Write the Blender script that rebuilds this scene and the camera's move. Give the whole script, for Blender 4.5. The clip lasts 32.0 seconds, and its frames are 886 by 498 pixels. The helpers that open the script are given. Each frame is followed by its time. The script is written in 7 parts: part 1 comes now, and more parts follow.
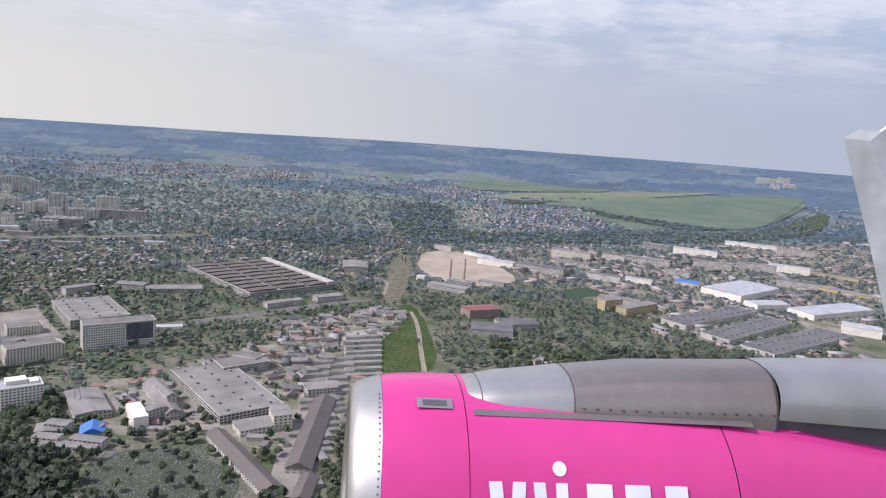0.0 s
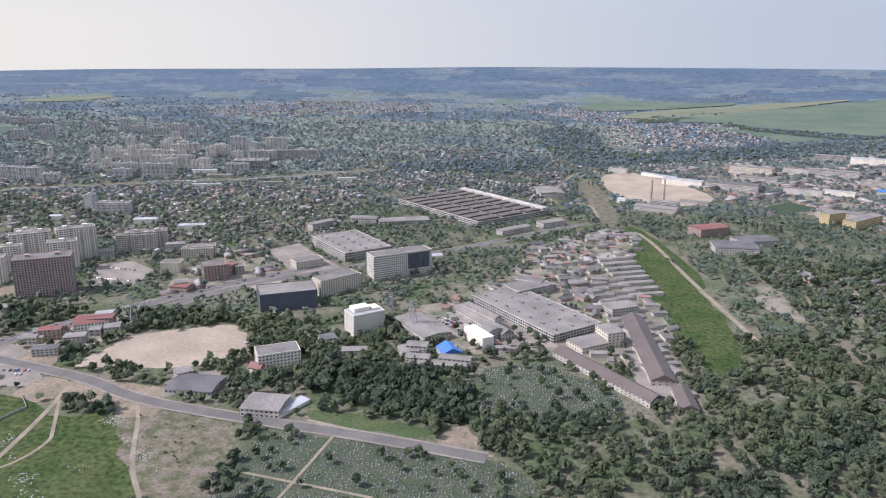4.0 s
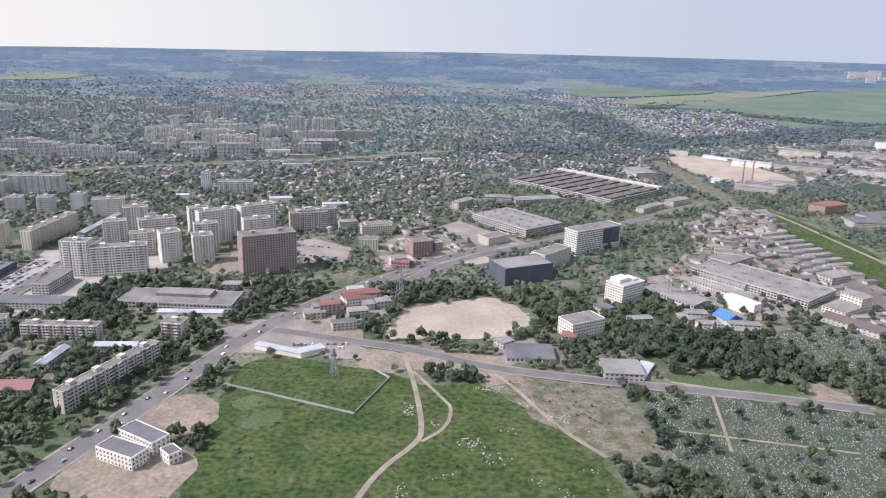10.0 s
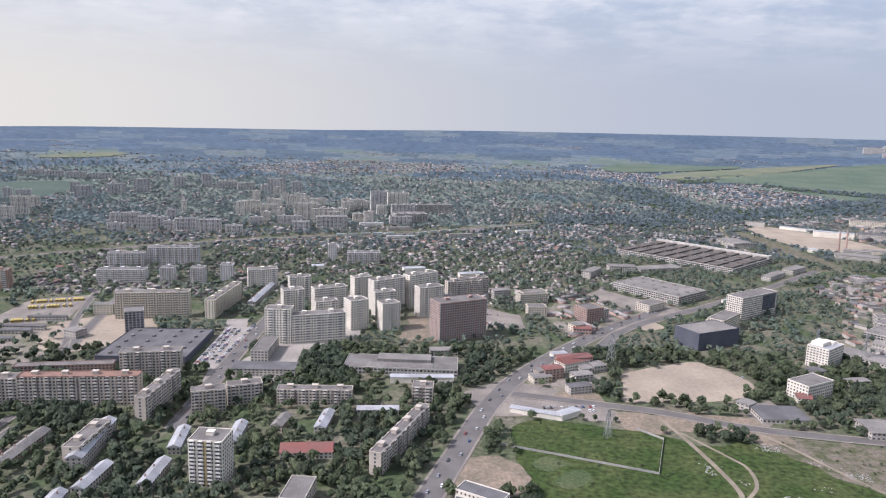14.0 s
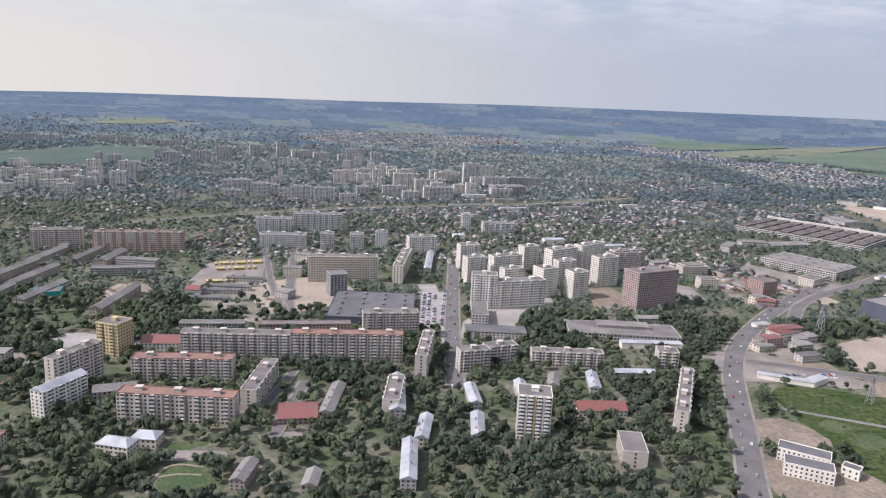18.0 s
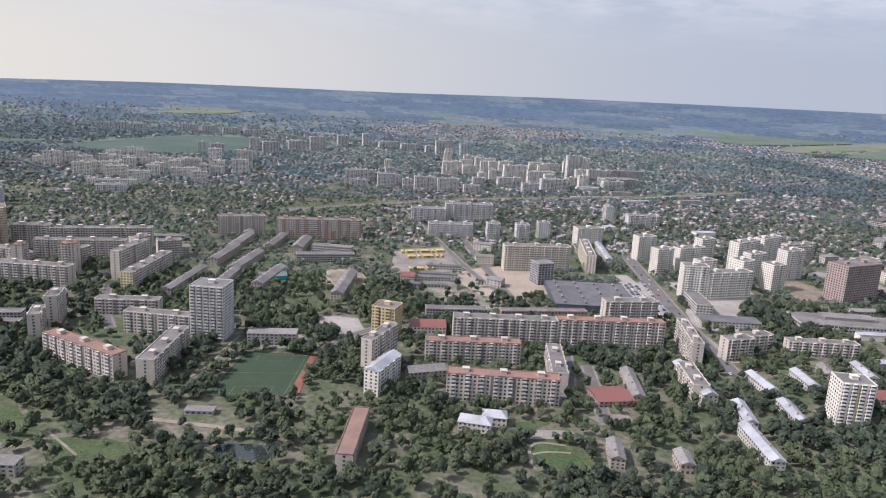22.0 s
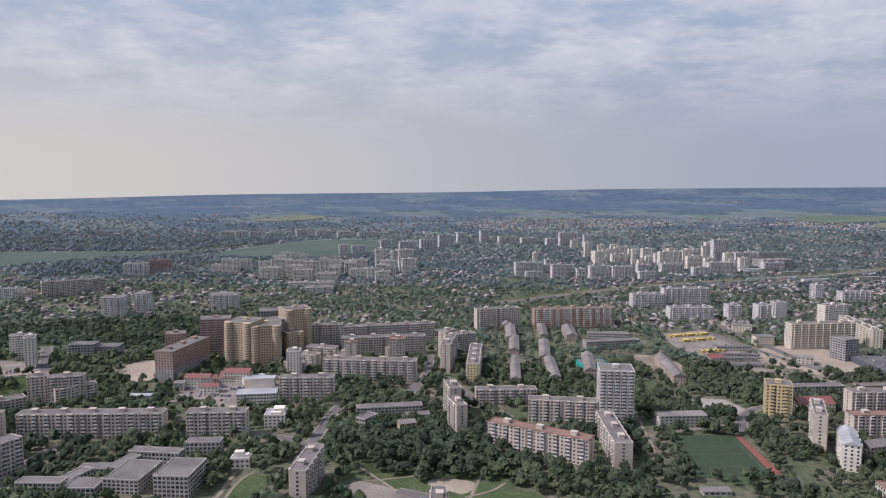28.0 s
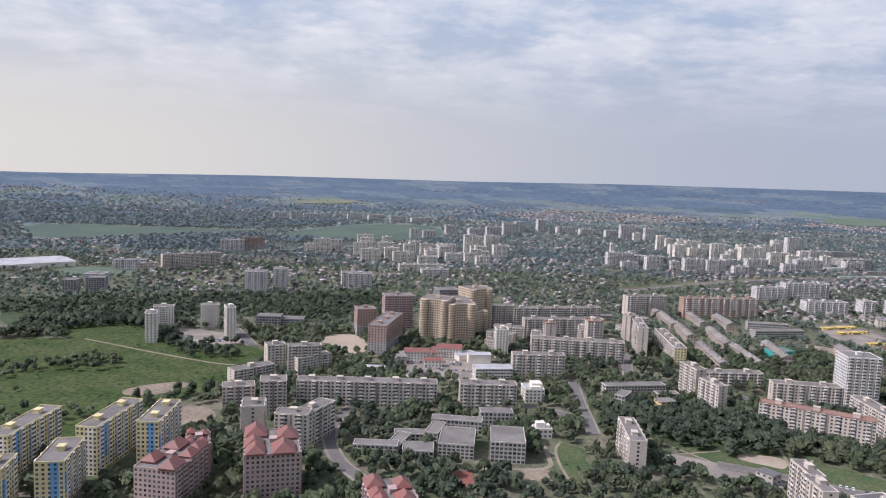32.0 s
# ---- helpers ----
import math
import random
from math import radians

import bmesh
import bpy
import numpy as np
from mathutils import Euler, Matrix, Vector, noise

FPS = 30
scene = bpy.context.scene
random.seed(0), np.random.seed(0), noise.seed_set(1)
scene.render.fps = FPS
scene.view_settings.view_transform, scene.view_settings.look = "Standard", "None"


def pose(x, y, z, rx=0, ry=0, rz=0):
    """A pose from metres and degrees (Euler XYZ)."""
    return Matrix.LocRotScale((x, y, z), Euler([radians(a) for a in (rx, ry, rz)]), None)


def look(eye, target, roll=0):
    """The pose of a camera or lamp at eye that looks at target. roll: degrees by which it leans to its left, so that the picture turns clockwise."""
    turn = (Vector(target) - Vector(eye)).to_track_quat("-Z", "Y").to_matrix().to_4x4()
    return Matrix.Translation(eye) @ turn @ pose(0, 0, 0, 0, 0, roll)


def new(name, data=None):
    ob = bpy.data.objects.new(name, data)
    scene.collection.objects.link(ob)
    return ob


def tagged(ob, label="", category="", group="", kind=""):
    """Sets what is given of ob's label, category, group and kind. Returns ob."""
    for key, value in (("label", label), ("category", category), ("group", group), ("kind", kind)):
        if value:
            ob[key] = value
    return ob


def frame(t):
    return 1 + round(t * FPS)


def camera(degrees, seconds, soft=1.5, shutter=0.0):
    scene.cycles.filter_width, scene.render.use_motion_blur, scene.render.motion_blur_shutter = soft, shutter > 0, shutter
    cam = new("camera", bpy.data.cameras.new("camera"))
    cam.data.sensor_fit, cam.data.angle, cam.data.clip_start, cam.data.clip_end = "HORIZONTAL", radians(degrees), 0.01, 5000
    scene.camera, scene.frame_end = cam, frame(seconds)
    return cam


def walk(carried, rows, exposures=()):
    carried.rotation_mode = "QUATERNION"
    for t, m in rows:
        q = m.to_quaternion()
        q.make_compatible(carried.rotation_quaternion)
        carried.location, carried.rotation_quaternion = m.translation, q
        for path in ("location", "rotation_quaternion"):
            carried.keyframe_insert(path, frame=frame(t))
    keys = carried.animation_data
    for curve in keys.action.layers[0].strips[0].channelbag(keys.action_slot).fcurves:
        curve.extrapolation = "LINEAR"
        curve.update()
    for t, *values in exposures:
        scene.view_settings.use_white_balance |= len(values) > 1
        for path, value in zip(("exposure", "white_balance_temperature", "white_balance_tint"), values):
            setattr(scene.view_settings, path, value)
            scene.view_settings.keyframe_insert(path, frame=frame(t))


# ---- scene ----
cam = camera(64.0, 32.0, soft=1.15)
PATH = [
    (0, 2.59, 1.59, 186.64, 80.462, -4.436, -0.098),
    (0.5, -16.79, -1.11, 185.72, 79.84, -4.148, 0.733),
    (1, -36.1, -3.72, 184.8, 77.551, -3.778, 2.532),
    (1.5, -55.34, -6.26, 183.88, 77.219, -3.577, 4.019),
    (2, -74.5, -8.73, 182.96, 76.324, -2.629, 4.507),
    (2.5, -93.6, -11.12, 182.04, 75.636, -1.797, 4.734),
    (3, -112.63, -13.45, 181.12, 74.452, -0.761, 5.134),
    (3.5, -131.6, -15.7, 180.19, 74.477, -0.603, 5.464),
    (5.5, -206.84, -24.12, 176.51, 73.596, -0.359, 4.88),
    (6, -225.5, -26.08, 175.59, 72.552, -0.138, 4.329),
    (6.5, -244.11, -27.99, 174.67, 71.575, 0.06, 3.919),
    (7, -262.66, -29.85, 173.75, 71.272, -0.385, 3.444),
    (7.5, -281.16, -31.67, 172.83, 71.364, -0.194, 2.775),
    (8, -299.61, -33.44, 171.91, 72.269, -1.189, 2.232),
    (8.5, -318.02, -35.17, 170.99, 73.143, -0.722, 1.314),
    (9, -336.37, -36.86, 170.07, 73.606, -0.534, 0.652),
    (9.5, -354.68, -38.52, 169.14, 73.102, -1.088, 0.324),
    (10, -372.95, -40.14, 168.22, 73.524, -1.777, -0.234),
    (10.5, -391.18, -41.72, 167.3, 74.278, -0.866, -0.657),
    (11, -409.36, -43.28, 166.38, 74.958, -1.271, -0.705),
    (11.5, -427.51, -44.82, 165.46, 76.168, -1.506, -0.723),
    (12, -445.62, -46.32, 164.54, 76.884, -0.565, -0.766),
    (12.5, -463.7, -47.81, 163.62, 77.806, -1.37, -0.812),
    (13, -481.74, -49.28, 162.69, 78.711, -1.726, -0.849),
    (13.5, -499.75, -50.73, 161.77, 79.415, -1.275, -0.907),
    (14, -517.73, -52.17, 160.85, 79.616, -1.611, -0.742),
    (14.5, -535.69, -53.59, 159.93, 79.89, -2.046, -0.643),
    (16.5, -607.25, -59.23, 156.24, 78.784, -2.494, -0.072),
    (17, -625.09, -60.64, 155.32, 77.979, -2.577, 0.056),
    (17.5, -642.91, -62.04, 154.39, 77.286, -2.172, 0.126),
    (18, -660.71, -63.46, 153.47, 77.529, -2.682, 0.034),
    (18.5, -678.5, -64.88, 152.55, 78.828, -2.845, -0.127),
    (19, -696.28, -66.32, 151.63, 79.935, -2.769, -0.045),
    (19.5, -714.05, -67.76, 150.7, 80.652, -2.762, -0.09),
    (20, -731.8, -69.23, 149.78, 81.576, -2.758, 0.012),
    (20.5, -749.55, -70.71, 148.86, 81.107, -2.303, 0.39),
    (21, -767.29, -72.21, 147.93, 79.475, -2.273, 0.908),
    (21.5, -785.03, -73.74, 147.01, 77.439, -2.141, 1.399),
    (22, -802.76, -75.29, 146.09, 76.852, -3.113, 1.738),
    (22.5, -820.5, -76.87, 145.16, 78.519, -3.976, 1.876),
    (23, -838.23, -78.48, 144.24, 79.534, -3.282, 2.19),
    (23.5, -855.97, -80.12, 143.32, 79.397, -2.596, 2.812),
    (24, -873.71, -81.8, 142.39, 79.852, -2.07, 3.15),
    (24.5, -891.46, -83.52, 141.47, 80.661, -2.903, 3.222),
    (25, -909.21, -85.28, 140.55, 81.932, -3.017, 3.111),
    (25.5, -926.98, -87.08, 139.62, 84.077, -3.204, 2.911),
    (27.5, -992.96, -94.78, 135.93, 87.418, -0.965, 3.338),
    (28, -1010.8, -96.84, 135, 84.651, -0.065, 3.462),
    (28.5, -1029.55, -98.95, 134.08, 82.614, 0.38, 3.343),
    (29, -1048.73, -101.13, 133.15, 82.419, 0.239, 3.196),
    (29.5, -1068.13, -103.37, 132.23, 83.106, 0.128, 3.153),
    (30, -1087.55, -105.68, 131.31, 84.263, -0.858, 3.13),
    (30.5, -1106.7, -108.05, 130.38, 83.088, -1.993, 3.135),
    (31, -1125.78, -110.49, 129.46, 81.809, -2.124, 2.814),
    (31.5, -1144.79, -113.01, 128.53, 83.208, -3.743, 2.572),
    (32, -1163.73, -115.61, 127.61, 83.813, -2.264, 2.823),
]
EXPOSE = [(0, 0.08, 5850, 22), (2, 0.05, 5850, 22), (3, 0.2, 5850, 22), (6, 0.22, 5850, 22), (7, 0.33, 5850, 22), (9, 0.4, 5850, 22), (10, 0.36, 5850, 22), (13, 0.15, 5900, 22), (17, 0.12, 5950, 22), (20, 0.12, 5950, 22), (21, -0.02, 5950, 22), (22, 0.1, 5950, 22), (23, 0.12, 5950, 22), (25, 0.1, 5950, 22), (28, -0.25, 5950, 23), (29, 0.06, 5950, 23), (30, 0.0, 5950, 23), (32, 0.0, 5950, 23)]
walk(cam, [(t, pose(x, y, z, rx, ry, rz)) for t, x, y, z, rx, ry, rz in PATH], EXPOSE)

# ---- light ----
SUN_UP, SUN_AZ = 46.0, 256.0  # degrees: height of the sun; its bearing, clockwise from +y
world = bpy.data.worlds.new("sky")
scene.world = world
world.use_nodes = True
wn, wl = world.node_tree.nodes, world.node_tree.links
wn.clear()
w_out = wn.new("ShaderNodeOutputWorld")
w_bg = wn.new("ShaderNodeBackground")
w_sky = wn.new("ShaderNodeTexSky")
w_sky.sky_type, w_sky.sun_disc = "NISHITA", False
w_sky.sun_elevation, w_sky.sun_rotation = radians(SUN_UP), radians(SUN_AZ)
w_sky.air_density, w_sky.dust_density, w_sky.ozone_density = 1.0, 2.5, 1.2
w_co = wn.new("ShaderNodeTexCoord")
w_sep = wn.new("ShaderNodeSeparateXYZ")
wl.new(w_co.outputs["Generated"], w_sep.inputs[0])


def w_math(op, a, b=None, clamp=False):
    n = wn.new("ShaderNodeMath")
    n.operation, n.use_clamp = op, clamp
    for i, v in enumerate((a, b)):
        if v is None:
            continue
        if isinstance(v, (int, float)):
            n.inputs[i].default_value = v
        else:
            wl.new(v, n.inputs[i])
    return n.outputs[0]


# a cloud deck: the direction laid on a plane overhead, so that the clouds flatten towards the horizon
up = w_math("MAXIMUM", w_sep.outputs["Z"], 0.0)
den = w_math("ADD", up, 0.16)
w_vec = wn.new("ShaderNodeCombineXYZ")
wl.new(w_math("DIVIDE", w_sep.outputs["X"], den), w_vec.inputs[0])
wl.new(w_math("DIVIDE", w_sep.outputs["Y"], den), w_vec.inputs[1])


def w_noise(scale, detail, rough):
    n = wn.new("ShaderNodeTexNoise")
    n.inputs["Scale"].default_value, n.inputs["Detail"].default_value, n.inputs["Roughness"].default_value = scale, detail, rough
    wl.new(w_vec.outputs[0], n.inputs["Vector"])
    return n.outputs["Fac"]


def w_range(v, a, b, c=0.0, d=1.0):
    n = wn.new("ShaderNodeMapRange")
    n.interpolation_type = "SMOOTHSTEP"
    wl.new(v, n.inputs[0])
    for i, x in enumerate((a, b, c, d), 1):
        n.inputs[i].default_value = x
    return n.outputs[0]


cloud = w_range(w_noise(1.9, 10.0, 0.6), 0.38, 0.6)
wisps = w_range(w_noise(4.0, 9.0, 0.62), 0.45, 0.72)
cover = w_math("MULTIPLY", w_math("ADD", w_math("MULTIPLY", cloud, 0.5), w_math("MULTIPLY", wisps, 0.3)), w_range(w_sep.outputs["Z"], 0.04, 0.2), clamp=True)
low = w_range(w_sep.outputs["Z"], 0.02, 0.26, 1.0, 0.0)


def w_mix(fac, a, b):
    n = wn.new("ShaderNodeMix")
    n.data_type = "RGBA"
    wl.new(fac, n.inputs["Factor"])
    for s, v in ((n.inputs[6], a), (n.inputs[7], b)):
        if isinstance(v, tuple):
            s.default_value = (*v, 1)
        else:
            wl.new(v, s)
    return n.outputs[2]


def w_math_colour(c, k):
    n = wn.new("ShaderNodeVectorMath")
    n.operation = "SCALE"
    wl.new(c, n.inputs[0])
    n.inputs["Scale"].default_value = k
    return n.outputs[0]


side = w_range(w_sep.outputs["X"], -0.7, 0.5)
haze = w_mix(side, (9.1, 8.85, 7.3), (5.4, 6.0, 6.3))
blue = w_mix(w_range(w_sep.outputs["Z"], 0.3, 0.7), (5.1, 6.4, 7.5), w_math_colour(w_sky.outputs[0], 2.6))
hazy = w_mix(low, blue, haze)
wl.new(w_mix(cover, hazy, (11.2, 11.1, 9.9)), w_bg.inputs["Color"])
w_bg.inputs["Strength"].default_value = 0.082
wl.new(w_bg.outputs[0], w_out.inputs[0])
sun = new("sun", bpy.data.lights.new("sun", "SUN"))
sun.data.energy, sun.data.angle, sun.data.color = 4.2, radians(1.2), (1.0, 0.955, 0.885)
az, el = radians(SUN_AZ), radians(SUN_UP)
sun.matrix_world = look(Vector((math.sin(az) * math.cos(el), math.cos(az) * math.cos(el), math.sin(el))) * 500 + Vector((-600, 400, 0)), (-600, 400, 0))
scene.view_settings.exposure = 0.0


# ---- materials ----
def material(name, colour, rough=0.85, metal=0.0, scale=0.05, vary=0.25, fine=1.5, fine_vary=0.15, bump=0.0, second=None, per="", spread=0.38, leafy=0.0, gloss=None):
    """A surface with broad patches and fine grain. second: a colour that the patches blend to. per: 'object' or 'island' tint."""
    m = bpy.data.materials.new(name)
    m.use_nodes = True
    n, l = m.node_tree.nodes, m.node_tree.links
    bsdf = n["Principled BSDF"]
    co = n.new("ShaderNodeNewGeometry")
    broad, grain = n.new("ShaderNodeTexNoise"), n.new("ShaderNodeTexNoise")
    for t, s, d in ((broad, scale, 5.0), (grain, fine, 4.0)):
        t.inputs["Scale"].default_value, t.inputs["Detail"].default_value = s, d
        l.new(co.outputs["Position"], t.inputs["Vector"])

    def mixed(kind, fac, a, b, value=None):
        x = n.new("ShaderNodeMix")
        x.data_type, x.blend_type = "RGBA", kind
        if value is None:
            l.new(fac, x.inputs["Factor"])
        else:
            x.inputs["Factor"].default_value = value
        for s, v in ((x.inputs[6], a), (x.inputs[7], b)):
            if isinstance(v, tuple):
                s.default_value = (*v, 1)
            else:
                l.new(v, s)
        return x.outputs[2]

    def ranged(v, a, b, c, d):
        x = n.new("ShaderNodeMapRange")
        l.new(v, x.inputs[0])
        for i, k in enumerate((a, b, c, d), 1):
            x.inputs[i].default_value = k
        return x.outputs[0]

    other = second or tuple(c * (1 - vary) for c in colour)
    col = mixed("MIX", ranged(broad.outputs["Fac"], 0.38, 0.62, 0, 1), tuple(colour), tuple(other))
    grey = n.new("ShaderNodeCombineColor")
    shade = ranged(grain.outputs["Fac"], 0.3, 0.7, 1 - fine_vary, 1 + fine_vary)
    if per:
        rnd = n.new("ShaderNodeObjectInfo").outputs["Random"] if per == "object" else co.outputs["Random Per Island"]
        mul = n.new("ShaderNodeMath")
        mul.operation = "MULTIPLY"
        l.new(shade, mul.inputs[0])
        l.new(ranged(rnd, 0, 1, 1 - spread, 1 + spread), mul.inputs[1])
        shade = mul.outputs[0]
    for i in range(3):
        l.new(shade, grey.inputs[i])
    tint = mixed("MULTIPLY", None, col, grey.outputs[0], 1.0)
    l.new(tint, bsdf.inputs["Base Color"])
    if leafy:  # thin leaves let light through
        thin, blend = n.new("ShaderNodeBsdfTranslucent"), n.new("ShaderNodeMixShader")
        l.new(tint, thin.inputs["Color"])
        blend.inputs[0].default_value = leafy
        l.new(bsdf.outputs[0], blend.inputs[1])
        l.new(thin.outputs[0], blend.inputs[2])
        l.new(blend.outputs[0], n["Material Output"].inputs["Surface"])
    bsdf.inputs["Roughness"].default_value, bsdf.inputs["Metallic"].default_value = rough, metal
    bsdf.inputs["Specular IOR Level"].default_value = gloss if gloss is not None else 0.12 if rough > 0.75 else 0.5
    if bump:
        b = n.new("ShaderNodeBump")
        b.inputs["Strength"].default_value, b.inputs["Distance"].default_value = 0.6, bump
        l.new(grain.outputs["Fac"], b.inputs["Height"])
        l.new(b.outputs[0], bsdf.inputs["Normal"])
    return m


MAT = {
    "ground": material("town_soil_and_scrub", (0.07, 0.092, 0.046), scale=0.035, second=(0.15, 0.14, 0.102), fine=0.35, fine_vary=0.35),
    # garden, wood, plain and rim land: distance haze is painted into these colours
    "garden_land": material("hazed_gardens_and_scrub", (0.128, 0.161, 0.133), scale=0.02, second=(0.164, 0.182, 0.148), fine=0.1, fine_vary=0.4),
    "wood_land": material("hazed_wooded_land", (0.096, 0.133, 0.136), scale=0.012, second=(0.118, 0.153, 0.148), fine=0.08, fine_vary=0.4),
    "plain_woods": material("hazed_woods_of_the_plain", (0.063, 0.094, 0.121), scale=0.006, second=(0.081, 0.112, 0.135), fine=0.05, fine_vary=0.35),
    "plain_gardens": material("hazed_gardens_of_the_plain", (0.102, 0.133, 0.144), scale=0.008, second=(0.135, 0.161, 0.164), fine=0.06, fine_vary=0.45),
    "plain_fields": material("hazed_fields_of_the_plain", (0.097, 0.137, 0.117), scale=0.004, second=(0.139, 0.165, 0.144), fine=0.03, fine_vary=0.15),
    "rim_woods": material("hazed_woods_of_the_last_ridge", (0.067, 0.101, 0.141), scale=0.004, second=(0.084, 0.118, 0.154), fine=0.03, fine_vary=0.25),
    "rim_fields": material("hazed_fields_of_the_last_ridge", (0.097, 0.133, 0.159), scale=0.003, second=(0.120, 0.149, 0.169), fine=0.03, fine_vary=0.25),
    "road": material("worn_asphalt", (0.155, 0.146, 0.136), scale=0.08, vary=0.2),
    "asphalt": material("grey_paving", (0.26, 0.23, 0.195), scale=0.06, second=(0.19, 0.172, 0.15), fine=0.8),
    "paving": material("pale_paving", (0.33, 0.305, 0.27), scale=0.05, second=(0.26, 0.24, 0.21), fine=0.6, fine_vary=0.15),
    "railway": material("ballast", (0.19, 0.165, 0.15), scale=0.1),
    "track": material("dry_track", (0.27, 0.23, 0.175), scale=0.1, second=(0.2, 0.175, 0.13)),
    "sand": material("pale_sand", (0.35, 0.295, 0.225), scale=0.03, second=(0.275, 0.232, 0.18), fine=0.4, fine_vary=0.12),
    "clay": material("dug_clay", (0.245, 0.198, 0.148), scale=0.08, second=(0.175, 0.15, 0.112), fine=0.5, fine_vary=0.25),
    "meadow": material("meadow_grass", (0.036, 0.06, 0.017), scale=0.05, second=(0.062, 0.078, 0.028), fine=0.35, fine_vary=0.55),
    "rough": material("weedy_dump", (0.085, 0.092, 0.05), scale=0.14, second=(0.17, 0.145, 0.115), fine=0.6, fine_vary=0.3),
    "cemetery": material("cemetery_turf", (0.05, 0.068, 0.04), scale=0.1, second=(0.075, 0.085, 0.055), fine=1.0, fine_vary=0.4),
    "lawn": material("park_lawn", (0.055, 0.085, 0.036), scale=0.06, second=(0.09, 0.105, 0.05), fine=0.6, fine_vary=0.3),
    "pitch": material("green_sports_turf", (0.048, 0.07, 0.042), scale=0.1, vary=0.12),
    "tartan": material("red_running_track", (0.24, 0.10, 0.08), scale=0.1, vary=0.15),
    "field": material("crop_field", (0.085, 0.122, 0.088), scale=0.008, second=(0.118, 0.148, 0.105), fine=0.1, fine_vary=0.12),
    "crop": material("dark_crop", (0.066, 0.096, 0.076), scale=0.008, second=(0.085, 0.115, 0.088), fine=0.1, fine_vary=0.12),
    "stubble": material("pale_stubble_field", (0.17, 0.175, 0.12), scale=0.01, second=(0.13, 0.155, 0.1), fine=0.1, fine_vary=0.12),
    "works": material("industrial_yard", (0.25, 0.22, 0.185), scale=0.05, second=(0.13, 0.135, 0.085), fine=0.5, fine_vary=0.25),
    "water": material("still_pond_water", (0.035, 0.045, 0.04), rough=0.08, scale=0.1),
    "wood": material("forest_floor", (0.06, 0.08, 0.04), scale=0.1),
    "leaf": material("foliage", (0.115, 0.146, 0.086), rough=0.8, scale=0.03, second=(0.13, 0.155, 0.09), fine=0.9, fine_vary=0.35, per="island", spread=0.3, leafy=0.5),
    # leaf_mid, leaf_belt, leaf_far: aerial haze painted in as a paler, bluer green
    "leaf_mid": material("hazed_town_foliage", (0.148, 0.192, 0.15), rough=0.85, scale=0.02, second=(0.18, 0.212, 0.158), fine=0.7, fine_vary=0.3, per="island", spread=0.22, leafy=0.5),
    "leaf_belt": material("hazed_belt_foliage", (0.165, 0.215, 0.235), rough=0.9, scale=0.01, second=(0.19, 0.235, 0.245), fine=0.4, fine_vary=0.2, per="island", spread=0.16, leafy=0.5),
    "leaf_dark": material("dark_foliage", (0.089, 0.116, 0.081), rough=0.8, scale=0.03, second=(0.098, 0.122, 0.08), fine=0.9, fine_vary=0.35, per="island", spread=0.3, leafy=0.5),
    "leaf_far": material("hazed_distant_foliage", (0.182, 0.236, 0.24), rough=0.9, scale=0.01, second=(0.22, 0.264, 0.25), fine=0.4, fine_vary=0.2, per="island", spread=0.12, leafy=0.6),
    "bark": material("bark", (0.13, 0.1, 0.075), bump=0.02),
    "glass": material("window_glass", (0.075, 0.083, 0.095), rough=0.2, scale=0.2, fine=2.0, per="island", spread=0.7),
    "flat_roof": material("bitumen_roof", (0.19, 0.178, 0.165), scale=0.1, second=(0.14, 0.13, 0.12), fine=1.2),
    "rust_roof": material("rust_primed_roof", (0.27, 0.165, 0.125), scale=0.12, second=(0.21, 0.14, 0.115)),
    "grey_roof": material("fibre_cement_roof", (0.235, 0.22, 0.20), scale=0.06, second=(0.175, 0.165, 0.15), fine=0.9, fine_vary=0.2),
    "saw_roof": material("grey_brown_sawtooth_roof", (0.145, 0.128, 0.112), scale=0.08, second=(0.11, 0.098, 0.086)),
    "brown_roof": material("brown_sheet_roof", (0.115, 0.092, 0.08), rough=0.55, scale=0.08, vary=0.2),
    "red_roof": material("red_sheet_roof", (0.21, 0.075, 0.06), rough=0.6, scale=0.1, second=(0.18, 0.085, 0.07)),
    "blue_roof": material("blue_sheet_roof", (0.05, 0.17, 0.45), rough=0.5, scale=0.1, vary=0.1),
    "white_roof": material("white_sheet_roof", (0.40, 0.405, 0.41), rough=0.5, scale=0.1, vary=0.3),
    "dark_roof": material("dark_bitumen_roof", (0.145, 0.143, 0.142), scale=0.1, vary=0.25),
    "house_roof": material("house_roofs", (0.17, 0.142, 0.125), rough=0.8, scale=0.02, second=(0.24, 0.225, 0.22), fine=0.7, per="island", spread=0.85),
    "shed_roof": material("works_roofs", (0.165, 0.155, 0.145), rough=0.7, scale=0.02, second=(0.24, 0.225, 0.21), fine=0.7, per="island", spread=0.5),
    "house_wall": material("house_walls", (0.27, 0.26, 0.245), scale=0.03, second=(0.36, 0.345, 0.325), fine=0.7, per="island"),
    "concrete": material("raw_concrete", (0.36, 0.35, 0.33), scale=0.1, vary=0.2),
    "metal": material("grey_metal", (0.45, 0.46, 0.47), rough=0.4, metal=0.7, scale=0.2),
    "car": material("car_paint", (0.42, 0.42, 0.43), rough=0.3, scale=0.02, second=(0.2, 0.2, 0.22), per="island"),
    "stone": material("grave_stone", (0.2, 0.2, 0.195), rough=0.5, scale=0.2, per="island", spread=0.6),
}


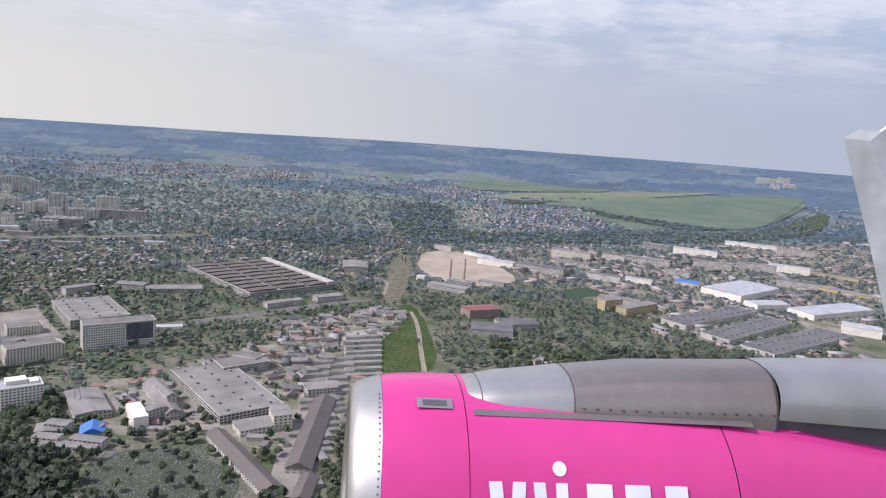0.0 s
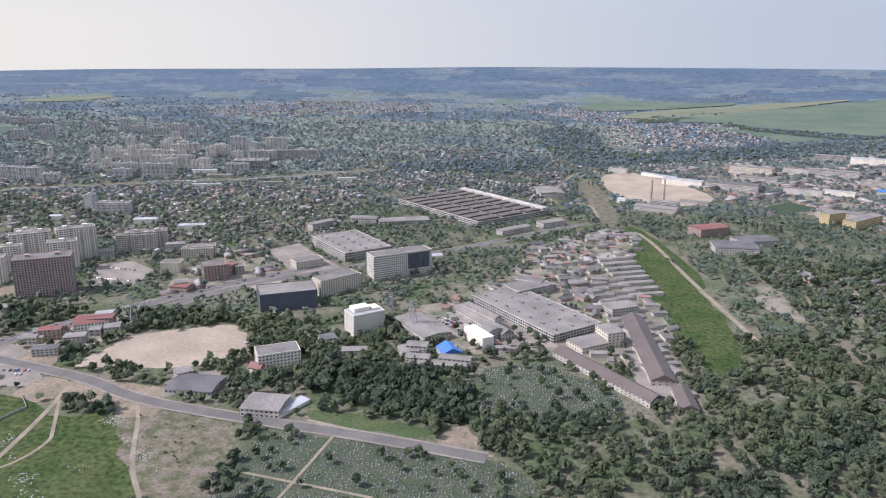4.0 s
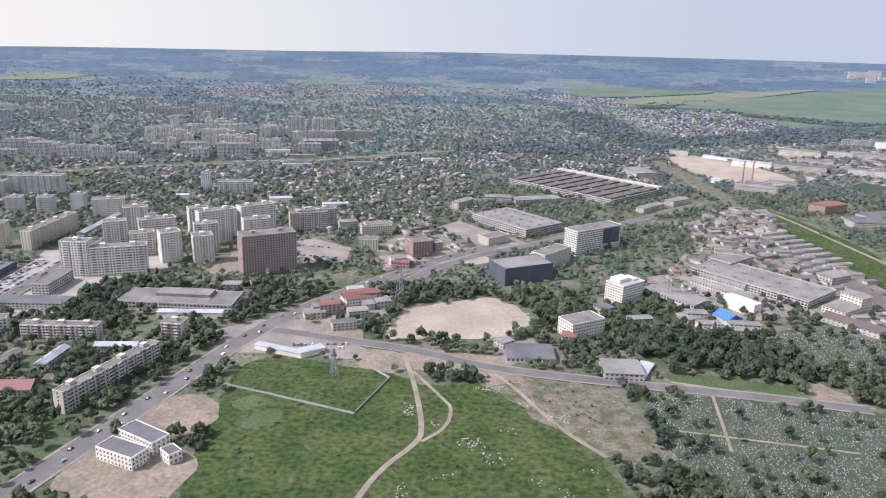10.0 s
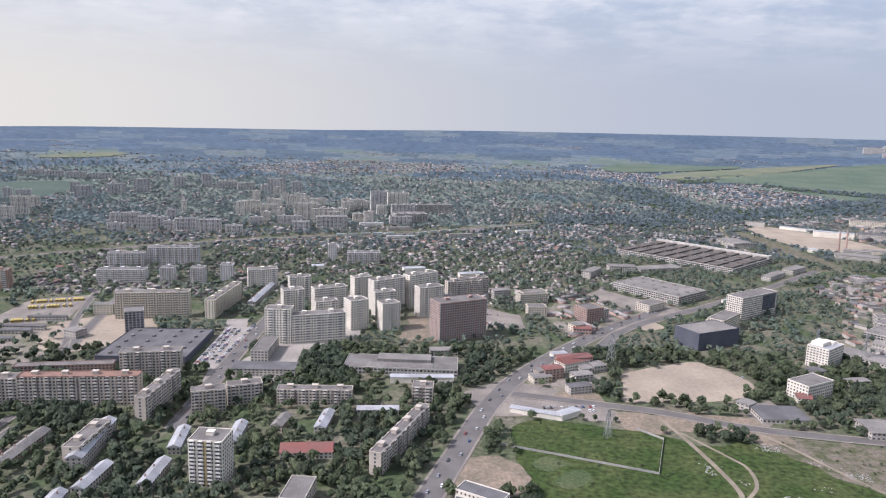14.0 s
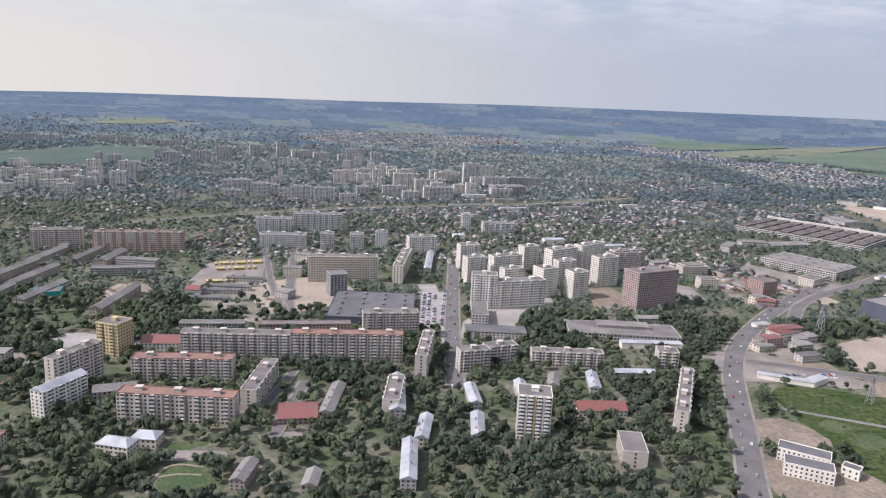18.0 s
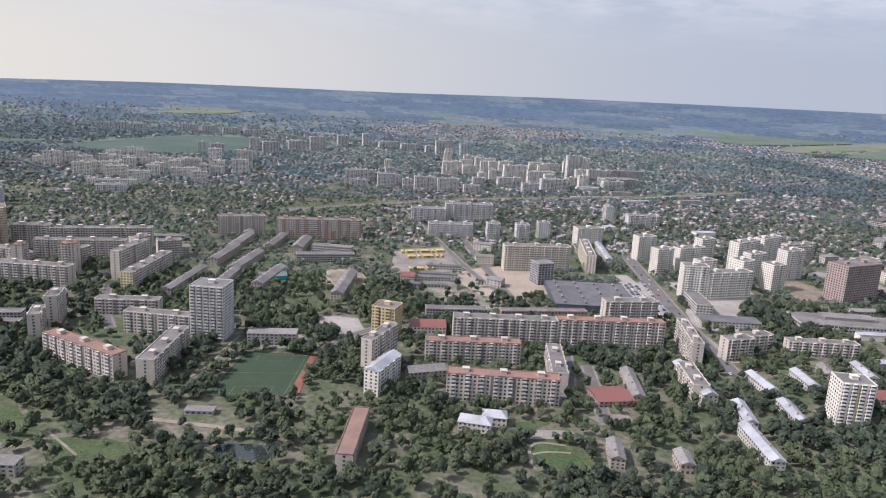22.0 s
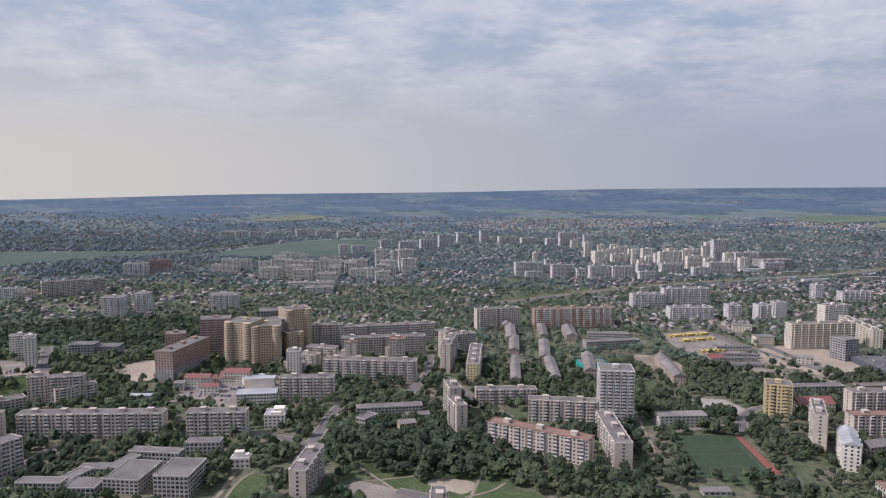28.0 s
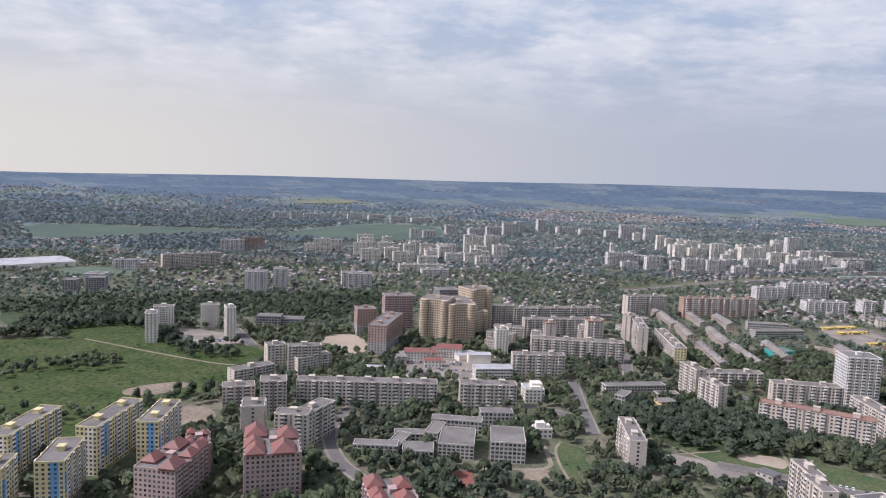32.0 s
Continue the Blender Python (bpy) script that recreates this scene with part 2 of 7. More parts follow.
def panel_wall(name, colour, second=None):
    """Precast panels: weathered paint with darker sealed joints and streaks."""
    m = material(name, colour, scale=0.12, second=second or tuple(c * 0.8 for c in colour), fine=1.6, fine_vary=0.12)
    return m


WALL = {
    "panel": panel_wall("grey_beige_panels", (0.52, 0.46, 0.39), (0.44, 0.395, 0.335)),
    "white": panel_wall("white_render", (0.72, 0.67, 0.575), (0.61, 0.57, 0.49)),
    "beige": panel_wall("cream_render", (0.62, 0.56, 0.45), (0.55, 0.5, 0.41)),
    "gold": panel_wall("yellow_beige_brick", (0.54, 0.44, 0.31), (0.48, 0.39, 0.28)),
    "brown": panel_wall("brown_brick_infill", (0.41, 0.295, 0.25), (0.35, 0.255, 0.22)),
    "brick": panel_wall("red_brick", (0.37, 0.265, 0.22), (0.31, 0.225, 0.19)),
    "orange": panel_wall("orange_render", (0.46, 0.31, 0.235), (0.42, 0.29, 0.225)),
    "old": panel_wall("old_brown_beige_render", (0.43, 0.36, 0.295), (0.36, 0.305, 0.255)),
    # distant blocks: haze painted in as a paler wall; pale_tower is grey-cream itself
    "haze": panel_wall("cream_and_haze_panels", (0.62, 0.6, 0.575), (0.5, 0.485, 0.465)),
    "stair": panel_wall("brown_stair_panels", (0.22, 0.19, 0.17), (0.18, 0.16, 0.145)),
    "yellow": panel_wall("yellow_render", (0.55, 0.44, 0.23), (0.49, 0.4, 0.23)),
    "dark": panel_wall("dark_blue_grey_cladding", (0.085, 0.092, 0.115), (0.10, 0.106, 0.125)),
    "works": panel_wall("works_wall", (0.48, 0.45, 0.40), (0.36, 0.34, 0.3)),
    "concrete": MAT["concrete"],
    "bright": panel_wall("bright_yellow_panels", (0.62, 0.54, 0.30)),
    "blue": panel_wall("blue_panels", (0.16, 0.35, 0.58)),
    "teal": panel_wall("teal_sheet", (0.05, 0.34, 0.3)),
    "pale": material("pale_parapets", (0.60, 0.56, 0.5), scale=0.12, second=(0.46, 0.42, 0.37), fine=0.55, fine_vary=0.4),
    "parapet": material("white_parapets", (0.70, 0.67, 0.61), scale=0.12, second=(0.6, 0.575, 0.53), fine=0.6, fine_vary=0.2),
    "pink": panel_wall("pink_brick", (0.41, 0.31, 0.28), (0.35, 0.265, 0.245)),
}


# ---- mesh helpers ----
def mesh_of(name, verts, faces, *mats):
    me = bpy.data.meshes.new(name)
    me.from_pydata([tuple(v) for v in verts], [], [tuple(f) for f in faces])
    for m in mats:
        me.materials.append(m)
    return me


def big_mesh(name, v, f, mat, soft_shade=False):
    """A mesh from arrays: v (n, 3) and f (m, k) with k corners a face."""
    me = bpy.data.meshes.new(name)
    me.vertices.add(len(v))
    me.vertices.foreach_set("co", np.asarray(v, dtype=np.float32).ravel())
    k = f.shape[1]
    me.loops.add(f.size)
    me.loops.foreach_set("vertex_index", f.astype(np.int32).ravel())
    me.polygons.add(len(f))
    me.polygons.foreach_set("loop_start", np.arange(0, f.size, k, dtype=np.int32))
    me.polygons.foreach_set("loop_total", np.full(len(f), k, dtype=np.int32))
    me.materials.append(mat)
    if soft_shade:
        me.polygons.foreach_set("use_smooth", np.ones(len(f), dtype=bool))
    me.update(calc_edges=True)
    me.validate()
    return me


def part(name, me, parent, label="", at=None, kind=""):
    ob = new(name, me)
    ob.parent = parent
    if at is not None:
        ob.matrix_basis = at
    return tagged(ob, label, "", "", kind)


class Solid:
    """Collects boxes and prisms into one mesh."""

    def __init__(self):
        self.v, self.f = [], []

    def add(self, verts, faces):
        o = len(self.v)
        self.v += [tuple(p) for p in verts]
        self.f += [tuple(i + o for i in q) for q in faces]
        return self

    def box(self, x0, y0, z0, x1, y1, z1, bottom=False):
        q = [(0, 1, 5, 4), (1, 2, 6, 5), (2, 3, 7, 6), (3, 0, 4, 7), (4, 5, 6, 7)] + ([(3, 2, 1, 0)] if bottom else [])
        return self.add([(x0, y0, z0), (x1, y0, z0), (x1, y1, z0), (x0, y1, z0), (x0, y0, z1), (x1, y0, z1), (x1, y1, z1), (x0, y1, z1)], q)

    def gable(self, x0, y0, z0, x1, y1, rise, hip=0.0):
        ym = (y0 + y1) / 2
        return self.add([(x0, y0, z0), (x1, y0, z0), (x1, y1, z0), (x0, y1, z0), (x0 + hip, ym, z0 + rise), (x1 - hip, ym, z0 + rise)],
                        [(0, 1, 5, 4), (2, 3, 4, 5), (0, 4, 3), (1, 2, 5), (3, 2, 1, 0)])

    def done(self, name, *mats):
        return mesh_of(name, self.v, self.f, *mats)


STOREY = 1.85
made = {}


def cached(key, build):
    if key not in made:
        made[key] = build()
    return made[key]


def grid_windows(L, D, h, bay, wide, tall, storey, foot, sides=4, ends=1.0):
    """Panes set just proud on all sides of a body L x D x h that stands round the origin."""
    cx, cz, half, way = [], [], [], []
    rows = max(1, int((h - foot) / storey + 0.25))
    for s, (run, off) in enumerate(((L, D / 2), (L, D / 2), (D, L / 2), (D, L / 2))[:sides]):
        n = max(1, int(run / bay * (ends if s > 1 else 1.0)))
        for i in range(n):
            a = (i + 0.5) * run / n - run / 2
            for r in range(rows):
                cx.append(a)
                cz.append(foot + r * storey + storey * 0.52)
                half.append(off)
                way.append(s)
    cx, cz, off, way = np.array(cx), np.array(cz), np.array(half), np.array(way)
    k = len(cx)
    v = np.zeros((k, 4, 3))
    for j, (sa, sz) in enumerate(((-1, -1), (1, -1), (1, 1), (-1, 1))):
        aa, zz, oo = cx + sa * wide / 2, cz + sz * tall / 2, off + 0.04
        for s, (ex, ey, ox, oy) in enumerate(((1, 0, 0, -1), (-1, 0, 0, 1), (0, 1, 1, 0), (0, -1, -1, 0))):
            m = way == s
            v[m, j, 0], v[m, j, 1], v[m, j, 2] = aa[m] * ex + oo[m] * ox, aa[m] * ey + oo[m] * oy, zz[m]
    f = np.arange(4 * k).reshape(-1, 4)
    return big_mesh("glazing", v.reshape(-1, 3), f, MAT["glass"])


def loggia(rows, storey, foot, wide, deep, mat):
    """One column of loggias: parapets and glazed openings in turn."""
    def build():
        prof = [(0.0, foot)]
        for r in range(rows):
            z = foot + r * storey
            prof += [(-deep, z), (-deep, z + storey * 0.45), (-deep + 0.14, z + storey * 0.45), (-deep + 0.14, z + storey * 0.93)]
        prof += [(-deep, foot + rows * storey - storey * 0.07), (-deep, foot + rows * storey + 0.06), (0.0, foot + rows * storey + 0.06)]
        v = [(x, y, z) for y, z in prof for x in (-wide / 2, wide / 2)]
        f = [(2 * i, 2 * i + 1, 2 * i + 3, 2 * i + 2) for i in range(len(prof) - 1)]
        o = len(v)
        v += [(x, 0.0, z) for y, z in prof for x in (-wide / 2, wide / 2)]
        f += [(2 * i, 2 * i + 2, o + 2 * i + 2, o + 2 * i) for i in range(len(prof) - 1)] + [(2 * i + 1, o + 2 * i + 1, o + 2 * i + 3, 2 * i + 3) for i in range(len(prof) - 1)]
        me = mesh_of("loggia", v, f, mat, MAT["glass"])
        for i in range(len(prof) - 1):
            if prof[i][0] == prof[i + 1][0] == -deep + 0.14:
                me.polygons[i].material_index = 1
        return me
    return cached(("loggia", rows, round(storey, 2), round(foot, 2), wide, deep, mat.name), build)


def bank(me, places, y):
    """Copies of one loggia column along a front, joined."""
    v, f, slots = [], [], []
    for p in places:
        o = len(v)
        v += [(q.co.x + p, q.co.y + y, q.co.z) for q in me.vertices]
        f += [tuple(i + o for i in q.vertices) for q in me.polygons]
        slots += [q.material_index for q in me.polygons]
    out = mesh_of("loggia", v, f, *me.materials)
    out.polygons.foreach_set("material_index", slots)
    return out


FOOTPRINTS = []
# kind: wall, roof, label, category, windows (bay, wide, tall), balconies, roof form
STYLE = {
    "panel_block": ("panel", "flat_roof", "long grey-beige precast panel apartment block with balconies", "apartment block", (2.0, 1.05, 1.0), 3, "flat"),
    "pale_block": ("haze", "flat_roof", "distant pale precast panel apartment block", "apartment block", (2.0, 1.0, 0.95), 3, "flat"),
    "rust_block": ("panel", "rust_roof", "grey panel apartment block with rust-red flat roof", "apartment block", (2.0, 1.05, 1.0), 3, "flat"),
    "white_block": ("white", "flat_roof", "tall white apartment block with stacked balconies", "apartment block", (1.9, 0.95, 1.0), 4, "flat"),
    "beige_block": ("beige", "flat_roof", "cream apartment block with mansard storey", "apartment block", (2.0, 0.95, 1.1), 3, "flat"),
    "beige_tower": ("gold", "flat_roof", "yellow-beige brick apartment tower with round balconies", "apartment tower", (1.8, 0.95, 1.05), 0, "round"),
    "brown_tower": ("brown", "flat_roof", "unfinished brown brick tower without window panes", "apartment tower", (1.9, 1.1, 1.1), 0, "flat"),
    "frame_block": ("concrete", "flat_roof", "bare concrete frame of an unfinished block", "building frame", (2.2, 1.7, 1.25), 0, "flat"),
    "brick_tower": ("pink", "flat_roof", "red-pink brick apartment tower", "apartment tower", (1.9, 0.95, 1.0), 3, "flat"),
    "brick_block": ("brick", "flat_roof", "unfinished red brick block with concrete lower floors", "apartment block", (1.9, 1.0, 1.0), 0, "flat"),
    "pale_tower": ("haze", "flat_roof", "tall grey-cream apartment tower with stacked balconies", "apartment tower", (1.9, 1.0, 1.0), 2, "flat"),
    "tower": ("white", "flat_roof", "tall pale apartment tower with an ochre stripe", "apartment tower", (1.9, 1.0, 1.0), 2, "flat"),
    "orange_block": ("orange", "flat_roof", "long orange and cream apartment block", "apartment block", (2.0, 1.1, 1.0), 3, "flat"),
    "yellow_block": ("yellow", "flat_roof", "yellow panel apartment block among trees", "apartment block", (2.0, 1.0, 1.0), 3, "flat"),
    "yellow_end_block": ("panel", "flat_roof", "panel block with a bright yellow end wall", "apartment block", (2.0, 1.05, 1.0), 3, "flat"),
    "yellow_blue_block": ("bright", "flat_roof", "yellow, white and blue panelled apartment block", "apartment block", (1.8, 0.95, 1.0), 3, "flat"),
    "red_roof_tower": ("pink", "flat_roof", "red-brown apartment tower with small red hipped roofs", "apartment tower", (1.8, 0.95, 1.0), 2, "flat"),
    "office": ("works", "flat_roof", "low pale office building with flat roof", "office", (2.2, 1.4, 1.0), 0, "flat"),
    "office_tower": ("white", "flat_roof", "white and blue-grey office slab with window grid", "office", (1.7, 1.15, 1.1), 0, "flat"),
    "beige_office": ("beige", "flat_roof", "cream office building of four storeys", "office", (2.0, 1.0, 1.1), 0, "flat"),
    "clinic": ("white", "white_roof", "white stepped office building with bright roof", "office", (2.0, 1.2, 0.9), 0, "stepped"),
    "white_house": ("white", "flat_roof", "white four-storey building beside a red annex", "house", (2.0, 1.0, 0.9), 0, "flat"),
    "school": ("works", "flat_roof", "low pale school wing with large windows", "school", (1.9, 1.4, 1.2), 0, "flat"),
    "brick_row": ("brick", "flat_roof", "low reddish brick service row", "building", (2.2, 1.2, 1.0), 0, "flat"),
    "dark_hall": ("dark", "grey_roof", "dark blue-grey clad hall with pale flat roof", "hall", None, 0, "flat"),
    "hypermarket": ("dark", "dark_roof", "wide low supermarket with dark flat roof", "supermarket", None, 0, "skylight"),
    "low_mall": ("works", "flat_roof", "low grey works hall with raised roof lights", "hall", (2.4, 1.7, 1.0), 0, "raised"),
    "factory": ("works", "grey_roof", "long grey factory hall with roof vents", "factory", (2.4, 1.8, 1.2), 0, "skylight"),
    "sawtooth": ("works", "grey_roof", "huge factory hall under rows of roof monitors", "factory", (2.4, 1.9, 1.2), 0, "saw"),
    "hall": ("works", "dark_roof", "wide low warehouse with dark roof", "warehouse", None, 0, "skylight"),
    "white_hall": ("white", "white_roof", "large low warehouse with pale metal roof", "warehouse", None, 0, "low"),
    "yellow_hall": ("yellow", "grey_roof", "long industrial hall with yellow walls", "warehouse", (2.6, 1.6, 0.9), 0, "low"),
    "red_hall": ("brick", "red_roof", "low hall with faded red roof", "hall", (2.2, 1.2, 0.9), 0, "low"),
    "blue_hall": ("white", "white_roof", "pale blue and white commercial building", "hall", (1.9, 1.4, 0.8), 0, "low"),
    "teal_hall": ("teal", "flat_roof", "teal-roofed low building among trees", "hall", None, 0, "flat"),
    "shed": ("works", "grey_roof", "low grey industrial shed", "shed", (2.4, 1.3, 0.8), 0, "low"),
    "dark_shed": ("works", "dark_roof", "low dark-roofed industrial shed", "shed", (2.4, 1.3, 0.8), 0, "low"),
    "white_shed": ("white", "white_roof", "long white-roofed shed beside the road", "shed", None, 0, "low"),
    "beige_shed": ("beige", "grey_roof", "cream workshop in the yard", "shed", (2.4, 1.3, 0.8), 0, "low"),
    "blue_shed": ("works", "blue_roof", "workshop under a bright blue metal roof", "shed", None, 0, "gable"),
    "barrack": ("works", "grey_roof", "long narrow workshop with gabled roof", "shed", (2.2, 1.1, 0.8), 0, "gable"),
    "hangar": ("white", "white_roof", "pale metal hangar with arched roof", "hangar", None, 0, "arch"),
    "brown_barn": ("works", "brown_roof", "very long storehouse under a brown metal roof", "storehouse", (3.0, 1.2, 0.7), 0, "gable"),
    "garage": ("works", "grey_roof", "row of lock-up garages with grey roofs", "garage row", None, 0, "low"),
    "garage_row": ("works", "flat_roof", "row of grey lock-up garages along a dirt lane", "garage row", None, 0, "low"),
    "villa": ("beige", "white_roof", "two-storey villa under a bright metal hipped roof", "house", (2.0, 0.9, 0.9), 0, "hip"),
    "gable_house": ("old", "grey_roof", "old two-storey housing block with gabled grey roof", "house", (2.0, 0.9, 1.0), 0, "gable"),
    "white_barrack": ("works", "white_roof", "old housing block with bright metal gabled roof", "house", (2.0, 0.9, 0.9), 0, "gable"),
    "townhouse": ("white", "dark_roof", "new white two-storey building with dark flat roof", "house", (1.8, 0.8, 0.9), 0, "flat"),
    "mansard_block": ("white", "white_roof", "pale apartment block under bright metal roofs", "apartment block", (2.0, 1.0, 1.0), 3, "gable"),
    "red_house": ("white", "red_roof", "low building with red metal roof", "house", (2.0, 1.0, 0.9), 0, "gable"),
}


def building(kind, x, y, L, D, h, a):
    wall, roof, label, category, win, balcony, form = STYLE[kind]
    FOOTPRINTS.append((x, y, L, D, radians(a)))
    thing = tagged(new(kind), label, category, category + "s of the town")
    thing.matrix_basis = pose(x, y, float(land_height(x, y)), 0, 0, a)
    remote = y > 620  # pieces too small to tell apart there are joined
    wm, rm = WALL[wall], MAT[roof]
    body = Solid().box(-L / 2, -D / 2, 0, L / 2, D / 2, h)
    part("wall", body.done("wall", wm), thing)
    storeys = max(1, round(h / STOREY))
    storey = h / storeys if h > 3 else h
    if win:
        bay, wide, tall = win
        # on unfinished kinds these dark panes paint in the shade of open window holes
        part("glazing", grid_windows(L, D, h, bay, wide, tall * storey / STOREY * 0.95, storey, 0.0, 4, 0.35 if kind in ("panel_block", "rust_block") else 1.0), thing, "", None, "stuff")
    if form in ("gable", "hip"):
        rise = min(D, L) * 0.26
        part("roof", Solid().gable(-L / 2 - 0.3, -D / 2 - 0.35, h, L / 2 + 0.3, D / 2 + 0.35, rise, D * 0.4 if form == "hip" else 0.0).done("roof", rm), thing)
        if form == "gable" and L > 14 and category == "house":
            for i in range(int(L / 9)):
                part("chimney", cached("chimney", lambda: Solid().box(-0.3, -0.3, 0, 0.3, 0.3, 1.5).done("chimney", WALL["brick"])), thing, "", pose(-L / 2 + 4.5 + 9 * i, D * 0.16, h + rise * 0.5))
    elif form == "arch":
        s, n = Solid(), 12
        ring = [(math.cos(math.pi * i / n), math.sin(math.pi * i / n)) for i in range(n + 1)]
        for (c0, s0), (c1, s1) in zip(ring, ring[1:]):
            s.add([(-L / 2, c0 * D / 2, 1 + s0 * D / 2), (L / 2, c0 * D / 2, 1 + s0 * D / 2), (L / 2, c1 * D / 2, 1 + s1 * D / 2), (-L / 2, c1 * D / 2, 1 + s1 * D / 2)], [(0, 1, 2, 3)])
        body = None
        part("roof", s.done("roof", rm), thing)
    elif form == "low":
        part("roof", Solid().gable(-L / 2 - 0.3, -D / 2 - 0.3, h, L / 2 + 0.3, D / 2 + 0.3, min(1.2, D * 0.05)).done("roof", rm), thing)
    else:
        part("roof", Solid().box(-L / 2 + 0.25, -D / 2 + 0.25, h - 0.1, L / 2 - 0.25, D / 2 - 0.25, h + 0.08).done("roof", rm), thing)
        rim = Solid()
        for b in ((-L / 2 - 0.06, -D / 2 - 0.06, L / 2 + 0.06, -D / 2 + 0.22), (-L / 2 - 0.06, D / 2 - 0.22, L / 2 + 0.06, D / 2 + 0.06), (-L / 2 - 0.06, -D / 2 + 0.22, -L / 2 + 0.22, D / 2 - 0.22), (L / 2 - 0.22, -D / 2 + 0.22, L / 2 + 0.06, D / 2 - 0.22)):
            rim.box(b[0], b[1], h - 0.15, b[2], b[3], h + 0.45)
        part("parapet", rim.done("parapet", rm if kind == "rust_block" else wm), thing)
        if h > 8 and form in ("flat", "round") and category.startswith("apartment"):
            if remote:
                s, k = Solid(), max(1, int(L / 14))
                for i in range(k):
                    p = (i + 0.5) * L / k - L / 2
                    s.box(p - 1.6, -1.0, h + 0.08, p + 1.6, 1.7, h + 1.8).box(p - 1.8, -1.2, h + 1.8, p + 1.8, 1.9, h + 1.95)
                part("stair_head", s.done("stair_head", wm), thing, "", None, "stuff")
            for i in range(0 if remote else max(1, int(L / 14))):
                s = Solid().box(-1.6, -1.3, 0, 1.6, 1.3, 1.7).box(-1.8, -1.5, 1.7, 1.8, 1.5, 1.85)
                part("stair_head", cached(("head", wm.name), lambda: s.done("stair_head", wm)), thing, "", pose((i + 0.5) * L / max(1, int(L / 14)) - L / 2, 0.4, h + 0.08))
    if balcony and h > 8:
        rows = storeys - 1
        step = (win[0] * balcony)
        n = max(1, int(L / step))
        bm = loggia(rows, storey, storey, 1.9, 0.7, WALL["parapet"] if wall in ("white", "bright", "orange") else WALL["pale"] if wall in ("panel", "haze") else wm)
        for side in ((0, 180) if abs(a) > 35 else (0,)):
            if kind in ("panel_block", "rust_block"):  # brown strips of the stair wells between the sections
                for i in range(1, max(2, round(L / 11))):
                    p = i * L / max(2, round(L / 11)) - L / 2
                    strip_me = cached(("stair", round(h, 1), round(D, 1)), lambda: Solid().box(-0.55, -D / 2 - 0.09, 0.4, 0.55, -D / 2 + 0.01, h - 0.05).done("stair_strip", WALL["stair"]))
                    part("stair_strip", strip_me, thing, "", pose(p if side == 0 else -p, 0, 0, 0, 0, side) if side == 0 else pose(-p, 0, 0, 0, 0, side))
            if remote and side == 0:
                part("loggia", bank(bm, [(i + 0.5) * L / n - L / 2 for i in range(n)], -D / 2), thing, "", None, "stuff")
            for i in range(0 if remote else n):
                p = (i + 0.5) * L / n - L / 2
                part("loggia", bm, thing, "", pose(p if side == 0 else -p, -D / 2 if side == 0 else D / 2, 0, 0, 0, side))

    def cladding(name, x0, x1, z0, z1, side, mat, words=""):
        """A thin coloured sheet on one side of the body."""
        o, run = (D / 2, 1) if side in "sn" else (L / 2, 0)
        s = Solid().box(x0, -o - 0.03, z0, x1, -o + 0.01, z1, True)
        part(name, s.done(name, mat), thing, words, pose(0, 0, 0, 0, 0, {"s": 0, "n": 180, "e": 90, "w": 270}[side]))

    if kind == "yellow_end_block":
        for e in "ew":
            cladding("end_cladding", -D / 2, D / 2, 0.5, h - 0.3, e, WALL["bright"], "bright yellow end wall")
    if kind == "yellow_blue_block":
        for e in "snew":
            run = L if e in "sn" else D
            k = max(2, int(run / 4.5))
            for i in range(k):
                if (i * 7 + len(e) + "snew".index(e)) % 3 == 0:
                    continue
                z0 = (0.0, 0.3, 0.5, 0.15)[(i * 5 + "snew".index(e)) % 4] * h
                cladding("colour_panel", -run / 2 + i * run / k + 0.1, -run / 2 + (i + 0.62) * run / k, z0, h - 0.2 if i % 2 else h * 0.75, e, WALL["blue"] if (i + "snew".index(e)) % 2 else WALL["white"])
    if kind == "red_roof_tower":
        for i, (u, v, w) in enumerate(((-0.36, -0.3, 0.24), (0.1, -0.34, 0.2), (0.36, 0.2, 0.24), (-0.2, 0.3, 0.22), (0.38, -0.32, 0.2))):
            r = min(L, D) * w
            part("red_roof", Solid().box(-r, -r * 0.8, 0, r, r * 0.8, 1.0).gable(-r * 1.1, -r * 0.9, 1.0, r * 1.1, r * 0.9, r * 0.7, r * 0.6).done("red_roof", MAT["red_roof"]), thing, "red hipped roof", pose(u * L, v * D, h))
    if kind == "tower":
        cladding("ochre_stripe", -1.0, 1.0, 0.5, h - 0.3, "s", WALL["yellow"], "ochre stripe down the front")
    if kind == "orange_block":
        for e in "sn":
            k = 8
            for i in range(k):
                cladding("cream_bay", -L / 2 + (i + 0.12) * L / k, -L / 2 + (i + 0.55) * L / k, h * 0.45, h - 0.2, e, WALL["beige"])
    if kind == "brick_block":
        for e in "snew":
            run = L if e in "sn" else D
            cladding("raw_base", -run / 2, run / 2, 0.2, h * 0.42, e, WALL["concrete"], "raw concrete lower storeys")
    if kind == "brown_tower":
        for e in "snew":
            run = L if e in "sn" else D
            for i in range(int(run / 5) + 1):
                p = -run / 2 + 0.3 + i * (run - 0.6) / int(run / 5)
                cladding("column", p - 0.3, p + 0.3, 0, h, e, WALL["concrete"], "bare concrete column" if i == 0 else "")
            for r in range(0, storeys, 2):
                cladding("floor_slab", -run / 2, run / 2, (r + 1) * storey - 0.15, (r + 1) * storey + 0.12, e, WALL["concrete"])
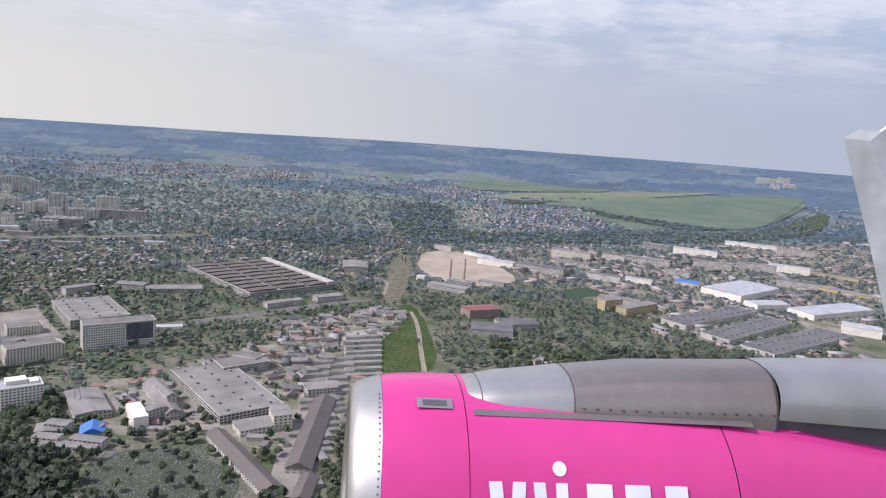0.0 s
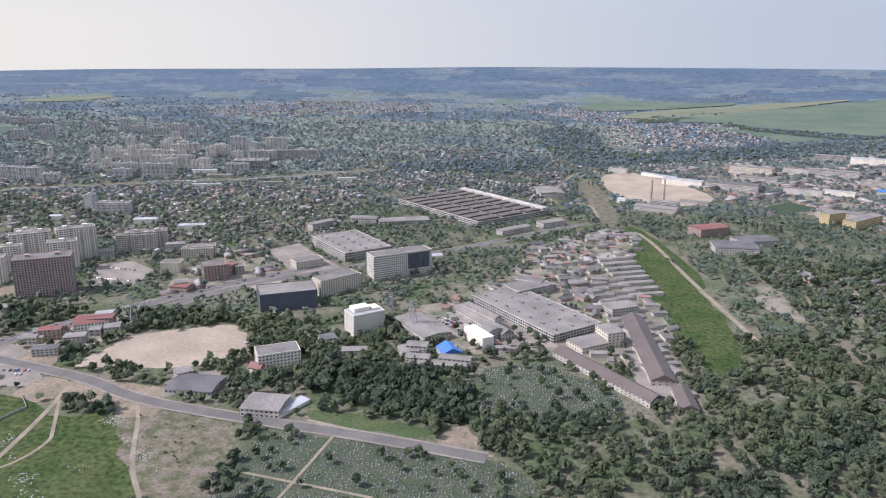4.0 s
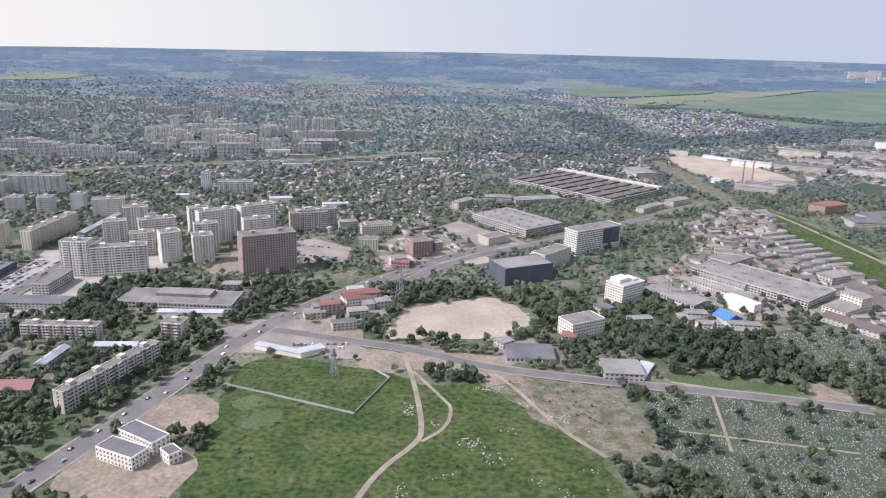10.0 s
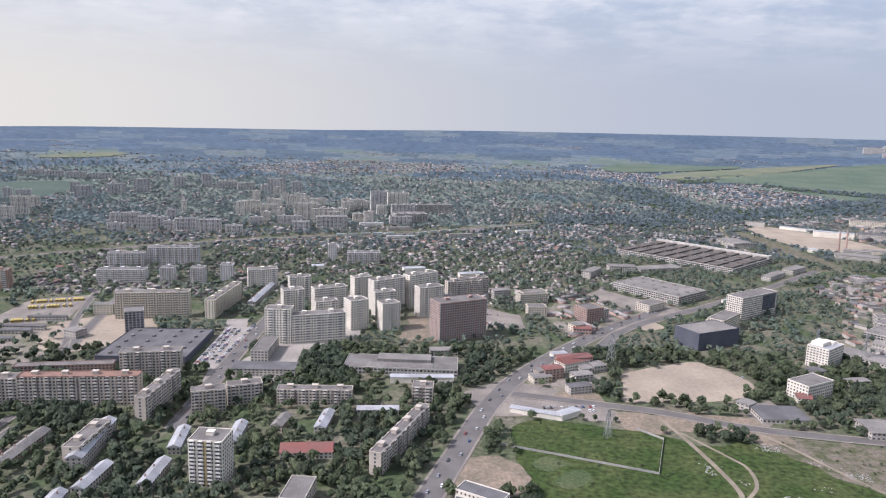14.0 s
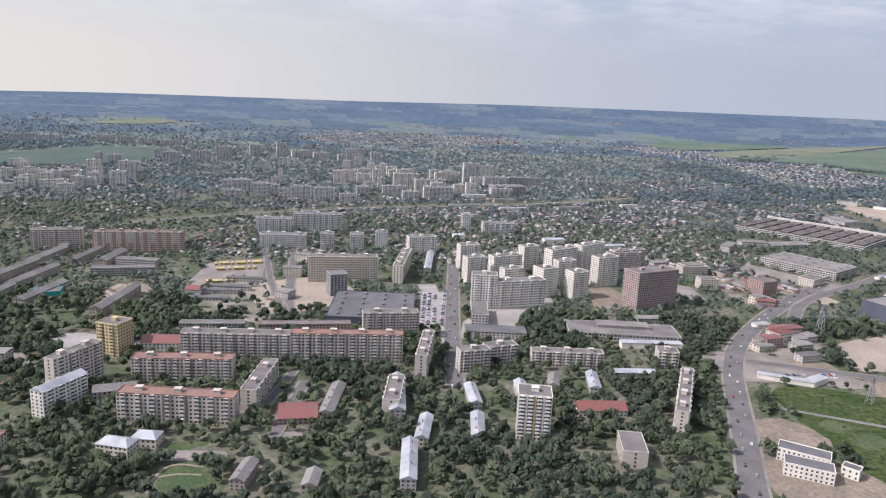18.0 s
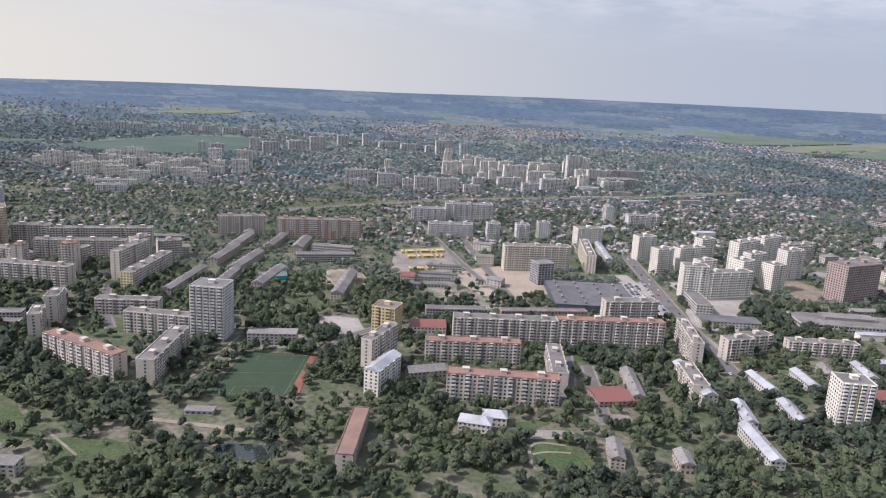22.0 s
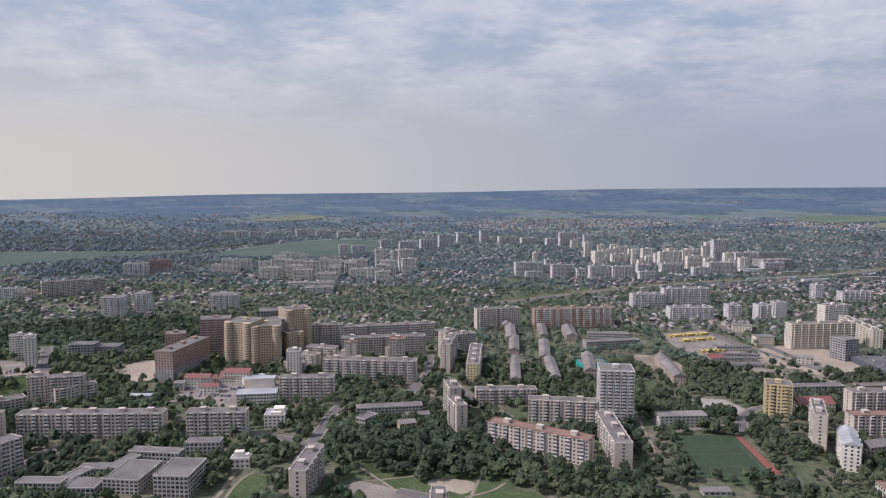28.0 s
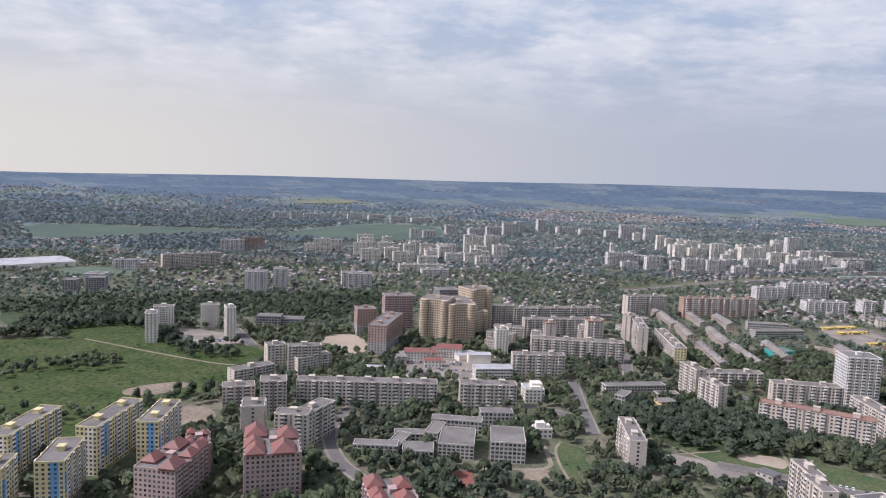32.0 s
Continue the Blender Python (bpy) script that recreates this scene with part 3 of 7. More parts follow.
    if kind == "office_tower":
        for e in "sn":
            cladding("dark_glazing", L * 0.08, L * 0.46, h * 0.3, h * 0.94, e, WALL["dark"], "dark blue-grey glazed part")
    if form == "round":
        for side in (-1, 1):
            s, k = Solid(), 10
            q = D * 0.15
            levels_up = [(q, 0.0)]
            for r in range(1, storeys):
                levels_up += [(q, r * storey - 0.3), (q + 0.4, r * storey - 0.3), (q + 0.4, r * storey + 0.45), (q, r * storey + 0.45)]
            levels_up += [(q, h), (0.0, h)]
            s.add([(math.cos(math.pi * i / k) * e, -math.sin(math.pi * i / k) * e, z) for e, z in levels_up for i in range(k + 1)],
                  [(j * (k + 1) + i + 1, j * (k + 1) + i, (j + 1) * (k + 1) + i, (j + 1) * (k + 1) + i + 1) for j in range(len(levels_up) - 1) for i in range(k)])
            part("round_bay", s.done("round_bay", wm), thing, "", pose(side * L * 0.36, -D / 2, 0))
            for r in range(storeys - 1):
                ring = Solid()
                for i in range(k):
                    a0, a1 = math.pi * (i + 0.25) / k, math.pi * (i + 0.75) / k
                    q = D * 0.15 + 0.05
                    z0, z1 = (r + 1) * storey + 0.5, (r + 1) * storey + 1.4
                    ring.add([(math.cos(a0) * q, -math.sin(a0) * q, z0), (math.cos(a1) * q, -math.sin(a1) * q, z0), (math.cos(a1) * q, -math.sin(a1) * q, z1), (math.cos(a0) * q, -math.sin(a0) * q, z1)], [(1, 0, 3, 2)])
                part("glazing", ring.done("glazing", MAT["glass"]), thing, "", pose(side * L * 0.36, -D / 2, 0), "stuff")
    if form == "saw":
        rows, cols = 3, 9
        monitor = Solid().box(-L / cols * 0.3, -D / rows * 0.44, 0, L / cols * 0.3, D / rows * 0.44, 1.5).gable(-L / cols * 0.34, -D / rows * 0.45, 1.5, L / cols * 0.34, D / rows * 0.45, 0.5).done("roof_monitor", MAT["saw_roof"])
        band = Solid().box(-L / cols * 0.31, -D / rows * 0.42, 0.5, L / cols * 0.31, D / rows * 0.42, 1.2).done("glazing", MAT["glass"])
        for i in range(cols):
            for j in range(rows):
                u, v = (i + 0.5) / cols * L - L / 2, (j + 0.5) / rows * D - D / 2
                ob = part("roof_monitor", monitor, thing, "", pose(u, v, h + 0.08))
                part("glazing", band, ob, "dark band of roof lights")
        part("ridge_block", Solid().box(-L / 2, D / 2 - 9, h, L / 2, D / 2 - 0.5, h + 3.5).done("ridge_block", wm), thing, "taller range along one side")
    elif form == "skylight":
        for i in range(max(2, int(L / 12))):
            for j in range(max(1, int(D / 14))):
                u, v = (i + 0.5) / max(2, int(L / 12)) * L - L / 2, (j + 0.5) / max(1, int(D / 14)) * D - D / 2
                part("roof_vent", cached("vent", lambda: Solid().box(-1.6, -0.6, 0, 1.6, 0.6, 0.9).gable(-1.8, -0.8, 0.9, 1.8, 0.8, 0.4).done("roof_vent", MAT["grey_roof"])), thing, "", pose(u, v, h + 0.08))
    elif form == "raised":
        part("roof_light", Solid().box(-L * 0.22, -D * 0.05, h, L * 0.26, D * 0.42, h + 2.2).done("roof_light", MAT["grey_roof"]), thing)
        for k in range(3):
            part("roof_ridge", Solid().gable(-L * 0.3, -D * (0.4 - 0.11 * k), h + 0.08, L * 0.28, -D * (0.32 - 0.11 * k), 0.9).done("roof_ridge", MAT["grey_roof"]), thing)
    elif form == "stepped":
        part("upper_storey", Solid().box(-L * 0.35, -D * 0.1, h, L * 0.15, D * 0.45, h + 2.6).done("upper_storey", wm), thing)
        part("roof_house", Solid().box(L * 0.2, -D * 0.2, h, L * 0.42, D * 0.3, h + 1.5).done("roof_house", wm), thing)
    return thing


# ---- ground ----


def land_height(x, y):
    """Height of the land: flat under the town, climbing gently towards the horizon, more so to the east."""
    far = np.hypot(np.asarray(x) + 575, np.asarray(y) + 60)
    base = np.interp(far, (2000, 2100, 2500, 2900, 3250, 3600, 3950, 4250, 4390), (0, 0, 2.5, 8, 18, 32, 50, 70, 72))
    ridge_up = np.interp(np.asarray(x), (-3300, -2500, -1200, -300, 1500, 2600), (-24, -6, 4, 24, 44, 51))
    return base + ridge_up * np.interp(far, (2700, 3300, 4250), (0, 0.3, 1))


def ground_sheet():
    """One sheet in rings round the middle of the flight line: town soil, then gardens and woods, then a plain of woods
    and fields, with haze painted into the farther colours.
    """
    cx, cy, n = -575.0, -60.0, 240
    radii = [60, 500, 1100, 1350] + [1500 + 85 * k for k in range(34)] + [4390]
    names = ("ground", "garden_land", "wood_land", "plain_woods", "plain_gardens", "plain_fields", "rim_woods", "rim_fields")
    v, f, m = [(cx, cy, 0)], [], []
    for k, r in enumerate(radii):
        for i in range(n):
            a = 2 * math.pi * i / n
            x, y = cx + r * math.cos(a), cy + r * math.sin(a)
            v.append((x, y, float(land_height(x, y))))
        for i in range(n):
            j = (i + 1) % n
            a = 2 * math.pi * (i + 0.5) / n
            x, y = cx + (r - 40) * math.cos(a), cy + (r - 40) * math.sin(a)
            p = noise.noise((x * 0.0031, y * 0.0031, 2.0)) + 0.5 * noise.noise((x * 0.009, y * 0.009, 5.0))
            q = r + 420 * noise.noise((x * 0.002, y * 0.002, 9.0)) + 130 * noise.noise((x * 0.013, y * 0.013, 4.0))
            # farther bands take the colours with more haze painted in
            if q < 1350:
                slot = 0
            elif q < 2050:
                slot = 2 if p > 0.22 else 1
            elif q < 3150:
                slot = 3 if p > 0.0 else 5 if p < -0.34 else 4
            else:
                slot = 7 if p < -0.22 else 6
            m.append(slot)
            if k == 0:
                f.append((0, 1 + i, 1 + j))
            else:
                f.append((1 + (k - 1) * n + i, 1 + k * n + i, 1 + k * n + j, 1 + (k - 1) * n + j))
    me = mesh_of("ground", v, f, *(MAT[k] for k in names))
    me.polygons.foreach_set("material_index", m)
    return me


ground = tagged(new("ground", ground_sheet()), "town ground of scrub, bare soil and gardens, painted hazy blue towards the horizon", "ground", "", "structure")

BUSY = np.zeros((620, 1060), dtype=np.uint8)  # 4 m cells from (-2920, 100): 1 kept clear, 2 woodland, 3 works, 4 graves
CX, CY = np.meshgrid(-2920 + 4 * np.arange(1060) + 2, 100 + 4 * np.arange(620) + 2)


def inside(pts):
    m = np.zeros(CX.shape, dtype=bool)
    for (x0, y0), (x1, y1) in zip(pts, pts[1:] + pts[:1]):
        if y0 != y1:
            m ^= ((y0 > CY) != (y1 > CY)) & (CX < (x1 - x0) * (CY - y0) / (y1 - y0) + x0)
    return m


LEVEL = {"wood": 0.03, "works": 0.04, "field": 0.05, "stubble": 0.055, "crop": 0.052, "meadow": 0.06, "rough": 0.08, "cemetery": 0.09, "lawn": 0.07, "paving": 0.11, "asphalt": 0.10, "sand": 0.12, "clay": 0.14, "water": 0.15, "pitch": 0.16, "tartan": 0.17}
MARK = {"wood": 2, "works": 3, "cemetery": 4, "meadow": 5, "rough": 5, "lawn": 5}
PATCH_WORDS = {"sand": ("bare pale sandy lot", "sand lot"), "clay": ("freshly dug brown clay", "building site"), "meadow": ("rough green meadow with worn patches", "meadow"), "rough": ("weedy waste ground with rubble", "waste ground"), "cemetery": ("cemetery ground under grass", "cemetery"), "asphalt": ("grey paved yard and car park", "car park"), "paving": ("pale paved car park and yard", "car park"), "pitch": ("green football pitch", "sports pitch"), "tartan": ("red running strip beside the pitch", "running track"), "water": ("still murky pond", "pond"), "lawn": ("park lawn with worn paths", "lawn"), "field": ("broad green crop field", "field"), "crop": ("dark green crop field at the edge of town", "field"), "stubble": ("pale stubble field beyond the town", "field"), "wood": ("shaded woodland floor", "woodland"), "works": ("dusty industrial yard", "yard")}
levels = {}


def smooth(pts, n=3):
    """Rounds the corners of an outline and roughens it a little."""
    out = [Vector(p) for p in pts]
    for _ in range(n):
        out = [q for a, b in zip(out, out[1:] + out[:1]) for q in (a * 0.75 + b * 0.25, a * 0.25 + b * 0.75)]
    return out


def patch(kind, *pts):
    pts = list(pts)
    k = levels[kind] = levels.get(kind, 0) + 1
    hard = kind in ("pitch", "tartan", "asphalt", "paving")
    edge = [Vector(p) for p in pts] if hard else [p + Vector((noise.noise((p.x * 0.08, p.y * 0.08, 3)), noise.noise((p.x * 0.08, p.y * 0.08, 7)))) * 4 for p in smooth(pts, 1 if kind in ("field", "crop", "stubble") else 3)]
    me = mesh_of(kind, [(p[0], p[1], float(land_height(p[0], p[1]) + np.interp(math.hypot(p[0] + 575, p[1] + 60), (1950, 2100, 3600), (0, 1.0, 3.0))) + LEVEL[kind] + 0.002 * k) for p in edge], [tuple(range(len(edge)))], MAT[kind])
    ob = new("ground_" + kind, me)
    if me.polygons[0].normal.z < 0:
        me.flip_normals()
    label, category = PATCH_WORDS[kind]
    m = inside(pts)
    BUSY[m] = MARK.get(kind, 1)
    return tagged(ob, label, category, "", "structure")


def strip(kind, width, *pts):
    """A road, railway or track along a line, with kerbs where it is a road."""
    p = [Vector(q) for q in pts]
    for _ in range(2):
        p = [p[0]] + [q for a, b in zip(p, p[1:]) for q in (a * 0.75 + b * 0.25, a * 0.25 + b * 0.75)] + [p[-1]]
    side = []
    for i, q in enumerate(p):
        d = (p[min(i + 1, len(p) - 1)] - p[max(i - 1, 0)]).normalized()
        side.append(Vector((-d.y, d.x)))
    levels[kind] = levels.get(kind, 0) + 1
    z = {"road": 0.20, "railway": 0.30, "track": 0.181}[kind] + (0.0013 if kind == "track" else 0.004) * levels[kind]

    def band(name, a, b, za, zb, mat):
        v, f = [], []
        for i, (q, s) in enumerate(zip(p, side)):
            v += [(*(q + s * a), za), (*(q + s * b), zb)]
            if i:
                f.append((2 * i - 2, 2 * i, 2 * i + 1, 2 * i - 1))
        me = mesh_of(name, v, f, mat)
        if me.polygons[0].normal.z < 0:
            me.flip_normals()
        return me

    words = {"road": ("worn grey asphalt road", "road"), "railway": ("railway line on grey ballast", "railway"), "track": ("dry dirt track", "track")}[kind]
    ob = tagged(new(kind, band(kind, -width / 2, width / 2, z, z, MAT[kind])), *words, "", "structure")
    if kind == "road":
        for s in (-1, 1):
            part("pavement", band("pavement", s * width / 2, s * (width / 2 + 1.3), z + 0.09, z + 0.09, MAT["asphalt"]), ob)
    if kind == "railway":
        for s in (-2.6, -1.6, 1.6, 2.6):
            part("rail", band("rail", s - 0.07, s + 0.07, z + 0.12, z + 0.12, MAT["metal"]), ob)
    for a, b in zip(p, p[1:]):
        d = (b - a).length
        for i in range(int(d / 2) + 1):
            q = a + (b - a) * min(1, 2 * i / max(d, 0.1))
            r = width / 2 + (7 if kind == "railway" else 1.5)
            BUSY[(abs(CX - q.x) < r) & (abs(CY - q.y) < r)] = 1
    return ob



# ---- roads, yards and fields ----
patch("meadow", (-423, 176), (-422, 241), (-379, 293), (-313, 269), (-298, 232), (-294, 184), (-309, 166), (-386, 161))
patch("lawn", (-252, 303), (-237, 306), (-184, 294), (-184, 283), (-240, 291))
patch("clay", (-183, 289), (-165, 299), (-156, 279), (-174, 274))
patch("clay", (-501, 248), (-494, 271), (-474, 267), (-466, 239), (-486, 229))
patch("lawn", (-468, 266), (-453, 271), (-446, 260), (-461, 253))
patch("lawn", (-460, 249), (-444, 256), (-439, 245), (-453, 239))
patch("works", (-460, 370), (-438, 400), (-409, 428), (-394, 401), (-414, 350), (-439, 341))
patch("sand", (-403, 340), (-398, 359), (-392, 391), (-364, 402), (-334, 419), (-319, 401), (-306, 371), (-334, 343), (-367, 343))
patch("sand", (-778, 402), (-808, 464), (-788, 488), (-745, 509), (-712, 451), (-731, 427), (-752, 408))
patch("sand", (-1271, 375), (-1278, 411), (-1252, 425), (-1232, 372), (-1250, 355))
patch("clay", (-535, 487), (-535, 511), (-508, 514), (-507, 454), (-541, 442))
patch("clay", (-513, 245), (-507, 269), (-485, 267), (-473, 242), (-481, 232))
patch("meadow", (-467, 228), (-479, 317), (-406, 305), (-374, 287), (-373, 231), (-386, 195), (-373, 127), (-440, 126), (-472, 204))
patch("meadow", (-357, 214), (-394, 290), (-278, 286), (-271, 223))
patch("rough", (-343, 299), (-276, 292), (-269, 214), (-298, 227))
patch("cemetery", (-271, 223), (-265, 283), (-196, 277), (-156, 272), (-133, 254), (-129, 205), (-249, 192))
patch("cemetery", (-162, 307), (-169, 364), (-121, 379), (-68, 319))
patch("meadow", (-23, 521), (-28, 611), (-32, 734), (-8, 741), (21, 530))
patch("asphalt", (-374, 595), (-350, 626), (-290, 553), (-319, 525))
patch("paving", (-670, 387), (-671, 455), (-644, 488), (-645, 379))
patch("asphalt", (-82, 426), (-64, 479), (-46, 333), (-71, 329))
patch("asphalt", (-198, 442), (-171, 468), (-113, 403), (-160, 387))
patch("asphalt", (-479, 317), (-500, 347), (-468, 374), (-413, 342), (-415, 319))
patch("pitch", (-913, 224), (-912, 280), (-877, 282), (-877, 230))
patch("tartan", (-877, 282), (-874, 283), (-872, 231), (-877, 230))
patch("sand", (-1038, 207), (-1032, 218), (-1014, 213), (-1017, 199))
patch("lawn", (-1073, 222), (-1043, 215), (-1011, 214), (-970, 193), (-996, 177), (-1022, 185))
patch("clay", (-893, 419), (-898, 455), (-877, 458), (-868, 431), (-874, 408))
patch("asphalt", (-852, 458), (-857, 539), (-813, 558), (-797, 475))
patch("meadow", (-1454, 183), (-1560, 338), (-1400, 373), (-1308, 329), (-1292, 271), (-1327, 255), (-1310, 184), (-1351, 172))
patch("clay", (-1313, 217), (-1320, 237), (-1300, 242), (-1289, 225), (-1298, 200))
patch("clay", (-1361, 259), (-1330, 284), (-1321, 272), (-1340, 248))
patch("asphalt", (-1365, 357), (-1391, 416), (-1341, 400), (-1327, 376))
patch("works", (-1204, 314), (-1209, 359), (-1150, 381), (-1137, 321))
patch("meadow", (-1387, 284), (-1503, 438), (-1478, 487), (-1381, 363), (-1316, 370), (-1295, 343), (-1303, 293))
patch("works", (-192, 494), (-87, 632), (-13, 708), (15, 510), (-67, 370), (-139, 395), (-174, 437))
patch("paving", (-80, 615), (-37, 646), (-34, 610), (-72, 592))
patch("wood", (-1574, 473), (-1495, 515), (-1272, 602), (-1231, 597), (-1231, 496), (-1307, 443), (-1360, 476), (-1421, 416), (-1502, 369))
patch("wood", (-254, 325), (-257, 368), (-205, 359), (-168, 348), (-161, 302), (-202, 300))
patch("wood", (-609, 381), (-620, 451), (-594, 482), (-562, 347))
patch("wood", (-1084, 227), (-1100, 262), (-1071, 277), (-1013, 271), (-998, 223), (-1033, 210))
patch("water", (-891, 184), (-872, 182), (-867, 167), (-895, 170))
patch("lawn", (-965, 179), (-928, 184), (-923, 159), (-941, 156))
patch("asphalt", (-1017, 185), (-1010, 189), (-971, 160), (-975, 152), (-995, 165))
patch("clay", (-521, 191), (-515, 231), (-465, 219), (-468, 192), (-476, 172))
patch("clay", (-410, 300), (-413, 318), (-395, 323), (-383, 305), (-393, 296))
patch("asphalt", (-461, 334), (-424, 341), (-398, 314), (-427, 312))
patch("paving", (-634, 479), (-570, 497), (-569, 455), (-604, 403), (-605, 360), (-626, 359), (-643, 369), (-640, 401), (-625, 438))
patch("works", (25, 540), (123, 583), (447, 658), (337, 481), (60, 433))
patch("works", (90, 1154), (345, 1271), (384, 1077), (271, 775), (169, 853), (126, 903))
patch("works", (441, 1316), (1085, 1695), (435, 638), (223, 675), (344, 1062))
patch("works", (-105, 667), (-37, 720), (-23, 498), (-52, 481), (-129, 586))
patch("works", (-427, 523), (-391, 597), (-334, 543), (-343, 495), (-400, 452))
patch("works", (-833, 403), (-827, 496), (-774, 470), (-763, 366))
patch("field", (277, 1994), (450, 2222), (744, 2442), (1155, 2698), (1321, 2700), (1357, 2553), (1033, 2075), (820, 1785), (736, 1718), (637, 1739), (501, 1840), (401, 1983))
patch("stubble", (123, 2046), (272, 2336), (707, 2585), (1157, 2752), (750, 2465), (341, 2091))
patch("field", (55, 2492), (230, 2681), (434, 2644), (718, 2624), (275, 2358), (85, 2281))
patch("field", (305, 1878), (398, 1832), (473, 1739), (560, 1634), (448, 1558), (410, 1703))
patch("wood", (-93, 1752), (21, 1830), (52, 1550), (32, 1360), (106, 1336), (413, 1523), (703, 1641), (904, 1843), (1339, 2402), (999, 1788), (781, 1592), (482, 1379), (242, 1270), (35, 1188), (-32, 1134), (-97, 1417))
patch("wood", (410, 1988), (501, 1840), (637, 1739), (731, 1707), (610, 1632), (470, 1726), (396, 1891))
patch("wood", (163, 1954), (264, 2137), (398, 2222), (744, 2442), (423, 2172), (256, 1954))
patch("sand", (-18, 1065), (36, 1120), (79, 1047), (127, 921), (79, 854), (20, 866), (-15, 925))
patch("rough", (-55, 993), (-31, 1040), (-21, 904), (-26, 762), (-43, 706), (-52, 810))
patch("pitch", (164, 867), (205, 903), (231, 867), (165, 822))
patch("crop", (-1544, 1181), (-1498, 1341), (-1450, 1481), (-1338, 1578), (-1242, 1513), (-1230, 1271), (-1273, 1195), (-1345, 1144), (-1481, 1152))
patch("crop", (-2034, 1194), (-1870, 1218), (-1726, 1242), (-1566, 1267), (-1602, 1190), (-1674, 1139), (-1756, 1031), (-1832, 926))
patch("field", (-1642, 672), (-1606, 698), (-1558, 699), (-1544, 646), (-1600, 616))
patch("stubble", (-1829, 2228), (-1756, 2527), (-1594, 2571), (-1617, 2298))
patch("wood", (-2274, 1514), (-1853, 1526), (-1479, 1595), (-1494, 1451), (-1612, 1267), (-1771, 1242), (-2067, 1238))
patch("wood", (-1718, 956), (-1665, 1120), (-1541, 1170), (-1343, 1135), (-1438, 1054), (-1537, 1036), (-1556, 919), (-1650, 860))
patch("lawn", (-1117, 217), (-1110, 215), (-1107, 193), (-1113, 170), (-1119, 168), (-1122, 189), (-1121, 210))
strip("track", 1.4, (-1118, 218), (-1122, 209), (-1122, 191), (-1118, 167))
strip("track", 2.2, (-1163, 181), (-1146, 182), (-1125, 185), (-1126, 201), (-1127, 217))
patch("clay", (-1145, 182), (-1124, 184), (-1123, 173), (-1143, 173))
patch("tartan", (-1170, 177), (-1161, 178), (-1158, 162), (-1167, 162))
patch("asphalt", (-1217, 359), (-1190, 379), (-1151, 369), (-1145, 330), (-1161, 304), (-1198, 321))
patch("lawn", (-1107, 278), (-1098, 288), (-1093, 261), (-1100, 252), (-1105, 260))
patch("clay", (-442, 355), (-420, 363), (-411, 343), (-415, 333), (-438, 338))
patch("asphalt", (-477, 358), (-449, 365), (-441, 353), (-445, 344), (-469, 338))
patch("sand", (-358, 494), (-348, 534), (-323, 505), (-333, 486))
patch("asphalt", (-499, 534), (-477, 550), (-441, 524), (-441, 485), (-478, 489))
patch("asphalt", (-337, 334), (-312, 348), (-308, 329), (-334, 306))
patch("clay", (-412, 319), (-407, 328), (-386, 321), (-380, 302), (-404, 307))
patch("works", (-130, 650), (-59, 668), (-34, 613), (-55, 557), (-97, 561), (-133, 592))
patch("works", (-226, 460), (-188, 483), (-152, 444), (-143, 397), (-169, 381), (-201, 417))
patch("meadow", (-21, 679), (-12, 651), (8, 465), (-4, 396), (-26, 360), (-31, 393), (-48, 549))
strip("track", 4, (-15, 711), (-6, 665), (1, 555), (10, 468), (14, 426))
strip("track", 3, (-50, 1084), (-112, 855), (-48, 864), (-48, 774))
strip("track", 2.6, (-387, 315), (-382, 292), (-378, 264), (-376, 244), (-377, 232), (-393, 210), (-402, 183))
strip("track", 1.8, (-382, 300), (-366, 270), (-362, 262), (-365, 244), (-376, 232))
strip("track", 2.2, (-372, 320), (-352, 313), (-335, 296), (-315, 248), (-297, 223))
patch("clay", (-394, 316), (-384, 329), (-354, 324), (-333, 319), (-320, 291), (-338, 284), (-354, 302), (-375, 300), (-385, 302))
patch("rough", (-347, 295), (-322, 291), (-291, 265), (-283, 228), (-299, 223), (-315, 246), (-332, 267))
patch("sand", (-898, 419), (-904, 448), (-894, 463), (-876, 456), (-866, 430), (-868, 410), (-882, 405))
patch("paving", (-886, 333), (-882, 348), (-861, 346), (-852, 320), (-870, 314))
patch("asphalt", (-916, 305), (-891, 313), (-875, 295), (-906, 285))
strip("track", 1.5, (-929, 240), (-924, 260), (-924, 285), (-922, 304))
strip("road", 4, (-875, 761), (-827, 612), (-789, 472), (-761, 403))
patch("wood", (-351, 1115), (-253, 1178), (-141, 1220), (-96, 1294), (-77, 1125), (-144, 1062), (-233, 1076), (-336, 1062))
patch("lawn", (-764, 177), (-767, 191), (-763, 200), (-751, 198), (-745, 190), (-743, 178))
patch("lawn", (-771, 212), (-772, 221), (-757, 222), (-755, 213))
strip("track", 1.3, (-766, 178), (-768, 192), (-764, 201), (-751, 199))
strip("track", 1.2, (-766, 190), (-760, 193), (-750, 193))
patch("asphalt", (-771, 202), (-771, 211), (-747, 213), (-741, 206))
patch("asphalt", (-737, 228), (-718, 234), (-716, 225), (-732, 220))
strip("road", 4, (-753, 244), (-742, 252), (-738, 277), (-736, 304))
patch("asphalt", (-1076, 203), (-1067, 211), (-1048, 203), (-1025, 184), (-1005, 182), (-986, 175), (-1006, 172), (-1027, 178), (-1054, 186))
patch("paving", (-677, 493), (-660, 496), (-644, 374), (-636, 309), (-648, 308), (-656, 373))
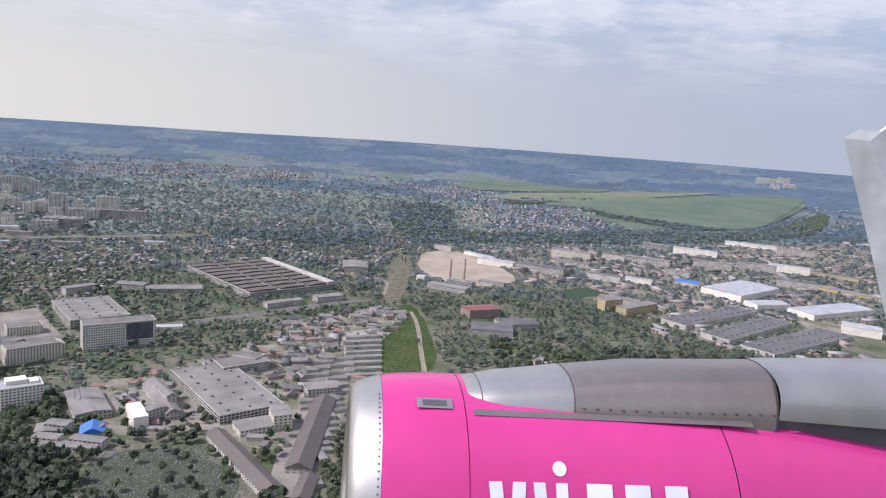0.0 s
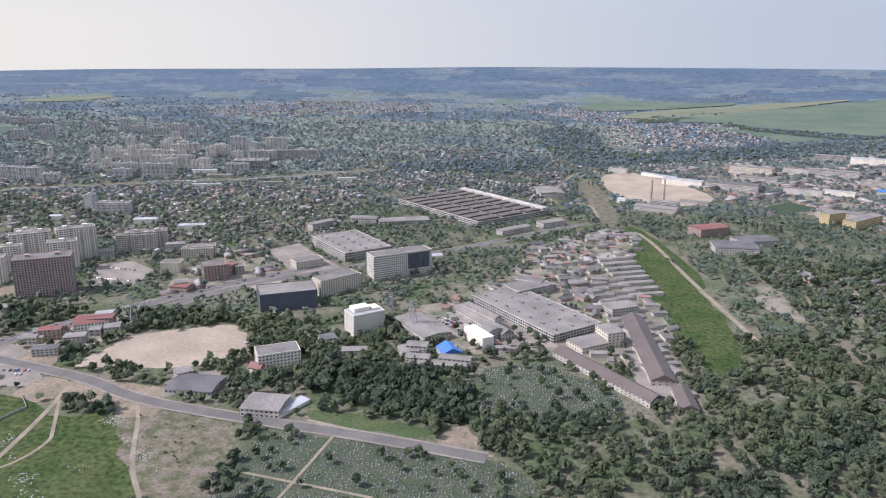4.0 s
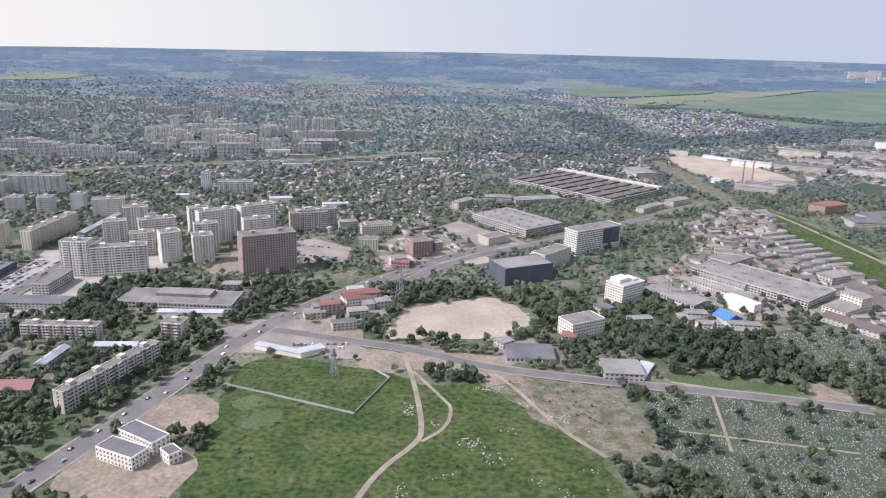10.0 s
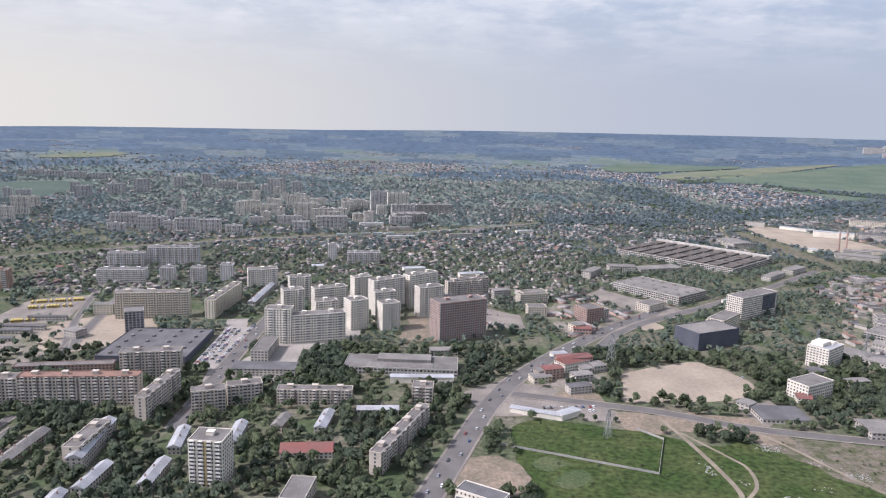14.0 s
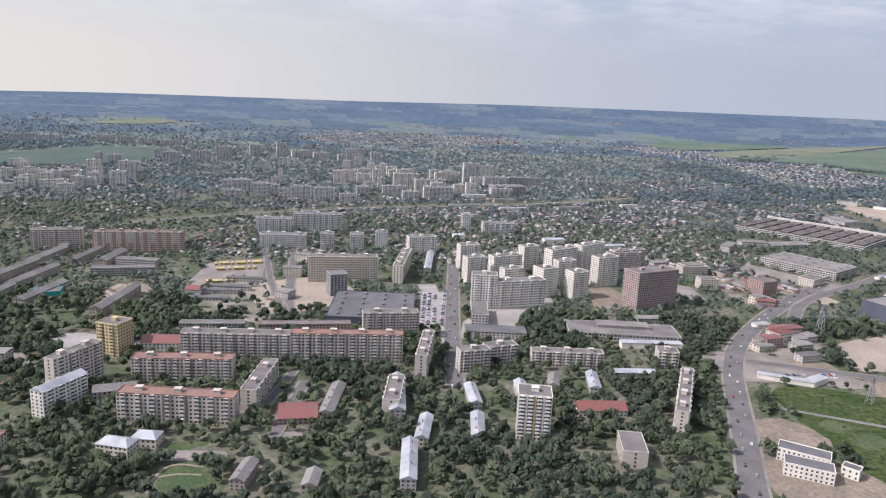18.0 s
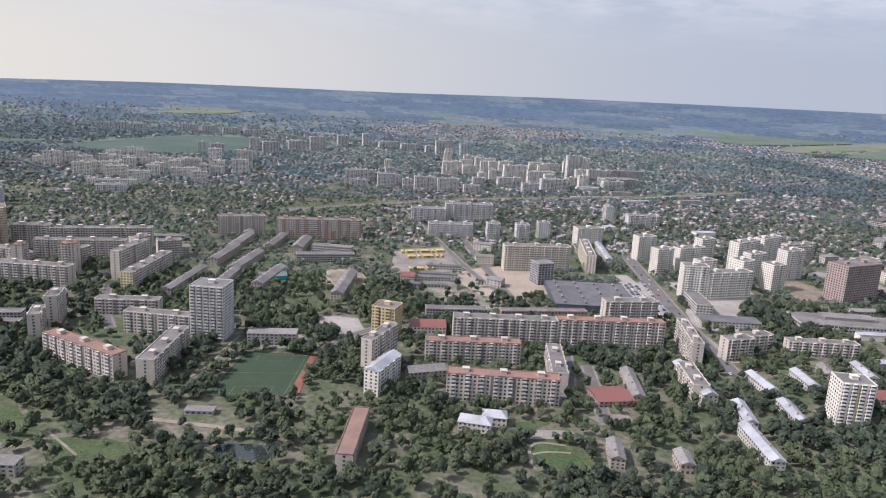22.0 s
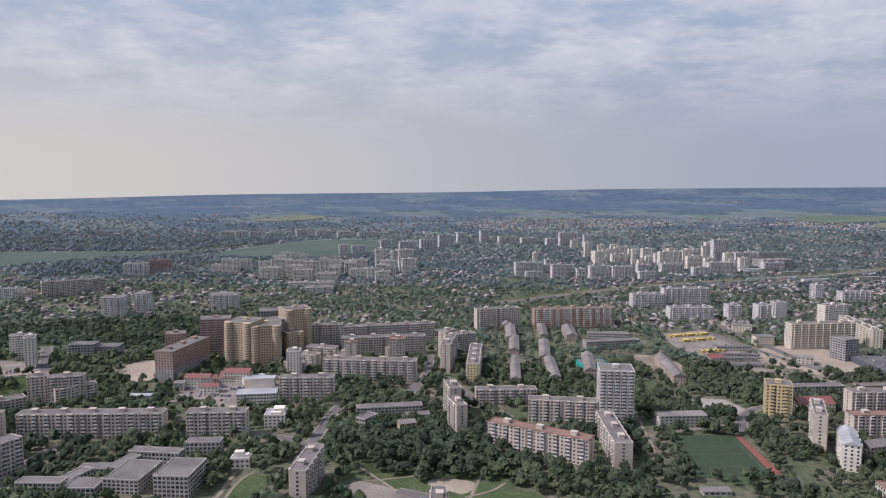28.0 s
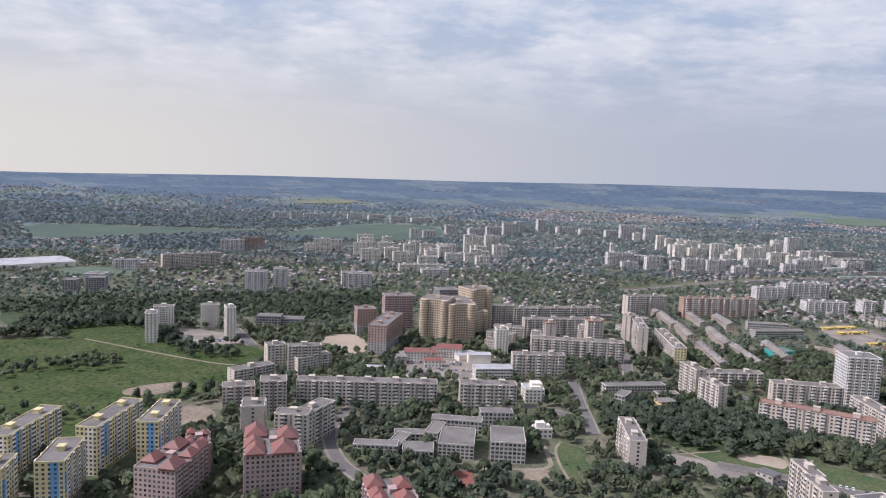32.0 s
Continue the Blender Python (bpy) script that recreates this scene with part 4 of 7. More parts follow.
strip("road", 11, (-534, 171), (-527, 197), (-512, 240), (-488, 315), (-479, 338), (-465, 370), (-433, 418), (-379, 485), (-311, 555))
strip("road", 8, (-390, 445), (-362, 493), (-304, 538), (-211, 612), (-146, 672), (-70, 744))
strip("road", 9, (-647, 291), (-648, 381), (-646, 483), (-644, 568))
strip("road", 7, (-468, 350), (-411, 334), (-381, 326), (-344, 306), (-275, 292), (-220, 284), (-156, 270))
strip("road", 5, (-1206, 163), (-1222, 184), (-1232, 218), (-1227, 253), (-1210, 286))
strip("road", 6, (-1318, 370), (-1370, 455))
strip("road", 5, (-1100, 231), (-1100, 292), (-1098, 325))
strip("railway", 9, (-993, 691), (-956, 728), (-807, 831), (-733, 873), (-529, 945), (-355, 1071))
strip("track", 2, (-1437, 365), (-1362, 333), (-1310, 315), (-1279, 335))
strip("track", 3, (-929, 199), (-908, 197), (-876, 193))
strip("road", 5, (-1159, 273), (-1128, 267), (-1097, 252))
strip("road", 5, (-1060, 342), (-1050, 397), (-1054, 446))
strip("road", 5, (-730, 222), (-728, 256), (-727, 290))
strip("road", 5, (-872, 287), (-856, 324), (-831, 337))
strip("road", 6, (-762, 410), (-779, 503), (-794, 587))
strip("road", 4, (-996, 302), (-1019, 339), (-1039, 387))
strip("track", 1.6, (-230, 283), (-238, 244), (-241, 230))
strip("track", 1.6, (-263, 247), (-213, 237), (-184, 231))
strip("track", 2.2, (-247, 295), (-209, 284), (-175, 277), (-153, 272))
strip("track", 1.3, (-1067, 210), (-1054, 214), (-1042, 218))
strip("track", 1.5, (-1018, 189), (-1015, 206), (-1011, 226))
strip("track", 1.2, (-1073, 230), (-1062, 217), (-1051, 204))
strip("track", 1.3, (-1019, 197), (-1007, 204), (-1001, 213))
strip("track", 1.3, (-971, 169), (-966, 178), (-962, 186))
strip("track", 1.2, (-963, 183), (-953, 175), (-943, 167))
strip("road", 5, (-1049, 201), (-1033, 195), (-1002, 180), (-973, 167))

# ---- buildings ----
building("factory", -130.1, 457.8, 91.3, 42.4, 5.5, -51.8)
building("office", -132.6, 506.8, 35.2, 20, 6.8, 38.4)
building("shed", -204.1, 420.4, 41.5, 19.9, 4.6, -54.2)
building("barrack", -163.8, 434.5, 56.2, 9.5, 4.4, -54.1)
building("hangar", -166.1, 403.3, 23.1, 8.4, 8.4, -55.8)
building("blue_shed", -183.1, 383.8, 13, 12.8, 3.4, -67.4)
building("shed", -185.9, 365.3, 29.4, 8, 2.9, 1.2)
building("shed", -208.3, 382.4, 12, 11.2, 3.4, -69.1)
building("office_tower", -238.3, 540.3, 52.5, 15, 20.4, 34.1)
building("beige_office", -280.6, 494.4, 35.2, 13, 12.3, 46.5)
building("dark_hall", -308.5, 458.2, 40.4, 24.1, 13, 25.2)
building("beige_office", -280.5, 496.7, 38.8, 12, 10.3, 45.4)
building("clinic", -242.2, 415.5, 22.7, 14.7, 14.5, 37.3)
building("white_house", -282.6, 357.7, 24.6, 14, 9.9, 28.4)
building("red_house", -291.5, 347.8, 8.2, 8, 3.2, -14.2)
building("shed", -271.4, 303.9, 20.6, 18, 4.4, -3)
building("white_shed", -259.3, 305.6, 21.9, 7, 1.9, 60.5)
building("dark_shed", -317.9, 323.9, 26.7, 20, 2.7, -1.7)
building("brown_barn", -91.8, 361, 77.1, 11.3, 3.6, -52.2)
building("brown_barn", -61, 404.8, 99.9, 14.2, 3.2, -89)
building("brown_barn", -52.9, 335.9, 25.6, 9.4, 3, 88.9)
building("garage", -52.6, 606.8, 33.1, 5, 2.6, 22.9)
building("garage", -51, 592.2, 32.3, 5, 2.5, 22.4)
building("garage", -49.5, 578.2, 31.5, 5, 2.5, 21.9)
building("garage", -48, 564.9, 30.7, 5, 2.4, 21.4)
building("garage", -46.6, 552.1, 30, 5, 2.4, 21)
building("garage", -45.1, 538.6, 29.2, 5, 2.3, 20.5)
building("garage", -43.6, 524.4, 28.4, 5, 2.2, 20)
building("garage", -42.1, 510.9, 27.7, 5, 2.2, 19.5)
building("garage", -59.2, 485.2, 9, 6.8, 2.9, -60)
building("garage", -57.1, 459.3, 9, 6.2, 2.8, -60.8)
building("garage", -55, 431.4, 9, 5.6, 2.7, -61.7)
building("garage", -52.8, 402.7, 9, 5, 2.5, -62.5)
building("garage", -50.6, 374, 9, 4.5, 2.3, -63.3)
building("garage", -48.4, 346, 9, 4.5, 2.2, -63.9)
building("beige_shed", -95, 407, 25.9, 16, 4.2, 32.9)
building("shed", -67.8, 471.5, 21.1, 14, 6.1, 25.2)
building("factory", -295.9, 612.8, 72.8, 47.3, 7.8, -50.9)
building("beige_office", -321.2, 554.8, 24.9, 14, 6.5, 39.1)
building("sawtooth", -193.9, 802.7, 149.7, 105, 6.2, -46.8)
building("shed", -96.5, 908, 45, 31.5, 6.6, -81.1)
building("shed", -304.6, 719.7, 29.3, 15, 6.2, -1.8)
building("shed", -263.1, 724.6, 54.8, 18, 4.3, 19)
building("shed", -344.2, 688.7, 30.2, 10, 7.2, 54.4)
building("shed", -143.4, 697.7, 40.6, 10, 5.3, 43.2)
building("shed", -103.8, 731.2, 30.6, 12, 6.1, 37.7)
building("red_hall", 57.2, 716.3, 36.7, 20, 8.9, 26.1)
building("dark_shed", 64.3, 653.5, 39.1, 28, 6.6, -3.4)
building("dark_shed", 90.9, 678.9, 39.3, 22, 6.8, 16.8)
building("yellow_hall", 208.7, 787.1, 27.3, 12, 12.7, 31)
building("yellow_hall", 237.1, 778.8, 58.7, 14, 9.9, 39.7)
building("hall", 320.8, 774.4, 148.9, 30.2, 5.5, 38.5)
building("hall", 344.4, 730.8, 144.1, 30.8, 5.2, 40.8)
building("hall", 382.6, 698.2, 159.9, 35.1, 3.9, 36.1)
building("white_hall", 420.8, 934.2, 109, 55.2, 8.9, 40.6)
building("white_hall", 423.4, 861.4, 49.4, 25, 6.4, 16.6)
building("white_hall", 498.7, 851, 118.5, 35.2, 6.9, 28.2)
building("white_hall", 482.6, 759.9, 37.7, 25, 9, -26.9)
building("yellow_hall", 643.9, 1127, 91.3, 15, 4.8, -34.9)
building("yellow_hall", 597.4, 983.5, 89.2, 18, 5.1, -49)
building("white_hall", 75.9, 1068.2, 60, 10, 4.2, -45.2)
building("brown_tower", -495.7, 461, 39.4, 17, 29.3, 27.1)
building("low_mall", -534.4, 389, 72.8, 24.8, 4.6, -2.5)
building("white_block", -624.5, 439.6, 18.5, 10.8, 25.4, -0.2)
building("white_block", -597.9, 445, 38.6, 10.1, 20.8, 18.4)
building("white_block", -577.9, 557.5, 16.6, 9.36, 23.1, 31.1)
building("white_block", -573.8, 478.5, 15, 12.8, 23.1, 32.8)
building("white_block", -548.8, 478.2, 14.8, 11.9, 21.3, 26.6)
building("white_block", -631.9, 557.4, 18.9, 9.36, 22, 22.4)
building("white_block", -628.8, 509.5, 17.1, 9.36, 21.9, 27)
building("white_block", -601.4, 526.6, 28.7, 9.36, 20.5, 28)
building("white_block", -599.2, 490.1, 17.7, 8.64, 18.5, 24.8)
building("white_block", -553.6, 529.6, 31.2, 9.36, 28.3, 37.3)
building("white_block", -525.4, 549.4, 31, 9.36, 29.1, 39.4)
building("white_block", -517.9, 518.4, 21.8, 10.1, 25.1, 27.7)
building("white_block", -554.3, 503.9, 17.9, 8.64, 23.6, 25.4)
building("panel_block", -481, 586.5, 35.6, 9.36, 17.6, 23.9)
building("white_block", -675.2, 602.7, 27.4, 10.1, 18, 20.8)
building("white_barrack", -666.7, 564.7, 69.1, 6, 4.5, 88.5)
building("beige_block", -735.8, 495.2, 55.5, 10.1, 20.8, 9.4)
building("beige_block", -688.8, 525.5, 66, 7.78, 15.1, 86.2)
building("frame_block", -735, 456.8, 14, 13, 16.6, -68.1)
building("hypermarket", -703.8, 419.4, 62, 58.4, 4.3, -89.2)
building("panel_block", -687.8, 367.9, 35.4, 8.64, 16.2, 10.5)
building("panel_block", -771.2, 318.3, 60.8, 8.64, 15.8, 4.1)
building("rust_block", -709.3, 323.2, 63.6, 8.64, 16.7, 4.9)
building("school", -799.7, 364.2, 39.7, 7.2, 5.1, 7.4)
building("brick_row", -742.6, 370.5, 57.8, 7.2, 5.2, 9.4)
building("rust_block", -790.2, 287, 51.4, 8.64, 12.3, 4.4)
building("rust_block", -776.3, 240.6, 53.7, 8.64, 13.4, -0.7)
building("panel_block", -746.6, 272.7, 40.7, 7.78, 10.4, 88.1)
building("yellow_block", -840.1, 318, 14.2, 13, 19.3, -15.4)
building("red_house", -816.7, 326.4, 21.4, 12, 6.1, 6.7)
building("gable_house", -708.6, 264, 35.3, 6.77, 3.4, 87.6)
building("white_barrack", -676.8, 266.7, 42.3, 7.34, 6.8, -86)
building("white_barrack", -662.5, 236.2, 23.4, 6, 4, 85.2)
building("white_barrack", -667.9, 204, 32.8, 6.34, 5.3, -88.5)
building("red_hall", -722.6, 248.2, 18.2, 17, 3.3, 10.5)
building("gable_house", -732.3, 190.6, 16.4, 6, 4.7, 85.2)
building("gable_house", -705.2, 187.8, 11.9, 6, 4.3, 89)
building("villa", -789.5, 206.8, 14.2, 8.14, 5.7, -9.9)
building("villa", -780.9, 216.1, 10.9, 7.99, 4.4, -2.7)
building("tower", -612.2, 240.9, 15.3, 13, 21.5, -5)
building("panel_block", -529.6, 276.6, 61.2, 6, 11.1, 69.2)
building("panel_block", -570.6, 222.4, 18.9, 10.7, 7.5, 84.1)
building("panel_block", -637, 316.4, 18, 7.92, 12.8, 17.3)
building("panel_block", -620.9, 329.8, 19.2, 7.92, 11.3, 19.8)
building("panel_block", -581.1, 330.6, 42.3, 7.2, 8.7, 1.1)
building("panel_block", -519.9, 337.3, 12, 10.2, 9.6, -4.5)
building("white_barrack", -612.5, 282.4, 23.3, 6, 4.1, -87.9)
building("white_barrack", -571.3, 301, 22.4, 6, 3.4, 85.3)
building("white_barrack", -638.6, 275.1, 23.1, 6, 4, -83.2)
building("white_barrack", -637.7, 241.4, 23.3, 6, 3.7, 88.6)
building("white_barrack", -544.4, 317.1, 22.8, 6, 3.3, 3)
building("red_house", -574.7, 267.6, 24.7, 11, 3.4, 5.1)
building("gable_house", -593.5, 298.7, 15.4, 6, 3.4, 80.5)
building("panel_block", -678.3, 265.1, 30.4, 7.99, 9.7, 88.4)
building("panel_block", -664.4, 317.7, 43.1, 6, 14.8, 85.7)
building("office", -628.5, 412.1, 31.5, 11.2, 7.4, 88.9)
building("dark_shed", -619.9, 376.7, 39.2, 14, 4.8, 0.8)
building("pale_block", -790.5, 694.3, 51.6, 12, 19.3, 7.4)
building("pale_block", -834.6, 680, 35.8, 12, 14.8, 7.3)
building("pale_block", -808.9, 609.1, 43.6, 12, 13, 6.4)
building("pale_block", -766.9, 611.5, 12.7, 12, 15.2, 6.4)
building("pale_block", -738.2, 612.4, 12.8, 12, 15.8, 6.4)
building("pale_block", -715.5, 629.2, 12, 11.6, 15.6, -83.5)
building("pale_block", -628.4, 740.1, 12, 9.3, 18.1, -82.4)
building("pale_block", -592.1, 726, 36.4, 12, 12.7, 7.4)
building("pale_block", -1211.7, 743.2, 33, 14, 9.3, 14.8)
building("panel_block", -999.9, 558.8, 41.6, 10.1, 18.6, 17.5)
building("orange_block", -929, 563.2, 76.2, 10.1, 18.7, 10.9)
building("gable_house", -989.2, 396.3, 61.7, 6.34, 5.6, 87.7)
building("gable_house", -987.2, 472.5, 51, 7.56, 5.8, 87.7)
building("gable_house", -988.5, 518.2, 54.4, 8.42, 5.6, 89.1)
building("gable_house", -991.4, 562.5, 40.5, 8.14, 5.9, -88.6)
building("gable_house", -963.4, 399.4, 54, 7.13, 5.6, 90)
building("gable_house", -964.2, 455.2, 57.4, 8.06, 5.6, 86.2)
building("gable_house", -960, 532.4, 54, 6.98, 5.2, 89.3)
building("gable_house", -936.6, 524.2, 40.3, 9.72, 5.2, -89.7)
building("gable_house", -935.4, 414.6, 49.2, 8.21, 5.7, 85.2)
building("gable_house", -879.6, 406.8, 58.8, 8.35, 6, 89)
building("yellow_end_block", -1018.1, 402, 62.2, 8.3, 13.4, 88.7)
building("school", -907.7, 481.6, 46.1, 8.64, 6.9, 14)
building("teal_hall", -933.3, 417.5, 19.1, 14, 5, 17.2)
building("pale_tower", -937, 301, 19, 16, 31, -3)
building("rust_block", -983.3, 249.8, 53.9, 7.92, 12.7, -27)
building("panel_block", -945.8, 256.3, 47.6, 8.71, 12.4, -88.1)
building("panel_block", -966.5, 299.5, 38.5, 7.92, 12.6, -4.5)
building("panel_block", -998, 329.7, 37.3, 7.92, 9.6, 5.9)
building("panel_block", -1025.8, 282.1, 17.4, 6, 15.8, -69.4)
building("panel_block", -1029.7, 307, 18.2, 6.77, 18.1, -75.6)
building("panel_block", -1089.1, 375.5, 64.2, 8.64, 14.7, -1.4)
building("panel_block", -1092.1, 483.8, 78.5, 8.64, 17, 16.3)
building("rust_block", -1106.5, 398.2, 10, 7.65, 21.5, -83.6)
building("rust_block", -1073.8, 402.4, 11.1, 9.35, 23.6, 6.4)
building("panel_block", -1040.3, 439.9, 15, 6.55, 22, 64.7)
building("panel_block", -1028.4, 464.2, 18.3, 8.64, 14.7, 32.1)
building("beige_tower", -1190, 416.4, 21.7, 20, 32.6, -11.7)
building("beige_tower", -1174.3, 416.9, 21.8, 20, 30.1, 15.5)
building("beige_tower", -1162, 451.9, 21.1, 18, 36, 34)
building("beige_tower", -1161, 437.2, 13.9, 13, 20.4, 38.9)
building("frame_block", -1185.8, 465.8, 16.8, 16, 31.6, 20.9)
building("brick_tower", -1223.9, 445.4, 22.8, 16, 28.4, 16.5)
building("brick_block", -1225.3, 387.4, 49, 13.2, 20.5, 82.5)
building("brick_block", -1246.4, 422.5, 14.7, 13, 20.9, 20.8)
building("white_block", -1390.9, 369.7, 14, 7.56, 20.8, -66.6)
building("white_block", -1398.8, 407.3, 14.5, 7.92, 17.7, 20.9)
building("white_block", -1367.2, 418.3, 13.4, 7.92, 18.4, 22.6)
building("white_block", -1342.9, 394.2, 14, 6.77, 22.5, -62.8)
building("frame_block", -1323.5, 429.8, 18.9, 12, 9.8, 6.7)
building("frame_block", -1306.4, 435.7, 17.8, 12, 7.2, 6.8)
building("pale_block", -1285.8, 631.5, 26.5, 14, 16.9, 8)
building("pale_block", -1365.9, 613.3, 14.3, 14, 20.7, 8)
building("pale_block", -1383.7, 587.8, 20.4, 14, 20.6, 7.8)
building("pale_block", -1530.5, 552.4, 18.2, 14, 16.5, 7.7)
building("panel_block", -1505.6, 720.3, 68.2, 9.36, 18, 36.8)
building("panel_block", -1218.7, 258.3, 75.8, 8.64, 13.5, 5.5)
building("panel_block", -1153.2, 264.7, 31.2, 8.64, 13.6, 5.5)
building("panel_block", -1293.2, 290, 26.1, 8.64, 8.6, 46)
building("panel_block", -1286.3, 315.7, 11.7, 9.35, 16.3, 29.8)
building("panel_block", -1267.7, 315.6, 20.3, 7.92, 16.6, 19.3)
building("panel_block", -1263.1, 316.4, 23.6, 7.92, 10.2, 42.8)
building("panel_block", -1285.8, 245.7, 16.8, 9.36, 11.3, 19.9)
building("panel_block", -1266.2, 242.8, 13.7, 11, 16.3, 15.7)
building("panel_block", -1265.1, 206.2, 13, 10.5, 15.5, -75.6)
building("panel_block", -1243.1, 194.8, 15.3, 8.64, 16.3, 0.6)
building("panel_block", -1236.5, 204.6, 25.2, 8.64, 15.6, 67.5)
building("school", -1204.4, 191.9, 20, 6.48, 4.9, 1.7)
building("school", -1188.2, 212.3, 20.3, 6.48, 3.3, 5.2)
building("school", -1167.8, 201.7, 22, 16.2, 6.5, 87.9)
building("school", -1144.9, 198.9, 20, 15.5, 9.5, 89.6)
building("school", -1168.7, 226.2, 25.2, 6.48, 6.2, -2.9)
building("school", -1149.1, 236.4, 16.7, 7.2, 7.8, 5.4)
building("school", -1065.8, 300.7, 37.7, 7.2, 6.7, 11.9)
building("blue_hall", -1149.3, 318.7, 23.4, 11, 8.1, 11.5)
building("white_block", -1142.3, 376.5, 11, 8.58, 19.9, -83.7)
building("panel_block", -1120.6, 327.5, 33.3, 7.92, 15.4, 5.9)
building("yellow_blue_block", -1316.7, 135.6, 23.9, 10.3, 17.6, -77.2)
building("yellow_blue_block", -1315.5, 170.6, 36.6, 9, 20.3, 87.8)
building("yellow_blue_block", -1294.3, 170.5, 28.6, 9, 22.2, -84.4)
building("yellow_blue_block", -1346.9, 161.1, 36.1, 9, 18.4, 89.8)
building("yellow_blue_block", -1333.8, 123.3, 14.2, 9.9, 16.8, -76.4)
building("red_roof_tower", -1276.1, 141.2, 24.5, 16.6, 15.1, 83.3)
building("red_roof_tower", -1240.6, 152.4, 26, 20.4, 18.7, -72)
building("red_roof_tower", -1274.7, 162.8, 16, 8.7, 14.2, -68)
building("red_roof_tower", -1189.2, 121.1, 20, 16, 15.5, -70)
building("school", -1185.3, 192.7, 14, 11, 3.8, 3)
building("school", -1178.8, 214.8, 16, 6.5, 5.2, 78)
building("school", -1194.9, 200.6, 16, 6.5, 4.2, 75)
building("clinic", -1126.7, 224.6, 9, 6, 4.5, 8)
building("red_house", -1199.7, 351.8, 16.6, 8.0, 7.2, 6)
building("red_house", -1178.4, 367.1, 17.3, 9.0, 7.0, 4)
building("white_shed", -1157.6, 356.4, 15.4, 8.0, 6.4, 8)
building("shed", -1209.4, 344.9, 6.6, 7.0, 5.3, 8)
building("red_house", -1188.0, 341.4, 11.7, 6.0, 4.4, 6)
building("white_shed", -1224.2, 322.0, 13.5, 5.0, 3.6, 4)
building("white_hall", -1682.9, 687, 78.5, 60, 5.7, 47.1)
building("panel_block", -1556.7, 689.3, 44.7, 10.1, 9.3, 6.8)
building("frame_block", -1545, 532.7, 14, 12.2, 12.9, -74.3)
building("frame_block", -1523.3, 538.8, 16.3, 14, 15.1, 15.7)
building("townhouse", -497, 213, 19.5, 9, 5.8, -23.9)
building("townhouse", -493, 225, 21.3, 8.9, 5.8, -30.2)
building("townhouse", -477.7, 214, 7.1, 5.7, 4.6, -41.8)
building("white_shed", -456.3, 319.3, 29.6, 5, 2.8, -21)
building("white_shed", -439.1, 318.2, 14.3, 6, 3.4, 34)
building("yellow_hall", -444.9, 372.5, 10.6, 6, 3.7, 12.6)
building("red_house", -421, 397.2, 22.6, 11, 6.2, 29.7)
building("red_house", -438.7, 384.5, 16, 9, 3.5, 29)
building("gable_house", -440.3, 380.7, 17.7, 6.48, 5.5, 23.7)
building("red_hall", -384.6, 524.3, 20.6, 16, 7.8, -12.6)
building("red_hall", -398, 479.4, 13.8, 11, 4.6, -6.4)
building("beige_office", -427.4, 524.7, 15.8, 11, 8.8, 4.8)
building("beige_office", -425.1, 569.4, 26.8, 11, 8.8, 16.4)
building("panel_block", -1088.5, 200.9, 30.7, 7.34, 14.7, 88.5)
building("rust_block", -839.7, 187.8, 40.4, 6.84, 7.3, 88.8)
building("panel_block", -838.8, 270.7, 29.8, 6, 20, 69.5)
building("mansard_block", -834.5, 247.8, 25.2, 7.6, 12.8, 70.2)
building("shed", -909.9, 207.9, 12.2, 5, 2.1, 3.8)
building("gable_house", -814, 259.4, 19.3, 8.64, 5.8, 19.8)
building("shed", -1205.7, 357.1, 12, 10.5, 3.8, -68.6)
building("red_house", -1196, 362.6, 9.1, 8, 3.5, 15.2)
building("red_house", -1182.4, 368.3, 16.1, 12, 3.9, 6.2)
building("white_shed", -1167.3, 365.2, 14.9, 12, 3.9, 28.4)
building("red_house", -1174.7, 399.8, 7.8, 6, 1.7, 6.5)
building("school", -1075.6, 282.2, 11.4, 6, 6.4, 60.4)
building("school", -1048.4, 292.4, 13.1, 6, 5, 8.9)
building("yellow_hall", -1053.1, 277.7, 9.4, 7, 5.4, 19.2)
building("shed", -901.4, 296.1, 26.7, 9, 6.9, 6.7)
building("dark_shed", -820.1, 444.4, 30.6, 5, 3.1, 4.6)
building("dark_shed", -821.7, 425.5, 29.5, 5, 3, 4.6)
building("panel_block", -1030.1, 147.2, 15.4, 6, 16.7, -86.5)
building("panel_block", -1028, 161.6, 16.2, 6, 16.7, -87.3)
building("dark_shed", -1032.6, 185.4, 8, 6.3, 4.5, -54.6)
building("townhouse", -1002.7, 161.1, 15.8, 4.5, 6.5, 18.2)
building("townhouse", -993.6, 155.7, 13.4, 8.5, 6.5, -83.7)
building("shed", -966.3, 152.4, 21, 6.7, 5, 2.4)
building("panel_block", -1145.7, 391.4, 14, 7.92, 7.8, -21.1)
building("panel_block", -1141.3, 406.1, 20.5, 7.92, 10.6, -21.2)
building("panel_block", -1134.4, 426.4, 23.6, 8.64, 10.9, -9.6)
building("panel_block", -1114.8, 411.9, 20, 6.62, 10.1, 83.8)
building("panel_block", -1078.8, 420.6, 24.1, 6.12, 14.4, 80.7)
building("panel_block", -1090.4, 448.6, 65.5, 8.64, 14.7, 11.3)
building("panel_block", -1142.4, 472.1, 28.4, 8.64, 18.7, 11.8)
building("panel_block", -1121.1, 501.8, 30, 8.64, 10.8, 12.2)
building("frame_block", -1175.2, 435.7, 15, 13.5, 29.7, -47.4)
